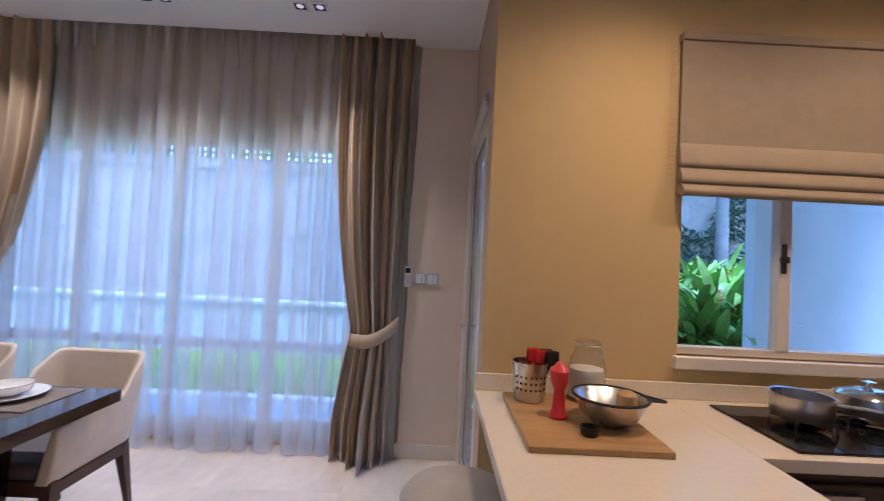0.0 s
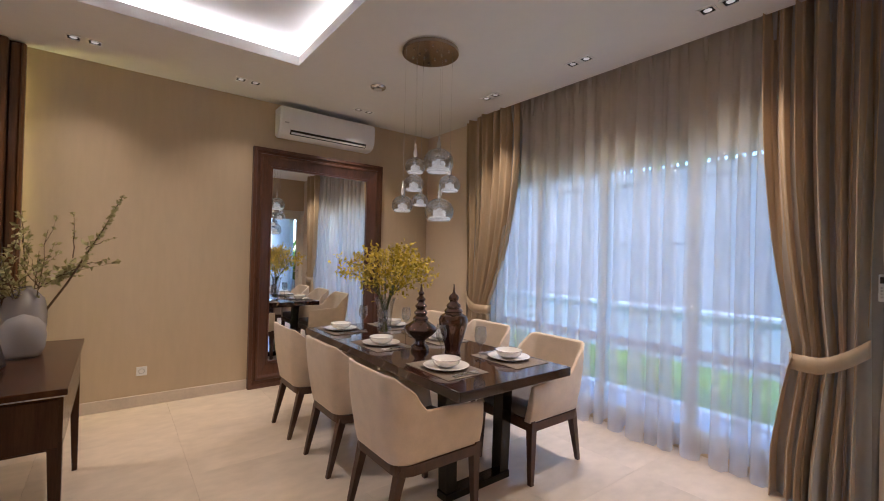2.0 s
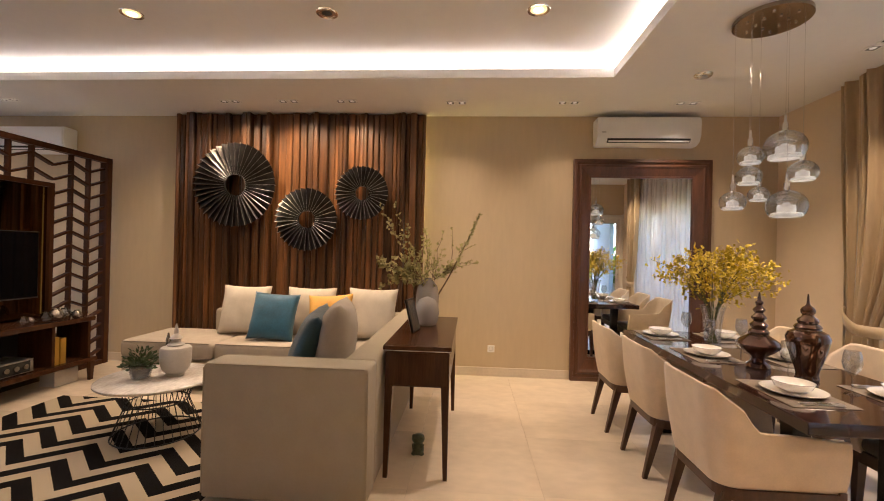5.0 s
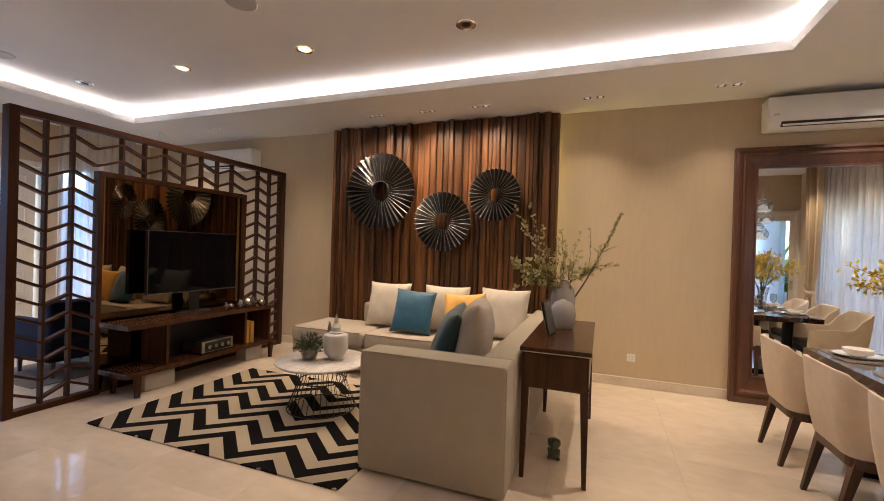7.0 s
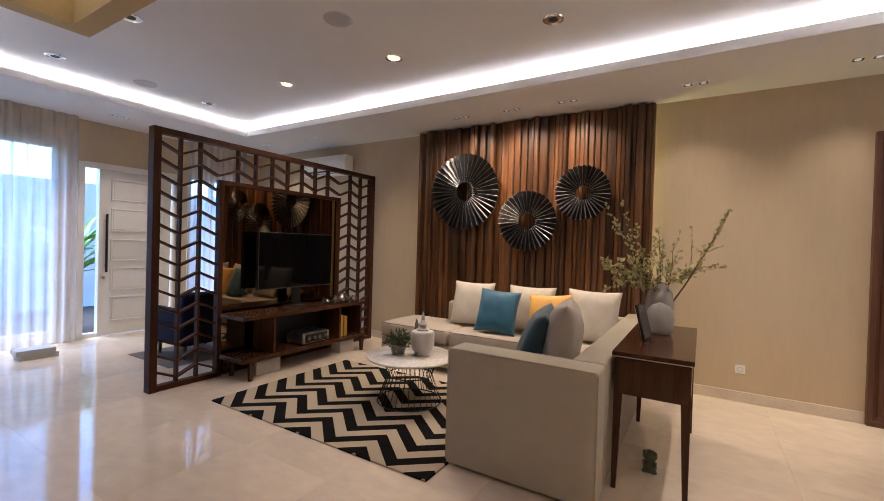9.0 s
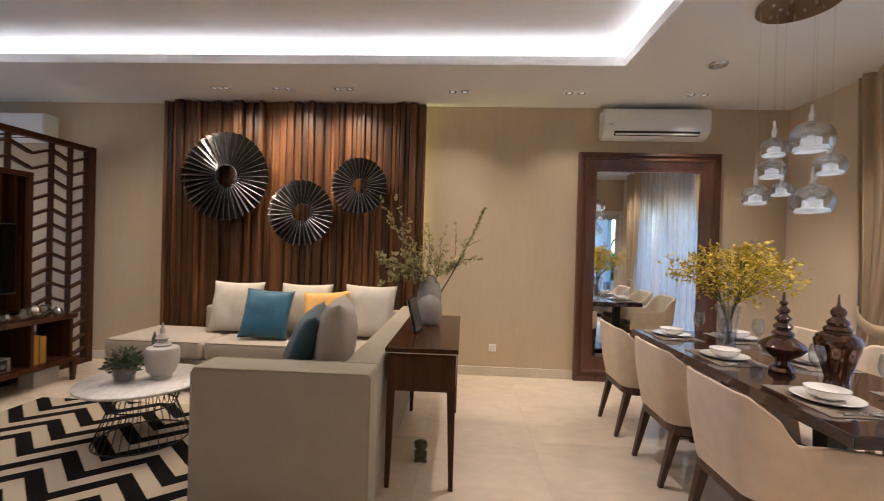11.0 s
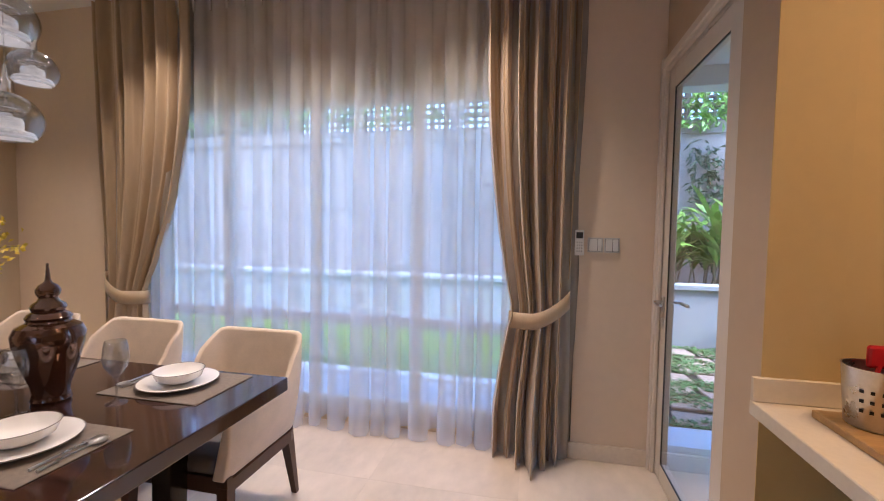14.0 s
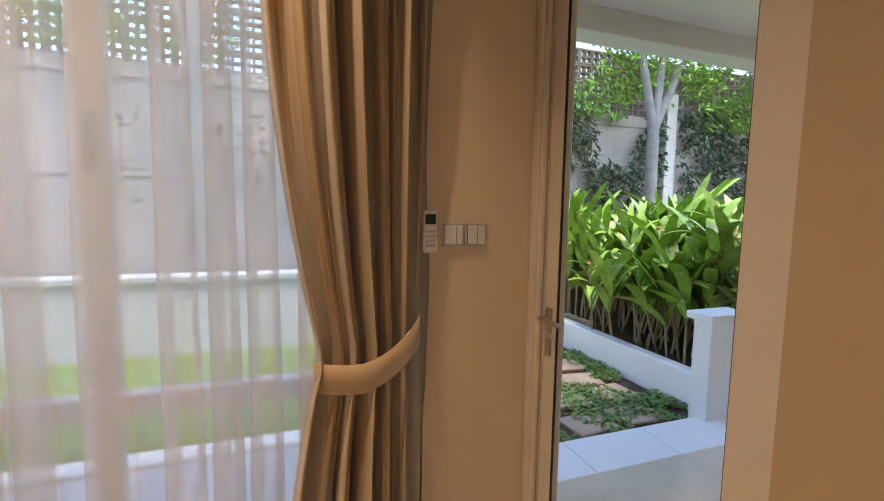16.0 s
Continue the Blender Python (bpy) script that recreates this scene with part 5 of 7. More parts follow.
# ---- console table with vases ----
co = thing("console_table", (-2.485, -0.42, 0), "dark walnut console table with a shallow drawer box on tapered legs", "console table")
part("top", boxm(-0.615, 0.615, -0.213, 0.213, 0.798, 0.825, 0.004, 2), M["walnut"], co)
part("body", boxm(-0.595, 0.595, -0.199, 0.199, 0.570, 0.791, 0.003), M["walnut"], co)
part("drawer", boxm(0.596, 0.602, -0.186, 0.186, 0.580, 0.781, 0.002), M["walnut"], co, "flush drawer front")
part("inlay", boxm(-0.598, 0.605, -0.2025, 0.2025, 0.791, 0.798), M["steel"], co, "thin pale shadow line under the top")
for sx in (-1, 1):
    for sy in (-1, 1):
        part("leg", taper(bmesh.new(), sx * 0.585, sy * 0.187, 0, 0.60, 0.026, 0.050, -sx * 0.012, -sy * 0.012), M["walnut"], co)

whole("glass_vase", lathem([(0.060, 0), (0.075, 0.008), (0.088, 0.06), (0.096, 0.14), (0.098, 0.22), (0.085, 0.29), (0.050, 0.335), (0.030, 0.350), (0.030, 0.362), (0.026, 0.362), (0.026, 0.348), (0.048, 0.328), (0.080, 0.285), (0.092, 0.22), (0.09, 0.14), (0.08, 0.06), (0.05, 0.012), (0.0, 0.012)], 36, cap=False), M["smoke_vase"], "tall smoked grey glass bottle vase on the console", "vase", True, at=(-2.84, -0.46, 0.825), angle=80)
whole("glass_vase", lathem([(0.050, 0), (0.072, 0.008), (0.090, 0.05), (0.096, 0.11), (0.088, 0.165), (0.060, 0.205), (0.020, 0.222), (0.012, 0.226), (0.0, 0.224)], 36), M["smoke_vase"], "squat pale grey glass bottle vase on the console", "vase", True, at=(-2.64, -0.44, 0.825), angle=80)

rnd = random.Random(4)
br = thing("branch_arrangement", (-2.84, -0.46, 0.843), "dry twigs with small olive leaves standing in the glass vase", "dried branches")
bt, bl = bmesh.new(), bmesh.new()


def leaf(bm, p, d, ln, w, rnd, droop=0.2):
    """A small pointed leaf from p along d."""
    d = d.normalized()
    s = d.orthogonal().normalized()
    s.rotate(Matrix.Rotation(rnd.uniform(0, 6.28), 3, d))
    up = d.cross(s)
    a, b, c, e = p, p + d * ln * 0.5 + s * w + up * w * 0.3, p + d * ln + up * -droop * ln, p + d * ln * 0.5 - s * w + up * w * 0.3
    bm.faces.new([bm.verts.new(v) for v in (a, b, c, e)])


def twig(p0, p1, r0, leaves, rnd, depth, size, leaf_from=0.25):
    p0, p1 = Vector(p0), Vector(p1)
    n = 9
    side = (p1 - p0).orthogonal().normalized()
    pts = [p0.lerp(p1, k / (n - 1)) + side * 0.03 * math.sin(3.0 * k / (n - 1)) * (p1 - p0).length + Vector((rnd.uniform(-1, 1), rnd.uniform(-1, 1), rnd.uniform(-1, 1))) * 0.006 for k in range(n)]
    tube(bt, pts, [r0 * (1 - 0.75 * k / (n - 1)) for k in range(n)], 5)
    for _ in range(leaves):
        t = rnd.uniform(leaf_from, 1.0)
        k = min(n - 2, int(t * (n - 1)))
        p = pts[k].lerp(pts[k + 1], t * (n - 1) - k)
        leaf(bl, p, (p1 - p0).normalized() * 0.5 + Vector((rnd.gauss(0, 0.6), rnd.gauss(0, 0.6), rnd.gauss(0.1, 0.5))), size * rnd.uniform(0.6, 1.3), size * 0.40, rnd)
    if depth:
        for _ in range(4):
            t = rnd.uniform(0.35, 0.9)
            k = min(n - 2, int(t * (n - 1)))
            q = pts[k] + (p1 - p0) * 0.28 + Vector((rnd.gauss(0, 0.07), rnd.gauss(0, 0.09), rnd.gauss(0.0, 0.06)))
            twig(pts[k], q, r0 * 0.5, max(4, leaves // 2), rnd, depth - 1, size, 0.2)


for end, lv in (((0.02, -0.36, 0.86), 30), ((-0.04, -0.26, 0.74), 34), ((0.05, -0.15, 0.64), 34), ((0.03, -0.03, 0.76), 22), ((-0.12, -0.20, 0.58), 30), ((0.08, 0.09, 0.66), 12), ((-0.1, 0.04, 0.54), 16), ((0.12, -0.08, 0.50), 26)):
    twig((0.0, 0.0, 0.02), end, 0.004, lv, rnd, 1, 0.030, 0.35)
for end, lv in (((0.05, -0.40, 0.46), 26), ((-0.03, -0.36, 0.34), 20), ((0.10, -0.26, 0.42), 26), ((-0.02, 0.28, 0.46), 12), ((0.04, 0.20, 0.42), 10)):
    twig((0.0, 0.0, 0.30), end, 0.003, lv, rnd, 1, 0.046, 0.45)
twig((0, 0, 0.05), (0.0, 0.42, 0.90), 0.008, 120, rnd, 0, 0.026, 0.5)
twig((0, 0.20, 0.50), (0.02, 0.19, 0.78), 0.003, 18, rnd, 0, 0.020, 0.4)
twig((0, 0.25, 0.56), (0.03, 0.40, 0.63), 0.003, 10, rnd, 0, 0.018, 0.5)
twig((0, 0.16, 0.42), (0.03, 0.36, 0.50), 0.0035, 6, rnd, 0, 0.02, 0.5)
tagged(part("twig_mass", bt, M["twig"], br), kind="stuff")
tagged(part("leaf_mass", bl, M["dry_leaf"], br, "small dusty olive leaves"), kind="stuff")

pf = thing("photo_frame", (-2.36, -0.49, 0.826), "dark photo frame leaning on its strut on the console", "photo frame", rz=-9)
for nm, b, mt in (("frame", (-0.09, 0.09, -0.008, 0.008, 0, 0.24), "black"), ("print", (-0.082, 0.082, 0.0085, 0.0105, 0.009, 0.231), "paper"), ("back", (-0.086, 0.086, -0.012, -0.008, 0.004, 0.236), "steel")):
    bm = boxm(*b, 0.0015)
    bmesh.ops.rotate(bm, verts=bm.verts, cent=(0, 0, 0), matrix=Matrix.Rotation(radians(14), 3, "X"))
    bmesh.ops.translate(bm, verts=bm.verts, vec=(0, 0, 0.003))
    part(nm, bm, M[mt], pf)
bm = bmesh.new()
tube(bm, [(0, -0.036, 0.10), (0, -0.085, 0.004)], 0.004, 5)
part("strut", bm, M["black"], pf)

bm = bmesh.new()
lathe(bm, [(0.030, 0), (0.040, 0.015), (0.042, 0.04), (0.034, 0.065), (0.030, 0.075), (0.042, 0.09), (0.046, 0.105), (0.038, 0.125), (0.020, 0.135), (0.0, 0.137)], 16, cap=False)
for s in (-1, 1):
    lathe(bm, [(0.004, 0), (0.014, 0.004), (0.016, 0.012), (0.010, 0.022), (0.0, 0.025)], 10, (0.015, s * 0.028, 0.115))
    lathe(bm, [(0.012, 0), (0.018, 0.008), (0.012, 0.02), (0.004, 0.026)], 10, (0.025, s * 0.028, 0.0))
    tube(bm, [(0.015, s * 0.036, 0.07), (0.040, s * 0.030, 0.045), (0.036, s * 0.012, 0.05)], [0.008, 0.007, 0.006], 6)
whole("frog_figurine", bm, M["frog"], "small green stoneware frog figurine sitting on the floor", "figurine", True, at=(-2.23, -0.44, 0))

# ---- corner sofa ----


def cushion(w, h, d, puff=1.0):
    """A plump square cushion standing on its edge: w along x, h along z, d thick along y."""
    bm = bmesh.new()
    n = 22
    sides = []
    for s in (-1, 1):
        g = []
        for j in range(n + 1):
            row = []
            for i in range(n + 1):
                u, v = 2 * i / n - 1, 2 * j / n - 1
                b = (max(0, 1 - abs(u) ** 2.4) * max(0, 1 - abs(v) ** 2.4)) ** 0.42
                pin = 1 - 0.07 * (1 - abs(u) ** 2) * abs(v) ** 3
                pin2 = 1 - 0.07 * (1 - abs(v) ** 2) * abs(u) ** 3
                wr = 0.011 * noise.noise((u * 2.2, v * 2.2, s * 5 + w * 10)) + 0.007 * noise.noise((u * 5 + 3, v * 2 - u * 3, s * 3 + h * 10)) * max(abs(u), abs(v))
                row.append(bm.verts.new((u * w / 2 * pin2, s * (d / 2 * b * puff + wr * b), h / 2 + v * h / 2 * pin)))
            g.append(row)
        sides.append(g)
    for g, flip in zip(sides, (0, 1)):
        for j in range(n):
            for i in range(n):
                f = (g[j][i], g[j][i + 1], g[j + 1][i + 1], g[j + 1][i])
                bm.faces.new(f if flip else tuple(reversed(f)))
    bmesh.ops.remove_doubles(bm, verts=bm.verts, dist=0.0008)
    return bm


def pillow(x, y, z, w, h, d, mat, label, yaw, lean, roll=0):
    ob = whole("cushion", cushion(w, h, d), M[mat], label, "cushion", True, "cushions on the sofa", angle=100)
    ob.matrix_basis = pose(x, y, z) @ pose(0, 0, 0, 0, 0, yaw) @ pose(0, 0, 0, lean, roll, 0)
    return ob


sf = thing("corner_sofa", (-2.8, -2.0, 0), "large stone grey linen corner sofa with loose cushions", "sofa")
OX, OY = -2.8, -2.0


def sbox(name, x0, x1, y0, y1, z0, z1, bev, mat="sofa", label=""):
    return part(name, boxm(x0 - OX, x1 - OX, y0 - OY, y1 - OY, z0, z1, bev, 4), M[mat], sf, label, True, 60)


sbox("base", -4.00, -3.24, -3.52, -0.70, 0.05, 0.30, 0.02)
sbox("base", -3.24, -1.72, -1.52, -0.70, 0.05, 0.30, 0.02)
sbox("end_panel", -1.74, -1.53, -1.568, -0.640, 0.022, 0.768, 0.020, label="tall upholstered end panel")
sbox("backrest", -4.00, -1.742, -0.84, -0.642, 0.022, 0.768, 0.024)
sbox("backrest", -4.04, -3.86, -2.95, -0.84, 0.28, 0.72, 0.035)
for y0, y1 in ((-3.53, -2.58), (-2.575, -1.53)):
    sbox("seat_cushion", -3.95, -3.22, y0, y1, 0.302, 0.478, 0.05, "sofa_seat", "pale linen seat cushion with piping")
for x0, x1 in ((-3.90, -2.62), (-2.615, -1.745)):
    sbox("seat_cushion", x0, x1, -1.525, -0.845, 0.302, 0.478, 0.05, "sofa_seat", "pale linen seat cushion with piping")
for (x0, x1, y0, y1) in ((-3.95, -3.22, -3.53, -2.58), (-3.95, -3.22, -2.575, -1.53)):
    for z in (0.315, 0.465):
        bm = bmesh.new()
        pts = [(x1 - 0.006 - OX, y0 + 0.03 - OY, z), (x1 - 0.006 - OX, y1 - 0.03 - OY, z)]
        tube(bm, pts, 0.005, 6)
        part("piping", bm, M["piping"], sf)
bm = bmesh.new()
for sx in (-1.738, -1.532):
    tube(bm, [(sx - OX, -1.545 - OY, 0.764), (sx - OX, -0.66 - OY, 0.764)], 0.0045, 6)
for sy in (-1.566, -0.642):
    tube(bm, [(-1.536 - OX, sy - OY, 0.05), (-1.536 - OX, sy - OY, 0.745)], 0.004, 6)
part("seam", bm, M["sofa"], sf, "corded upholstery seam", True)
for x, y in ((-1.63, -1.50), (-1.63, -0.71), (-3.9, -3.45), (-3.3, -3.45)):
    part("foot", boxm(x - OX - 0.03, x - OX + 0.03, y - OY - 0.03, y - OY + 0.03, 0, 0.05 if x < -2 else 0.022), M["black"], sf)

pillow(-3.64, -2.52, 0.485, 0.54, 0.53, 0.17, "sofa_light", "pale linen scatter cushion on the sofa", 90, -15)
pillow(-3.64, -1.80, 0.485, 0.54, 0.53, 0.17, "sofa_light", "pale linen scatter cushion on the sofa", 90, -15)
pillow(-3.58, -1.13, 0.485, 0.54, 0.54, 0.18, "sofa_light", "pale linen scatter cushion on the sofa", 84, -14)
pillow(-3.40, -2.10, 0.485, 0.47, 0.49, 0.18, "teal", "teal satin scatter cushion on the sofa", 94, -20, 3)
pillow(-3.46, -1.51, 0.485, 0.47, 0.48, 0.15, "yellow", "mustard yellow satin scatter cushion on the sofa", 90, -18, -4)
pillow(-2.04, -1.27, 0.484, 0.48, 0.56, 0.20, "dark_teal", "deep teal satin cushion leaning on the grey cushion", 12, -20, 4)
pillow(-2.03, -1.02, 0.482, 0.54, 0.60, 0.25, "grey_cushion", "grey linen cushion leaning on the backrest", 12, -8, 0)

# ---- rug and coffee table ----
whole("zigzag_rug", boxm(-2.95, -1.30, -3.82, -1.56, 0.0, 0.011, 0.003), M["rug"], "black and ivory zigzag wool rug on the marble floor", "rug")
ct = thing("coffee_table", (-2.32, -2.42, 0.011), "round white marble coffee table on a black wire base", "coffee table")
part("tabletop", lathem([(0.36, 0.385), (0.385, 0.392), (0.395, 0.40), (0.395, 0.410), (0.385, 0.418), (0.0, 0.418)], 64, cap=False), M["marble_top"], ct, "white veined marble top", True, 50)
for r, z in ((0.29, 0.006), (0.20, 0.24), (0.245, 0.375), (0.205, 0.36)):
    n = 40
    bm = bmesh.new()
    tube(bm, [(r * math.cos(2 * math.pi * k / n), r * math.sin(2 * math.pi * k / n), z) for k in range(n + 1)], 0.005, 6, cap=False)
    part("ring", bm, M["black"], ct)
for k in range(32):
    a = 2 * math.pi * k / 32
    bm = bmesh.new()
    tube(bm, [(0.29 * math.cos(a), 0.29 * math.sin(a), 0.006), (0.20 * math.cos(a), 0.20 * math.sin(a), 0.24), (0.245 * math.cos(a), 0.245 * math.sin(a), 0.375)], 0.0032, 5)
    part("wire", bm, M["black"], ct)
CZ = 0.430
pj = whole("lidded_jar", lathem([(0.060, 0), (0.066, 0.012), (0.062, 0.022), (0.090, 0.05), (0.105, 0.10), (0.107, 0.20), (0.098, 0.215), (0.05, 0.225)], 32), M["pot"], "pale grey stoneware jar with a turned lid", "jar", True, at=(-2.36, -2.32, CZ), angle=40)
part("lid", lathem([(0.055, 0.225), (0.060, 0.235), (0.035, 0.25), (0.030, 0.27), (0.045, 0.28), (0.030, 0.30), (0.016, 0.315), (0.018, 0.34), (0.010, 0.36), (0.004, 0.39)], 24), M["pot"], pj, "", True, 40)
whole("small_bottle", lathem([(0.035, 0), (0.04, 0.02), (0.042, 0.11), (0.036, 0.135), (0.020, 0.15), (0.024, 0.165), (0.018, 0.19), (0.014, 0.21), (0.02, 0.225), (0.012, 0.25), (0.005, 0.285)], 24), M["silver_leaf"], "small silver grey lidded bottle on the coffee table", "bottle", True, at=(-2.52, -2.50, CZ), angle=40)
pp = thing("potted_plant", (-2.24, -2.50, CZ), "small leafy plant in a dark glass pot", "plant")
part("pot", lathem([(0.050, 0), (0.060, 0.01), (0.072, 0.06), (0.070, 0.105), (0.064, 0.105), (0.062, 0.09), (0.0, 0.088)], 28, cap=False), M["smoke_glass"], pp, "dark glass pot", True, 60)
part("soil", lathem([(0.045, 0.012), (0.06, 0.06), (0.058, 0.085), (0.0, 0.087)], 20, cap=False), M["soil"], pp)
bl = bmesh.new()
rnd = random.Random(9)
for _ in range(230):
    d = Vector((rnd.gauss(0, 1), rnd.gauss(0, 1), abs(rnd.gauss(0.3, 0.7)))).normalized()
    leaf(bl, Vector((0, 0, 0.09)) + Vector((d.x * 0.10, d.y * 0.10, d.z * 0.12)) * rnd.uniform(0.2, 1.1), d, rnd.uniform(0.025, 0.05), 0.010, rnd)
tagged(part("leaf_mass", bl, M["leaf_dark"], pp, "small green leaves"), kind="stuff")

# ---- lattice screen with television ----
SY0, SY1 = -4.50, -4.42
sc = thing("lattice_screen", (-2.58, -4.46, 0), "dark walnut chevron lattice room divider round a tinted mirror", "room divider")
SX = -2.58
XL, XR, SZ = -1.07, -4.09, 2.43


def sb(name, x0, x1, z0, z1, y0=-0.04, y1=0.04, mat="screen_wood", label="", bev=0.002):
    return part(name, boxm(min(x0, x1) - SX, max(x0, x1) - SX, y0, y1, z0, z1, bev), M[mat], sc, label)


sb("post", XL, XL - 0.065, 0, SZ, -0.05, 0.05)
sb("post", XR, XR + 0.065, 0, SZ, -0.05, 0.05)
sb("top_rail", XL - 0.065, XR + 0.065, SZ - 0.055, SZ)
sb("bottom_rail", XL - 0.065, -1.70, 0, 0.05)
sb("bottom_rail", -3.40, XR + 0.065, 0, 0.05)
sb("post", -1.70, -1.745, 0.0, 2.03)
sb("post", -3.355, -3.40, 0.0, 2.03)
sb("mid_rail", -1.745, -3.355, 1.985, 2.03)
slat_cache = {}


def slats(xa, xb, z0, z1, start, n):
    """Columns of slats that tilt up and down in turn between upright bars."""
    w = (xb - xa) / n
    for c in range(n):
        a, b = xa + c * w, xa + (c + 1) * w
        if c:
            sb("upright", a - 0.011 * (1 if b > a else -1), a + 0.011 * (1 if b > a else -1), z0, z1, -0.028, 0.028)
        rise = 0.075 * (1 if (c + start) % 2 else -1)
        k = 0
        while True:
            zc = z0 + 0.085 + 0.152 * k
            if zc + 0.05 > z1:
                break
            key = (round(abs(b - a), 3), rise * (1 if b > a else -1) > 0)
            if key not in slat_cache:
                hw, rr = abs(b - a) / 2 - 0.011, 0.0375 if key[1] else -0.0375
                bm = bmesh.new()
                vs = [bm.verts.new((sx * hw, sy * 0.026, sz * 0.011 + sx * rr)) for sx in (-1, 1) for sy in (-1, 1) for sz in (-1, 1)]
                for f in ((0, 1, 3, 2), (4, 6, 7, 5), (0, 4, 5, 1), (2, 3, 7, 6), (0, 2, 6, 4), (1, 5, 7, 3)):
                    bm.faces.new([vs[i] for i in f])
                slat_cache[key] = mesh_of("slat", bm, M["screen_wood"])
            s = new("slat", slat_cache[key])
            s.parent = sc
            s.location = ((a + b) / 2 - SX, 0, zc)
            k += 1


slats(XL - 0.065, -1.70, 0.05, SZ - 0.055, 0, 3)
slats(-3.40, XR + 0.065, 0.05, SZ - 0.055, 1, 3)
slats(-1.70, -3.40, 2.03, SZ - 0.055, 1, 8)
part("mirror_panel", boxm(-3.355 - SX, -1.745 - SX, -0.012, 0.004, 0.0, 1.985), M["dark_mirror"], sc, "bronze tinted mirror panel behind the television")

tv = thing("television", (-2.607, -4.326, 0.875), "large flat black television in front of the tinted mirror", "television")
part("screen", boxm(-0.527, 0.527, 0.022, 0.026, 0.014, 0.635), M["tv"], tv, "black glass screen")
part("casing", boxm(-0.535, 0.535, -0.022, 0.022, 0.0, 0.643, 0.004), M["black"], tv)
part("bezel", boxm(-0.535, 0.535, 0.0222, 0.027, 0.001, 0.012, 0.001), M["dark_steel"], tv, "thin silver lower bezel")
# steel strip stands for the light along this one edge
part("side_bezel", boxm(0.528, 0.537, 0.0222, 0.0275, 0.012, 0.643, 0.001), M["dark_steel"], tv, "thin steel strip for the lit side edge")
part("neck", boxm(-0.06, 0.06, -0.018, 0.008, -0.205, 0.04, 0.004), M["black"], tv)
bm = lathem([(0.0, -0.215), (0.20, -0.215), (0.205, -0.209), (0.19, -0.203), (0.0, -0.200)], 36, cap=False)
bmesh.ops.scale(bm, vec=(1.0, 0.42, 1.0), verts=bm.verts)
part("stand", bm, M["black"], tv, "oval black foot", True)

tc_ = thing("tv_cabinet", (-2.50, -4.20, 0), "low dark walnut open media cabinet with two shelves", "tv cabinet")
part("top", boxm(-0.97, 0.79, -0.19, 0.20, 0.615, 0.66, 0.004), M["walnut"], tc_)
part("shelf", boxm(-1.00, 0.79, -0.19, 0.20, 0.19, 0.235, 0.004), M["walnut"], tc_)
# black sheet added where the open shelf is only a dark void
part("back", boxm(-0.55, 0.40, -0.188, -0.178, 0.236, 0.614), M["black"], tc_, "added black sheet for the dark void")
for x in (-0.93, -0.55, 0.40):
    part("divider", boxm(x - 0.015, x + 0.015, -0.18, 0.17, 0.235, 0.615), M["walnut"], tc_)
for sx in (-0.95, 0.68):
    for sy in (-0.15, 0.17):
        part("leg", taper(bmesh.new(), sx, sy, 0, 0.20, 0.032, 0.05), M["walnut"], tc_)
am = whole("amplifier", boxm(-0.20, 0.20, -0.14, 0.14, 0.012, 0.13, 0.004), M["steel"], "silver audio amplifier on the cabinet shelf", "amplifier", at=(-2.68, -4.18, 0.235))
part("front_band", boxm(-0.165, 0.165, 0.141, 0.144, 0.022, 0.118), M["black"], am, "black front panel")
for x in (-0.12, -0.04, 0.04, 0.12):
    bm = lathem([(0.022, 0), (0.024, 0.006), (0.022, 0.018)], 18)
    bmesh.ops.rotate(bm, verts=bm.verts, cent=(0, 0, 0), matrix=Matrix.Rotation(radians(-90), 3, "X"))
    bmesh.ops.translate(bm, verts=bm.verts, vec=(x, 0.142, 0.07))
    part("knob", bm, M["chrome"], am, "", True)
for x in (-0.16, 0.16):
    part("foot", boxm(x - 0.02, x + 0.02, -0.1, 0.1, 0, 0.012), M["black"], am)
for i, (x, mt) in enumerate(((-3.10, "gold"), (-3.17, "gold"))):
    whole("storage_box", boxm(-0.028, 0.028, -0.07, 0.07, 0, 0.27 - 0.02 * i, 0.003), M[mt], "upright golden box on the cabinet shelf", "box", group="golden boxes", at=(x, -4.12, 0.235))
for i, (x, y, r) in enumerate(((-2.83, -4.10, 0.045), (-2.92, -4.13, 0.035), (-3.01, -4.08, 0.055), (-3.13, -4.10, 0.065), (-3.24, -4.12, 0.06), (-3.30, -4.05, 0.045))):
    whole("glass_ball_vase", lathem([(r * 0.5, 0), (r * 0.85, r * 0.25), (r, r * 0.8), (r * 0.8, r * 1.4), (r * 0.45, r * 1.65), (r * 0.5, r * 1.8), (r * 0.45, r * 1.8), (r * 0.4, r * 1.62)], 20, cap=False), M["silver_leaf"] if i % 2 else M["smoke_glass"], "small round silvered glass vase on the cabinet", "vase", True, "small round vases", (x, y, 0.66), angle=80)
for x, w in ((-3.28, 0.25), (-2.1, 0.3)):
    whole("floor_box", boxm(-w / 2, w / 2, -0.08, 0.08, 0, 0.15, 0.004), M["pot"], "pale box under the media cabinet", "box", group="boxes under the cabinet", at=(x, -4.2, 0))

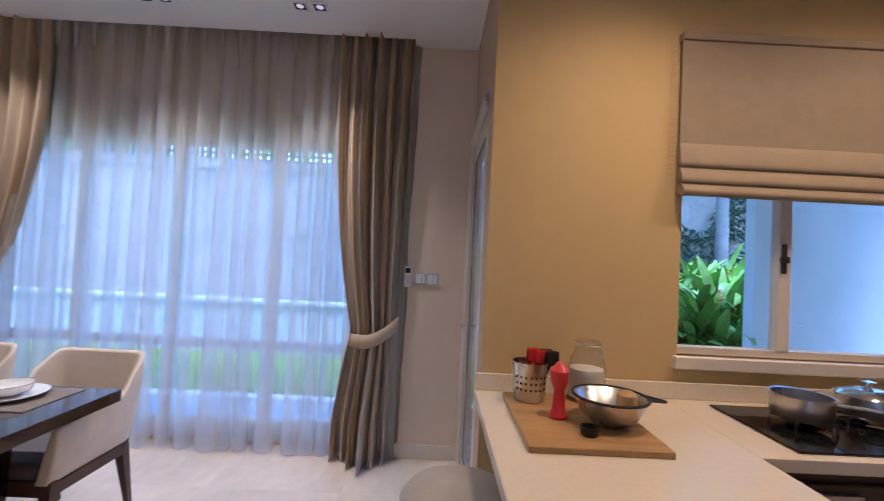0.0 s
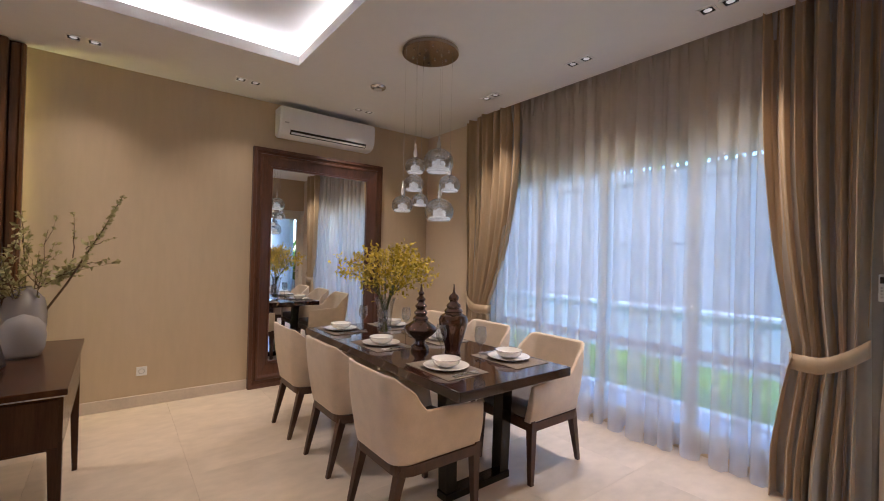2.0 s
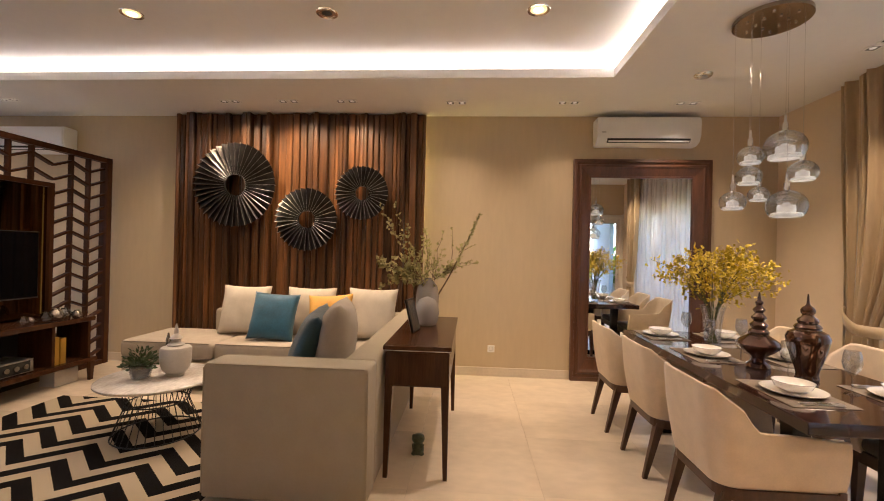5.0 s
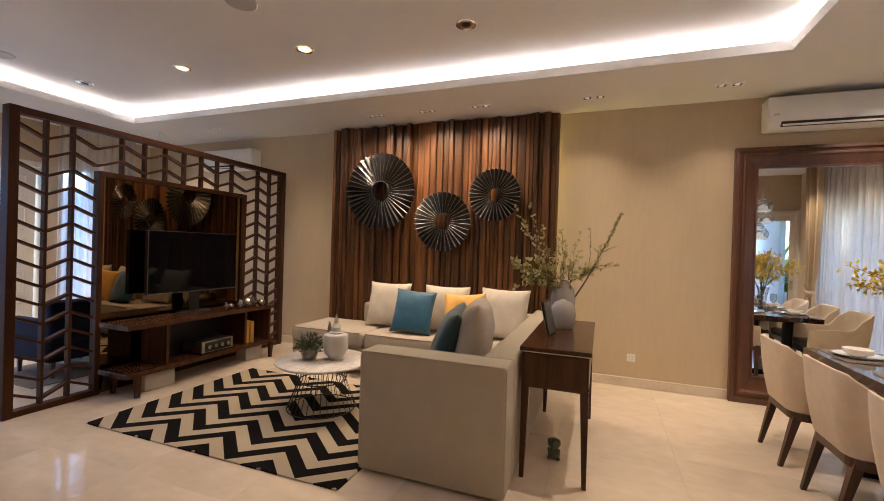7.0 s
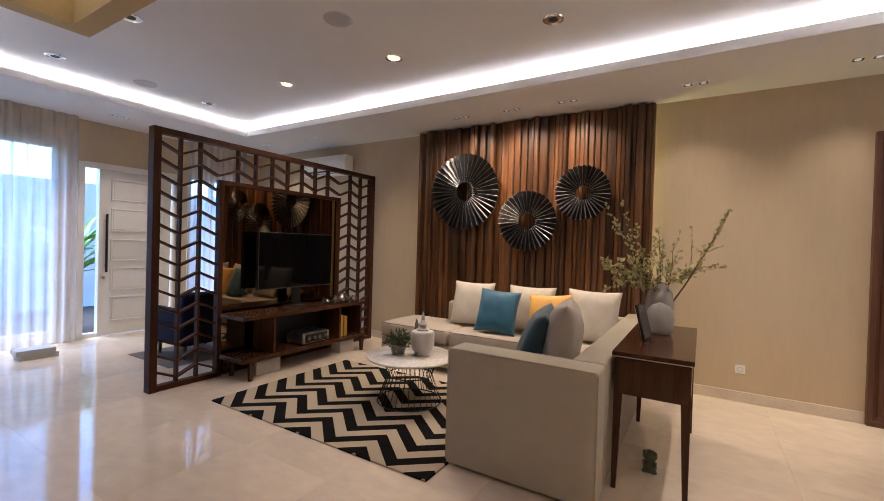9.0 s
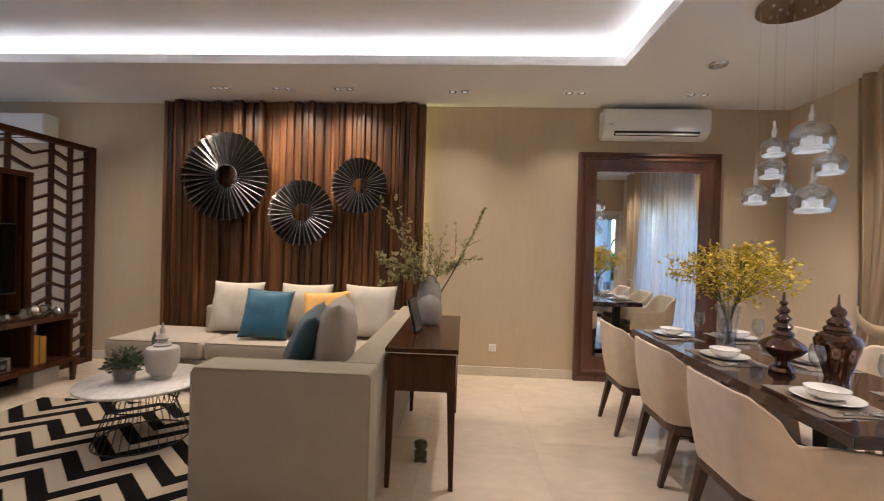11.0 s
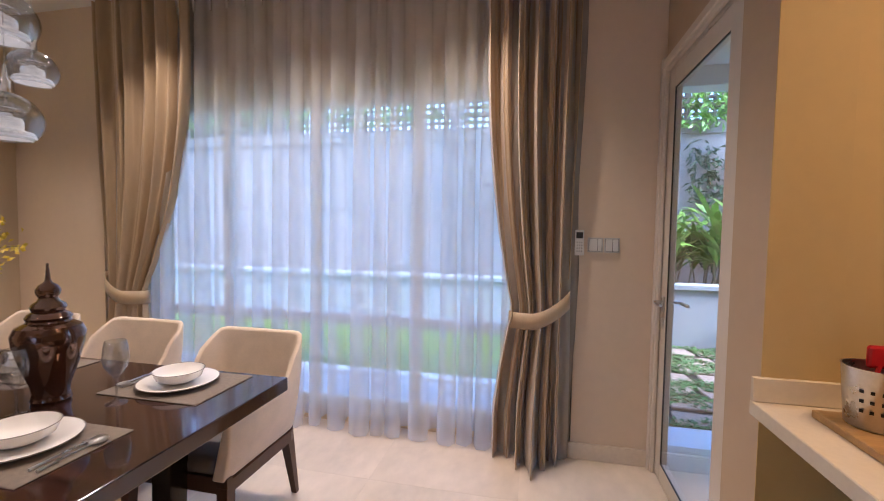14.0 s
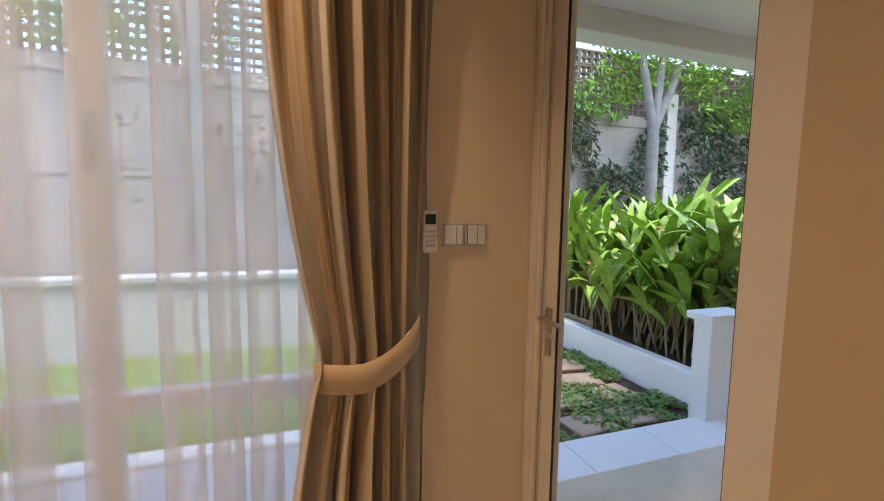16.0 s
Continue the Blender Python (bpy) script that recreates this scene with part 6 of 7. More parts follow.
# navy armchair and mat in the foyer
ac = thing("armchair", (-2.10, -5.55, 0.010), "navy velvet armchair on the mat behind the lattice screen", "armchair", rz=180)
part("seat", boxm(-0.36, 0.36, -0.36, 0.36, 0.16, 0.42, 0.05, 3), M["navy"], ac, "", True, 60)
part("backrest", boxm(-0.36, 0.36, -0.40, -0.24, 0.36, 0.78, 0.05, 3), M["navy"], ac, "", True, 60)
for s in (-1, 1):
    part("armrest", boxm(s * 0.30 - 0.06, s * 0.30 + 0.06, -0.36, 0.36, 0.40, 0.58, 0.04, 3), M["navy"], ac, "", True, 60)
    for sy in (-0.28, 0.28):
        part("leg", taper(bmesh.new(), s * 0.28, sy, 0, 0.17, 0.025, 0.04), M["leg_wood"], ac)
whole("door_mat", boxm(-2.75, -1.57, -6.04, -5.10, 0.0, 0.010, 0.003), M["mat_foyer"], "grey flat mat on the foyer floor", "mat")
for i in range(2):
    whole("shoe_box", boxm(-0.17, 0.17, -0.11, 0.11, 0, 0.055, 0.003), M["grey_plastic"] if i else M["pot"], "flat grey box stacked by the front window", "box", group="flat boxes", at=(-0.92 + 0.03 * i, -6.70, 0.056 * i))

# ---- kitchen ----
wt = thing("worktop", (1.4, 1.4, 0), "cream quartz kitchen worktop with a peninsula and low upstand", "worktop")
bm = boxm(0.53 - 1.4, 1.385 - 1.4, 0.62 - 1.4, YK - 0.002 - 1.4, 0.805, 0.85, 0.003)
part("peninsula_top", bm, M["counter"], wt)
part("wall_top", boxm(1.386 - 1.4, 3.6 - 1.4, 1.51 - 1.4, YK - 0.002 - 1.4, 0.805, 0.85, 0.003), M["counter"], wt)
part("upstand", boxm(0.53 - 1.4, 3.6 - 1.4, YK - 0.022 - 1.4, YK - 0.005 - 1.4, 0.851, 0.925, 0.002), M["counter"], wt)


def cabinet(x0, x1, y0, y1, face):
    th = thing("base_cabinet", ((x0 + x1) / 2, (y0 + y1) / 2, 0), "dark brown kitchen base cabinet under the worktop", "cabinet", "kitchen base cabinets")
    hw, hd = (x1 - x0) / 2, (y1 - y0) / 2
    part("body", boxm(-hw + 0.002, hw - 0.002, -hd, hd, 0.08, 0.803), M["cabinet"], th)
    part("plinth", boxm(-hw + 0.002, hw - 0.002, -hd + 0.04, hd - 0.02, 0, 0.08), M["black"], th)
    if face == "y":
        part("door", boxm(-hw + 0.006, hw - 0.006, -hd - 0.02, -hd - 0.001, 0.10, 0.76, 0.003), M["cabinet"], th)
        part("handle", boxm(-0.08, 0.08, -hd - 0.04, -hd - 0.021, 0.72, 0.735, 0.002), M["steel"], th)
    return th


for x0, x1 in ((1.40, 1.9), (1.9, 2.48), (2.48, 3.06), (3.06, 3.6)):
    cabinet(x0, x1, 1.56, 2.05, "y")
cabinet(0.82, 1.36, 0.72, 1.36, "x")
cabinet(0.82, 1.36, 1.36, 2.05, "x")

hb = thing("gas_hob", (1.89, 1.79, 0.8505), "black glass gas hob with iron pan supports", "hob")
part("glass", boxm(-0.35, 0.55, -0.24, 0.22, 0, 0.008, 0.003), M["hob"], hb)
for bx, by in ((-0.15, -0.02), (0.13, 0.07), (0.13, -0.12), (0.40, 0.0)):
    part("burner", lathem([(0.045, 0.008), (0.05, 0.018), (0.03, 0.024), (0.0, 0.025)], 20, (bx, by, 0), cap=False), M["black"], hb, "", True)
    bm = bmesh.new()
    for k in range(4):
        a = math.pi / 4 + k * math.pi / 2
        tube(bm, [(bx + 0.11 * math.cos(a), by + 0.09 * math.sin(a), 0.008), (bx + 0.105 * math.cos(a), by + 0.085 * math.sin(a), 0.04), (bx + 0.02 * math.cos(a), by + 0.02 * math.sin(a), 0.04)], 0.005, 5)
    part("pan_support", bm, M["black"], hb, "cast iron pan support")


def pot(x, y, r, h, lid):
    th = whole("saucepan", lathem([(r * 0.94, 0), (r, 0.01), (r, h), (r + 0.006, h + 0.003), (r - 0.004, h), (r - 0.004, 0.012), (0.0, 0.01)], 36, cap=False), M["steel"], "brushed steel saucepan on the hob" + (" with its lid on" if lid else ""), "saucepan", True, "pans on the hob", (x, y, 0.891), angle=50)
    bm = bmesh.new()
    tube(bm, [(r * 0.7, -r * 0.7, h * 0.8), (r * 0.7 + 0.06, -r * 0.7 - 0.05, h * 0.85), (r * 0.7 + 0.14, -r * 0.7 - 0.11, h * 0.8)], 0.008, 8)
    part("handle", bm, M["steel"], th, "", True)
    if lid:
        part("lid", lathem([(r + 0.005, h), (r * 0.9, h + 0.015), (r * 0.4, h + 0.032), (0.01, h + 0.035), (0.012, h + 0.05), (0.024, h + 0.058), (0.0, h + 0.064)], 32, cap=False), M["chrome"], th, "", True)


pot(1.76, 1.80, 0.10, 0.085, False)
pot(2.08, 1.86, 0.10, 0.075, True)

bd = thing("chopping_board", (0.865, 1.735, 0.85), "bamboo chopping board on the worktop", "chopping board")
bm = boxm(-0.225, 0.225, -0.27, 0.27, 0.0, 0.022, 0.004, 2)
part("board", bm, M["bamboo"], bd)
BZ = 0.8725
cn = whole("utensil_canister", lathem([(0.058, 0), (0.062, 0.004), (0.072, 0.15), (0.074, 0.155), (0.070, 0.155), (0.060, 0.01), (0.0, 0.008)], 28, cap=False), M["steel"], "perforated steel canister holding red utensils", "canister", True, at=(0.735, 1.92, BZ), angle=60)
for a in range(8):
    for z in (0.05, 0.075, 0.10):
        bm = boxm(-0.004, 0.004, -0.001, 0.001, -0.004, 0.004)
        bmesh.ops.translate(bm, verts=bm.verts, vec=(0, -0.0695 + (0.1 - z) * 0.06, z))
        bmesh.ops.rotate(bm, verts=bm.verts, cent=(0, 0, 0), matrix=Matrix.Rotation(a * 0.30 - 1.0, 3, "Z"))
        part("hole", bm, M["black"], cn)
for i, (dx, dy, tx, ty, mt) in enumerate(((0.02, 0.0, 0.045, -0.01, "red"), (-0.01, 0.02, 0.02, 0.03, "red"), (0.03, -0.03, 0.085, -0.02, "black"), (0.0, -0.02, 0.07, 0.02, "black"))):
    bm = bmesh.new()
    tube(bm, [(dx * 0.5, dy * 0.5, 0.01), (tx, ty, 0.15)], 0.006, 6)
    box(bm, tx - 0.028, tx + 0.028, ty - 0.006, ty + 0.006, 0.135, 0.195, 0.008, 2)
    whole("spatula", bm, M[mt], "kitchen spatula standing in the canister", "utensil", False, "utensils", (0.735, 1.92, BZ + 0.008))
bm = lathem([(0.030, 0), (0.034, 0.01), (0.024, 0.03), (0.020, 0.10), (0.032, 0.13), (0.034, 0.17), (0.022, 0.185), (0.010, 0.20)], 20)
whole("pepper_mill", bm, M["red"], "red kitchen mill on the chopping board", "mill", True, at=(0.80, 1.72, BZ))
whole("small_cup", lathem([(0.022, 0), (0.028, 0.005), (0.030, 0.028), (0.026, 0.028), (0.022, 0.008), (0.0, 0.007)], 20, cap=False), M["black"], "small dark dish on the chopping board", "dish", True, at=(0.86, 1.57, BZ))
jr = whole("storage_jar", lathem([(0.065, 0), (0.075, 0.008), (0.078, 0.13), (0.066, 0.175), (0.050, 0.20), (0.050, 0.22), (0.046, 0.22), (0.046, 0.198), (0.062, 0.17), (0.073, 0.128), (0.07, 0.014), (0.0, 0.012)], 32, cap=False), M["jar_glass"], "glass clip jar half full of flour", "jar", True, at=(0.98, 1.95, BZ), angle=70)
part("flour", lathem([(0.068, 0.015), (0.0712, 0.115), (0.069, 0.130), (0.03, 0.138), (0.0, 0.140)], 24), M["flour"], jr, "white flour")
bm = lathem([(0.056, 0.222), (0.058, 0.235), (0.045, 0.245), (0.0, 0.247)], 24, cap=False)
part("lid", bm, M["jar_glass"], jr, "", True)
bm = bmesh.new()
tube(bm, [(0.055 * math.cos(k * math.pi / 12), 0.055 * math.sin(k * math.pi / 12), 0.228) for k in range(25)], 0.003, 5, cap=False)
tube(bm, [(0.058, 0, 0.225), (0.066, 0, 0.19), (0.058, 0, 0.17)], 0.003, 5)
part("clip", bm, M["steel"], jr)
wb = whole("glass_mixing_bowl", lathem([(0.045, 0), (0.06, 0.006), (0.10, 0.04), (0.125, 0.095), (0.128, 0.10), (0.122, 0.098), (0.096, 0.043), (0.055, 0.011), (0.0, 0.009)], 36, cap=False), M["steel"], "steel sieve bowl resting on the chopping board", "bowl", True, at=(0.97, 1.68, BZ), angle=60)
bm = bmesh.new()
tube(bm, [(0.128 * math.cos(k * math.pi / 20), 0.128 * math.sin(k * math.pi / 20), 0.10) for k in range(41)], 0.005, 6, cap=False)
tube(bm, [(0.12, 0.02, 0.10), (0.20, 0.0, 0.085), (0.12, -0.04, 0.10)], 0.006, 6)
part("rim", bm, M["black"], wb, "dark rim and handle")
bm = lathem([(0.03, 0), (0.036, 0.012), (0.034, 0.05), (0.02, 0.062), (0.0, 0.064)], 20, cap=False)
whole("wooden_pestle", bm, M["bamboo"], "pale wooden pestle lying in the bowl", "pestle", True, at=(1.04, 1.70, BZ + 0.05))

# roman blind
rb = thing("roman_blind", (2.114, YK, 1.764), "taupe linen roman blind drawn half up over the kitchen window", "blind")
hw = 0.71
part("headrail", boxm(-hw, hw, -0.05, -0.002, 0.72, 0.76, 0.004), M["blind"], rb)
part("panel", boxm(-hw, hw, -0.040, -0.030, 0.245, 0.72, 0.002), M["blind"], rb, "flat linen panel")
for k, (z0, z1, d) in enumerate(((0.13, 0.25, 0.058), (0.055, 0.15, 0.074), (0.0, 0.085, 0.090))):
    bm = extrude_outline(bmesh.new(), [(-0.030, z1), (-0.020, z0 + 0.02), (-d + 0.018, z0), (-d, z0 + 0.012), (-d + 0.004, z0 + 0.03), (-0.042, z1 - 0.005)], "x", -hw, hw)
    part("fold", bm, M["blind"], rb, "gathered linen fold", True, 70)

bm = bmesh.new()
for k in range(60):
    bmesh.ops.create_icosphere(bm, subdivisions=1, radius=0.0035, matrix=Matrix.Translation((-hw - 0.022 - 0.012 * (k % 2), -0.03, 0.70 - (k // 2) * 0.021)))
part("bead_chain", bm, M["grey_plastic"], rb, "beaded pull chain", True)

st = thing("bar_stool", (0.44, 1.55, 0), "grey upholstered bar stool tucked under the worktop", "bar stool")
part("seat", lathem([(0.0, 0.60), (0.17, 0.60), (0.19, 0.62), (0.19, 0.66), (0.17, 0.685), (0.0, 0.69)], 36, cap=False), M["grey_cushion"], st, "grey round seat", True, 60)
part("pole", lathem([(0.025, 0.02), (0.025, 0.60)], 16), M["chrome"], st, "", True)
part("base", lathem([(0.19, 0), (0.19, 0.008), (0.05, 0.02), (0.03, 0.03)], 32), M["chrome"], st, "", True)

# ---- garden ----
bm = bmesh.new()
bmesh.ops.create_grid(bm, x_segments=1, y_segments=1, size=300, matrix=Matrix.Translation((0, 0, -0.19)))
structure("ground", bm, M["soil"], "dark garden soil and ground round the house")
pv = structure("pavement_patio", boxm(0.605, 4.6, 2.29, 3.92, -0.18, -0.046), M["grout"], "white tiled patio outside the glass door")
pm = mesh_of("tile", boxm(0.002, 0.598, 0.002, 0.598, -0.045, -0.03, 0.002), M["patio"])
for i in range(7):
    for j in range(3):
        t = new("tile", pm)
        t.parent = pv
        t.location = (0.61 + i * 0.6, 2.12 + j * 0.6, 0)
dk = structure("pavement_deck", boxm(-5.5, 0.60, 3.60, 4.36, -0.18, -0.046), M["grout"], "pale grey tiled strip along the garden window")
dm = mesh_of("tile", boxm(0.003, 0.297, 0.003, 0.757, -0.045, -0.03, 0.002), M["deck"])
for i in range(19):
    t = new("tile", dm)
    t.parent = dk
    t.location = (-5.3 + i * 0.3, 3.60, 0)
structure("kerb_lawn", boxm(-5.5, 0.86, 4.36, 4.50, -0.18, 0.0, 0.008), M["render_white"], "white rendered kerb along the lawn")
structure("lawn", boxm(-6.5, 0.86, 4.50, 6.38, -0.18, -0.04), M["lawn"])


def grass_patch(x0, x1, y0, y1, n, h, mat, seed, name, label, z=-0.04):
    rnd = random.Random(seed)
    v, f = [], []
    for _ in range(n):
        x, y, a = rnd.uniform(x0, x1), rnd.uniform(y0, y1), rnd.uniform(0, 6.28)
        hh, w = h * rnd.uniform(0.5, 1.2), 0.006
        lx, ly = rnd.gauss(0, 0.4) * hh, rnd.gauss(0, 0.4) * hh
        i = len(v)
        v += [(x - w * math.cos(a), y - w * math.sin(a), z), (x + w * math.cos(a), y + w * math.sin(a), z), (x + lx, y + ly, z + hh)]
        f.append((i, i + 1, i + 2))
    me = bpy.data.meshes.new(name)
    me.from_pydata(v, [], f)
    me.materials.append(mat)
    return tagged(new(name, me), label, "grass", kind="stuff")


grass_patch(-5.0, 0.85, 4.51, 6.35, 24000, 0.05, M["grass"], 2, "grass", "short green lawn grass behind the kerb")
structure("garden_wall_low", boxm(-8, 2.55, 6.42, 6.62, -0.18, 0.66), M["dimmed_render"], "white rendered planter wall at the back of the lawn")
structure("trim_planter_cap", boxm(-8, 2.58, 6.38, 6.66, 0.66, 0.72, 0.006), M["dimmed_render"])
structure("planter_soil", boxm(-8, 9, 6.62, 8.0, -0.18, 0.55), M["soil"])
YB = 8.05
bwl = structure("boundary_wall", boxm(-9, 10, YB, YB + 0.18, -0.18, 3.12), M["boundary"], "weathered beige garden boundary wall with breeze blocks on top")
structure("trim_boundary_band", boxm(-9, 10, YB - 0.03, YB, 2.92, 3.10, 0.006), M["boundary"])
structure("trim_boundary_line", boxm(-9, 10, YB - 0.015, YB, 1.74, 1.78), M["boundary"])
for x in (-8.3, 0.5, 6.19, 8.9):
    structure("boundary_pier", boxm(x - 0.12, x + 0.12, YB - 0.14, YB, -0.18, 3.55, 0.01), M["pier"], "cream rendered wall pier")
BS = 0.26


def breeze():
    bm = bmesh.new()
    h, t, d = BS / 2 - 0.004, 0.028, 0.05
    box(bm, -h, h, -d, d, -h, -h + t)
    box(bm, -h, h, -d, d, h - t, h)
    box(bm, -h, -h + t, -d, d, -h + t, h - t)
    box(bm, h - t, h, -d, d, -h + t, h - t)
    box(bm, -0.013, 0.013, -d + 0.004, d - 0.004, -h + t, h - t)
    box(bm, -h + t, h - t, -d + 0.006, d - 0.006, -0.013, 0.013)
    return mesh_of("breeze_block", bm, M["block"])


bb = breeze()
for j in range(4):
    for i in range(66):
        o = new("breeze_block", bb)
        o.parent = bwl
        o.location = (-8.6 + i * BS, YB + 0.09, 3.12 + BS / 2 + j * BS)

# path with stepping slabs
structure("garden_path_bed", boxm(0.86, 2.42, 3.925, 6.38, -0.18, -0.075), M["soil"])
rnd = random.Random(31)
for j in range(7):
    for i in range(3):
        w, d = rnd.uniform(0.32, 0.38), rnd.uniform(0.24, 0.28)
        whole("stepping_slab", boxm(-w / 2, w / 2, -d / 2, d / 2, -0.03, 0.0, 0.008), M["slab"], "sandstone stepping slab among ground cover", "paving slab", group="stepping slabs", at=(1.12 + 0.42 * i + rnd.uniform(-0.03, 0.03) + (0.1 if j % 2 else 0), 4.12 + 0.33 * j + rnd.uniform(-0.02, 0.02), -0.046), rz=rnd.uniform(-8, 8))


def leaf_carpet(regions, n, size, mat, seed, name, label, lift=0.03):
    rnd = random.Random(seed)
    v, f = [], []
    for _ in range(n):
        x0, x1, y0, y1, z = rnd.choice(regions)
        x, y = rnd.uniform(x0, x1), rnd.uniform(y0, y1)
        if noise.noise((x * 3.2, y * 3.2, seed)) < -0.05:
            continue
        a, s, zz = rnd.uniform(0, 6.28), size * rnd.uniform(0.6, 1.3), z + rnd.uniform(0, lift)
        c, sn = math.cos(a), math.sin(a)
        i = len(v)
        v += [(x, y, zz), (x + s * (0.5 * c - 0.35 * sn), y + s * (0.5 * sn + 0.35 * c), zz + 0.35 * s), (x + s * c, y + s * sn, zz + rnd.uniform(-0.1, 0.3) * s), (x + s * (0.5 * c + 0.35 * sn), y + s * (0.5 * sn - 0.35 * c), zz + 0.2 * s)]
        f.append((i, i + 1, i + 2, i + 3))
    me = bpy.data.meshes.new(name)
    me.from_pydata(v, [], f)
    me.materials.append(mat)
    return tagged(new(name, me), label, "ground cover", kind="stuff")


leaf_carpet([(0.88, 2.42, 3.93, 6.36, -0.07)], 16000, 0.035, M["creeper"], 6, "creeping_plants", "low green ground cover between the slabs", 0.035)

# low planter wall beside the path
bm = boxm(2.44, 2.56, 3.86, 6.42, -0.18, 0.20, 0.008)
structure("planter_wall", bm, M["render_white"], "low white planter wall beside the path")
structure("planter_pier", boxm(2.30, 2.62, 3.84, 3.98, -0.18, 0.66, 0.006), M["render_white"], "white rendered pier with a cap")
structure("trim_pier_cap", boxm(2.26, 2.64, 3.81, 4.01, 0.66, 0.71, 0.005), M["render_white"])
structure("planter_return", boxm(2.62, 4.6, 3.86, 3.98, -0.18, 0.62), M["render_white"])
structure("planter_bed", boxm(2.56, 9.0, 3.98, 6.6, -0.18, 0.10), M["soil"])
structure("patio_wall", boxm(3.02, 4.7, 3.74, 3.855, -0.18, 2.7), M["dimmed_render"], "white rendered patio side wall")
structure("patio_beam", boxm(0.605, 3.02, 3.76, 3.92, 2.33, 2.75, 0.006), M["render_white"], "white rendered beam at the edge of the patio roof")
structure("patio_ceiling", boxm(0.605, 3.02, 2.285, 3.76, 2.46, 2.56), M["render_white"])


def long_leaf(bm, p, d, ln, w, bend, rnd):
    """A strap leaf with a fold along its midrib, arching over."""
    d = d.normalized()
    s = Vector((-d.y, d.x, 0))
    s = s.normalized() if s.length > 1e-3 else Vector((1, 0, 0))
    s.rotate(Matrix.Rotation(rnd.uniform(-0.6, 0.6), 3, d))
    n = 6
    rows = []
    for k in range(n + 1):
        t = k / n
        q = p + d * ln * t + Vector((d.x * 0.4, d.y * 0.4, -1)) * bend * ln * t * t
        ww = w * math.sin(math.pi * min(1, t * 0.9 + 0.08)) ** 0.8
        rows.append((bm.verts.new(q - s * ww + Vector((0, 0, 0.25 * ww))), bm.verts.new(q), bm.verts.new(q + s * ww + Vector((0, 0, 0.25 * ww)))))
    for a, b in zip(rows, rows[1:]):
        bm.faces.new((a[0], a[1], b[1], b[0]))
        bm.faces.new((a[1], a[2], b[2], b[1]))


def ginger(x, y, z, seed, tall=1.0):
    rnd = random.Random(seed)
    th = thing("ginger_plant", (x, y, z), "clump of tall broad green leaves on dry canes", "plant", "leafy plants in the planter")
    bc, bl, bf = bmesh.new(), bmesh.new(), bmesh.new()
    for _ in range(13):
        px, py = rnd.gauss(0, 0.16), rnd.gauss(0, 0.16)
        hh = tall * rnd.uniform(0.55, 1.05)
        tx, ty = px + rnd.gauss(0, 0.12), py + rnd.gauss(0, 0.12)
        tube(bc, [(px, py, 0), ((px + tx) / 2, (py + ty) / 2, hh * 0.5), (tx, ty, hh)], [0.012, 0.010, 0.006], 5)
        for k in range(9):
            t = rnd.uniform(0.45, 1.0)
            a = rnd.uniform(0, 6.28)
            d = Vector((math.cos(a), math.sin(a), rnd.uniform(1.0, 3.2)))
            long_leaf(bl, Vector((px + (tx - px) * t, py + (ty - py) * t, hh * t)), d, rnd.uniform(0.45, 0.80) * (0.7 + 0.3 * tall), rnd.uniform(0.034, 0.062), rnd.uniform(0.15, 0.60), rnd)
        if rnd.random() < 0.28:
            for k in range(5):
                leaf(bf, Vector((tx, ty, hh + 0.03 * k)), Vector((rnd.gauss(0, 1), rnd.gauss(0, 1), 0.6)), 0.07, 0.015, rnd)
    tagged(part("cane_bunch", bc, M["cane"], th, "dry brown canes"), kind="stuff")
    tagged(part("leaf_mass", bl, M["leaf"], th, "broad glossy green leaves", True, 180), kind="stuff")
    if len(bf.faces):
        part("blooms", bf, M["bloom"], th, "orange flower bracts")


rnd = random.Random(77)
k = 0
for i in range(7):
    for j in range(4):
        ginger(2.85 + i * 0.50 + rnd.uniform(-0.1, 0.1), 4.45 + j * 0.54 + rnd.uniform(-0.08, 0.12), 0.09, 100 + k, rnd.uniform(0.95, 1.25))
        k += 1
for x in (1.35, 1.85, 2.3):
    ginger(x, 7.1 + rnd.uniform(-0.2, 0.2), 0.54, 200 + k, rnd.uniform(0.8, 1.1))
    k += 1


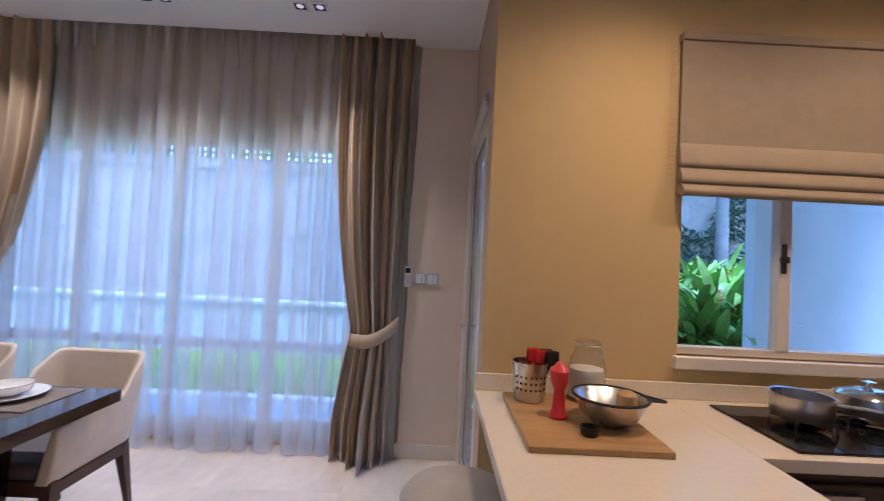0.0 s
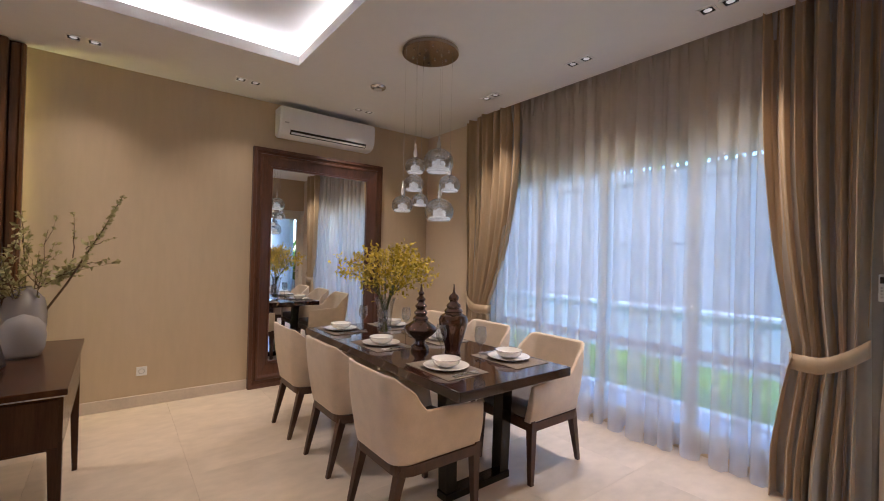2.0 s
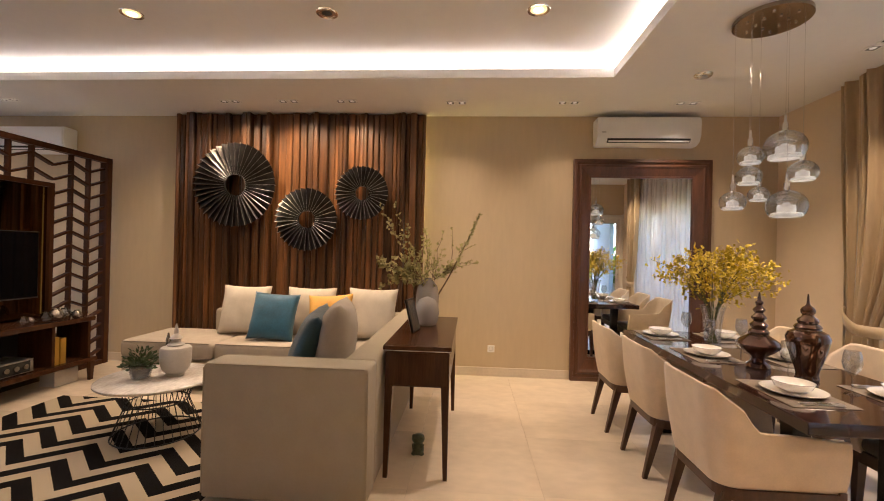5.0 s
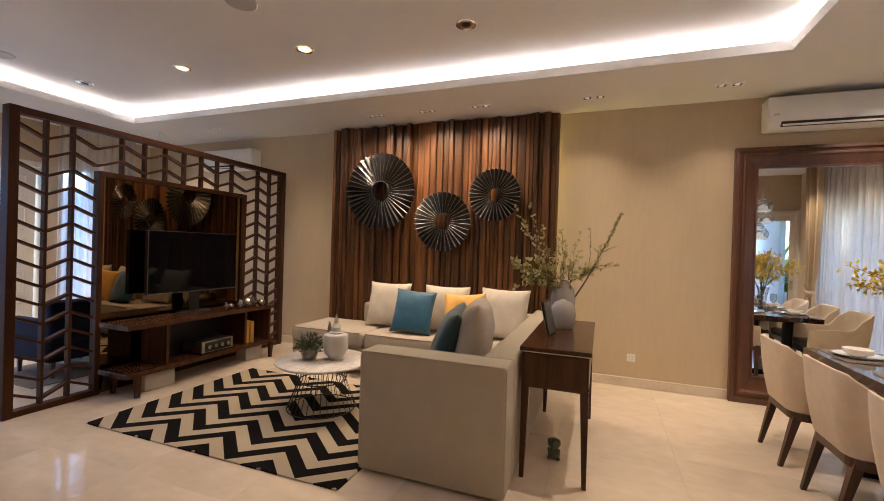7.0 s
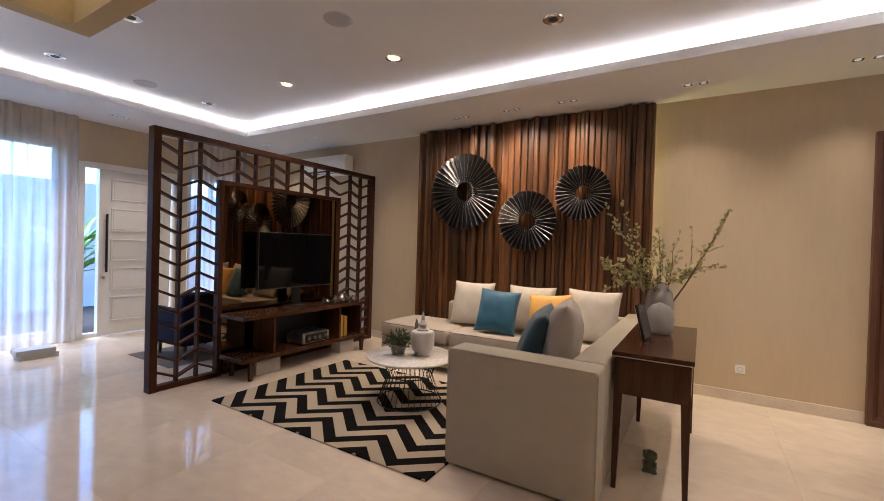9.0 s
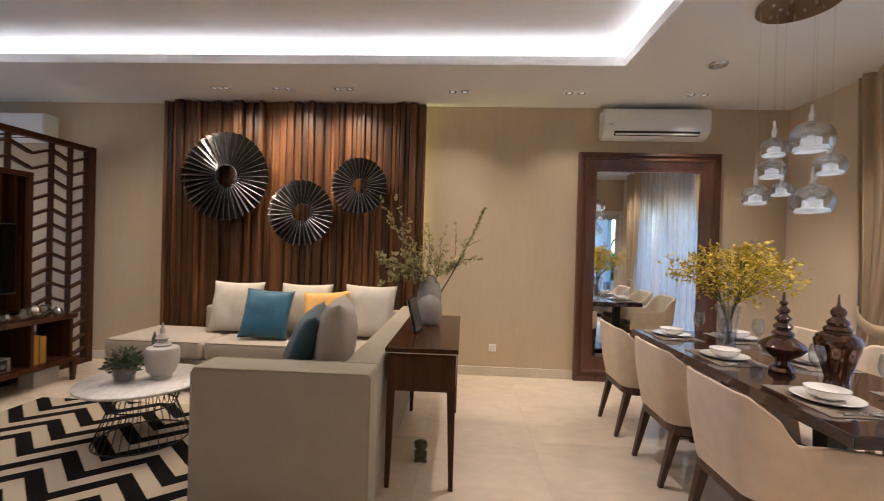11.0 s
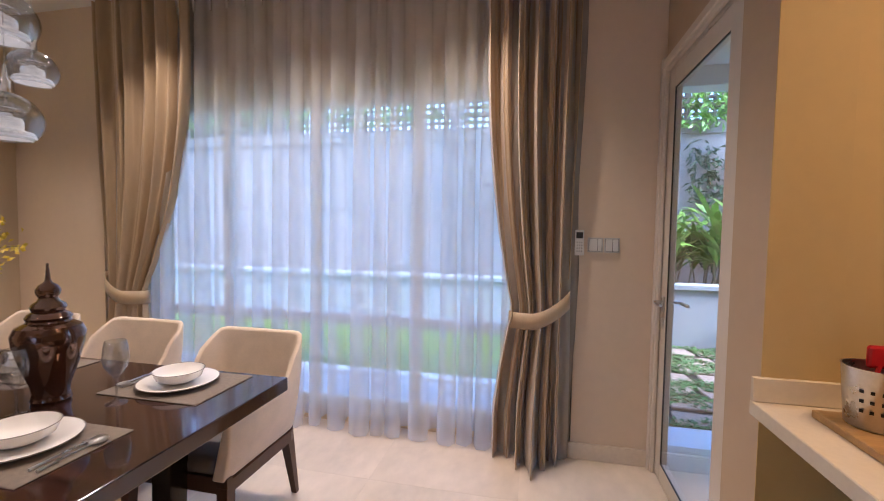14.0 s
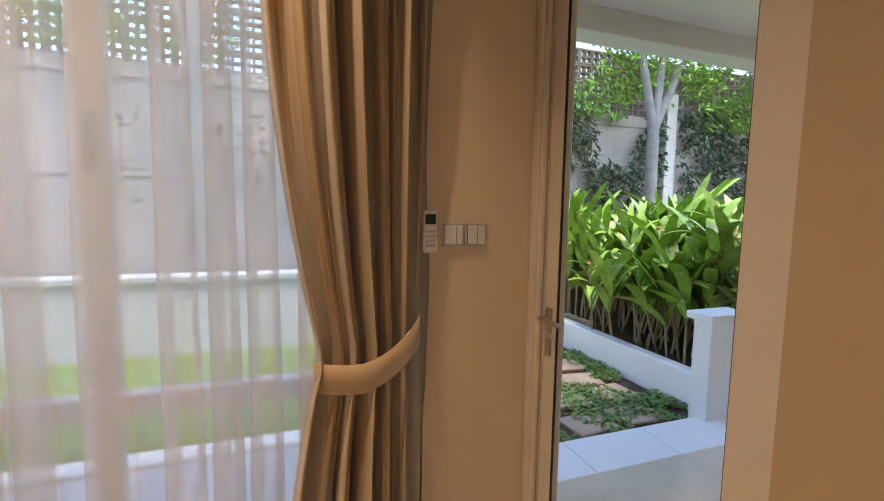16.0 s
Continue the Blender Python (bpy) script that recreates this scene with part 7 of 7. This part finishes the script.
def tree(x, y, z, hgt, seed, crown, limbs):
    rnd = random.Random(seed)
    th = thing("garden_tree", (x, y, z), "pale barked garden tree with forking limbs before the wall", "tree", "garden trees")
    bt, bl = bmesh.new(), bmesh.new()
    fork = hgt * 0.49
    tube(bt, [(0, 0, 0), (0.03, 0.02, fork * 0.5), (0, 0, fork)], [0.13, 0.10, 0.09], 10)
    ends = []
    for lx, ly, lz in limbs:
        m = (lx * 0.45, ly * 0.45, fork + (lz - fork) * 0.55)
        tube(bt, [(0, 0, fork - 0.05), m, (lx, ly, lz)], [0.075, 0.055, 0.025], 8)
        ends += [Vector(m), Vector((lx, ly, lz))]
        for _ in range(3):
            e = Vector((lx, ly, lz)) + Vector((rnd.gauss(0, 0.5), rnd.gauss(0, 0.4), rnd.uniform(0.0, 0.7)))
            tube(bt, [(lx, ly, lz), e], [0.025, 0.008], 5)
            ends.append(e)
    for _ in range(crown):
        c = rnd.choice(ends[1:]) + Vector((rnd.gauss(0, 0.42), rnd.gauss(0, 0.35), rnd.gauss(0.1, 0.28)))
        if c.z < fork * 0.95:
            continue
        leaf(bl, c, Vector((rnd.gauss(0, 1), rnd.gauss(0, 1), rnd.gauss(-0.2, 0.7))), rnd.uniform(0.06, 0.13), rnd.uniform(0.018, 0.03), rnd)
    part("trunk", bt, M["bark"], th, "pale grey forked trunk", True, 60)
    part("crown", bl, M["leaf"], th, "loose crown of small green leaves")


tree(5.05, 7.2, 0.5, 4.6, 41, 5200, [(-0.50, 0.1, 4.0), (0.25, 0.0, 4.3), (1.15, 0.1, 4.0)])
tree(7.6, 7.3, 0.5, 4.4, 43, 3000, [(-0.5, 0.1, 4.2), (0.3, 0.0, 4.4), (0.8, 0.1, 4.0)])
tree(-1.4, 7.4, 0.5, 5.4, 44, 1800, [(-0.8, 0.1, 4.9), (0.2, 0.0, 5.2), (0.9, 0.1, 4.8)])


def wall_vines(x0, x1, n, seed, z0, z1, name, label, mat):
    rnd = random.Random(seed)
    bm = bmesh.new()
    for _ in range(n):
        x, z = rnd.uniform(x0, x1), rnd.uniform(z0, z1)
        if noise.noise((x * 0.9, z * 1.1, seed)) < -0.14 or abs(x - 6.19) < 0.24:
            continue
        leaf(bm, Vector((x, YB - rnd.uniform(0.02, 0.28), z)), Vector((rnd.gauss(0, 1), rnd.gauss(-0.6, 0.5), rnd.gauss(-0.9, 0.6))), rnd.uniform(0.07, 0.20), rnd.uniform(0.015, 0.035), rnd)
    return tagged(new(name, mesh_of(name, bm, mat)), label, "climbing plant", kind="stuff")


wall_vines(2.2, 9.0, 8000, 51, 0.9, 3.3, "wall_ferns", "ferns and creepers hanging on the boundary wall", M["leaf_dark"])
wall_vines(2.0, 9.5, 5200, 53, 3.0, 4.4, "wall_creeper", "leafy creeper over the breeze blocks", M["leaf"])
wall_vines(-8.0, 2.0, 2600, 55, 3.2, 4.4, "wall_creeper", "sparse creeper over the breeze blocks", M["leaf"])
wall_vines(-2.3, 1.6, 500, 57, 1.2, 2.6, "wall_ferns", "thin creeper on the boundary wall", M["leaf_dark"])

# hedge of palms before the front door
bl = bmesh.new()
rnd = random.Random(61)
fp = thing("palm_plant", (-2.0, -9.0, -0.18), "green palm fronds outside the front door", "plant")
bt = bmesh.new()
tube(bt, [(0, 0, 0), (0.05, 0, 1.0)], [0.09, 0.07], 8)
for _ in range(60):
    a = rnd.uniform(0, 6.28)
    long_leaf(bl, Vector((0.05, 0, 0.9 + rnd.uniform(0, 0.5))), Vector((math.cos(a), math.sin(a), rnd.uniform(0.2, 2.0))), rnd.uniform(0.8, 1.5), 0.04, rnd.uniform(0.2, 0.6), rnd)
part("trunk", bt, M["bark"], fp)
part("fronds", bl, M["leaf"], fp, "arching green fronds")
# darkened render here tones down the light on the front curtain
structure("front_boundary_wall", boxm(-9, 8, -12.2, -12.0, -0.18, 2.6), M["dimmed_render"], "white rendered wall beyond the front garden")

# ---- floor tiles ----
fl = structure("floor", boxm(XM - 0.2, XE + 0.2, YF - 0.2, YN + 0.2, -0.15, -0.0035), M["grout"], "polished cream marble floor tiles with fine joints")
TS = 0.8
tile_mesh = mesh_of("tile", boxm(0.0003, TS - 0.0003, 0.0003, TS - 0.0003, -0.003, 0.0, 0.00015), M["marble"])
for i in range(11):
    for j in range(14):
        t = new("tile", tile_mesh)
        t.parent = fl
        t.location = (XM + i * TS, YF + j * TS - 0.3, 0)
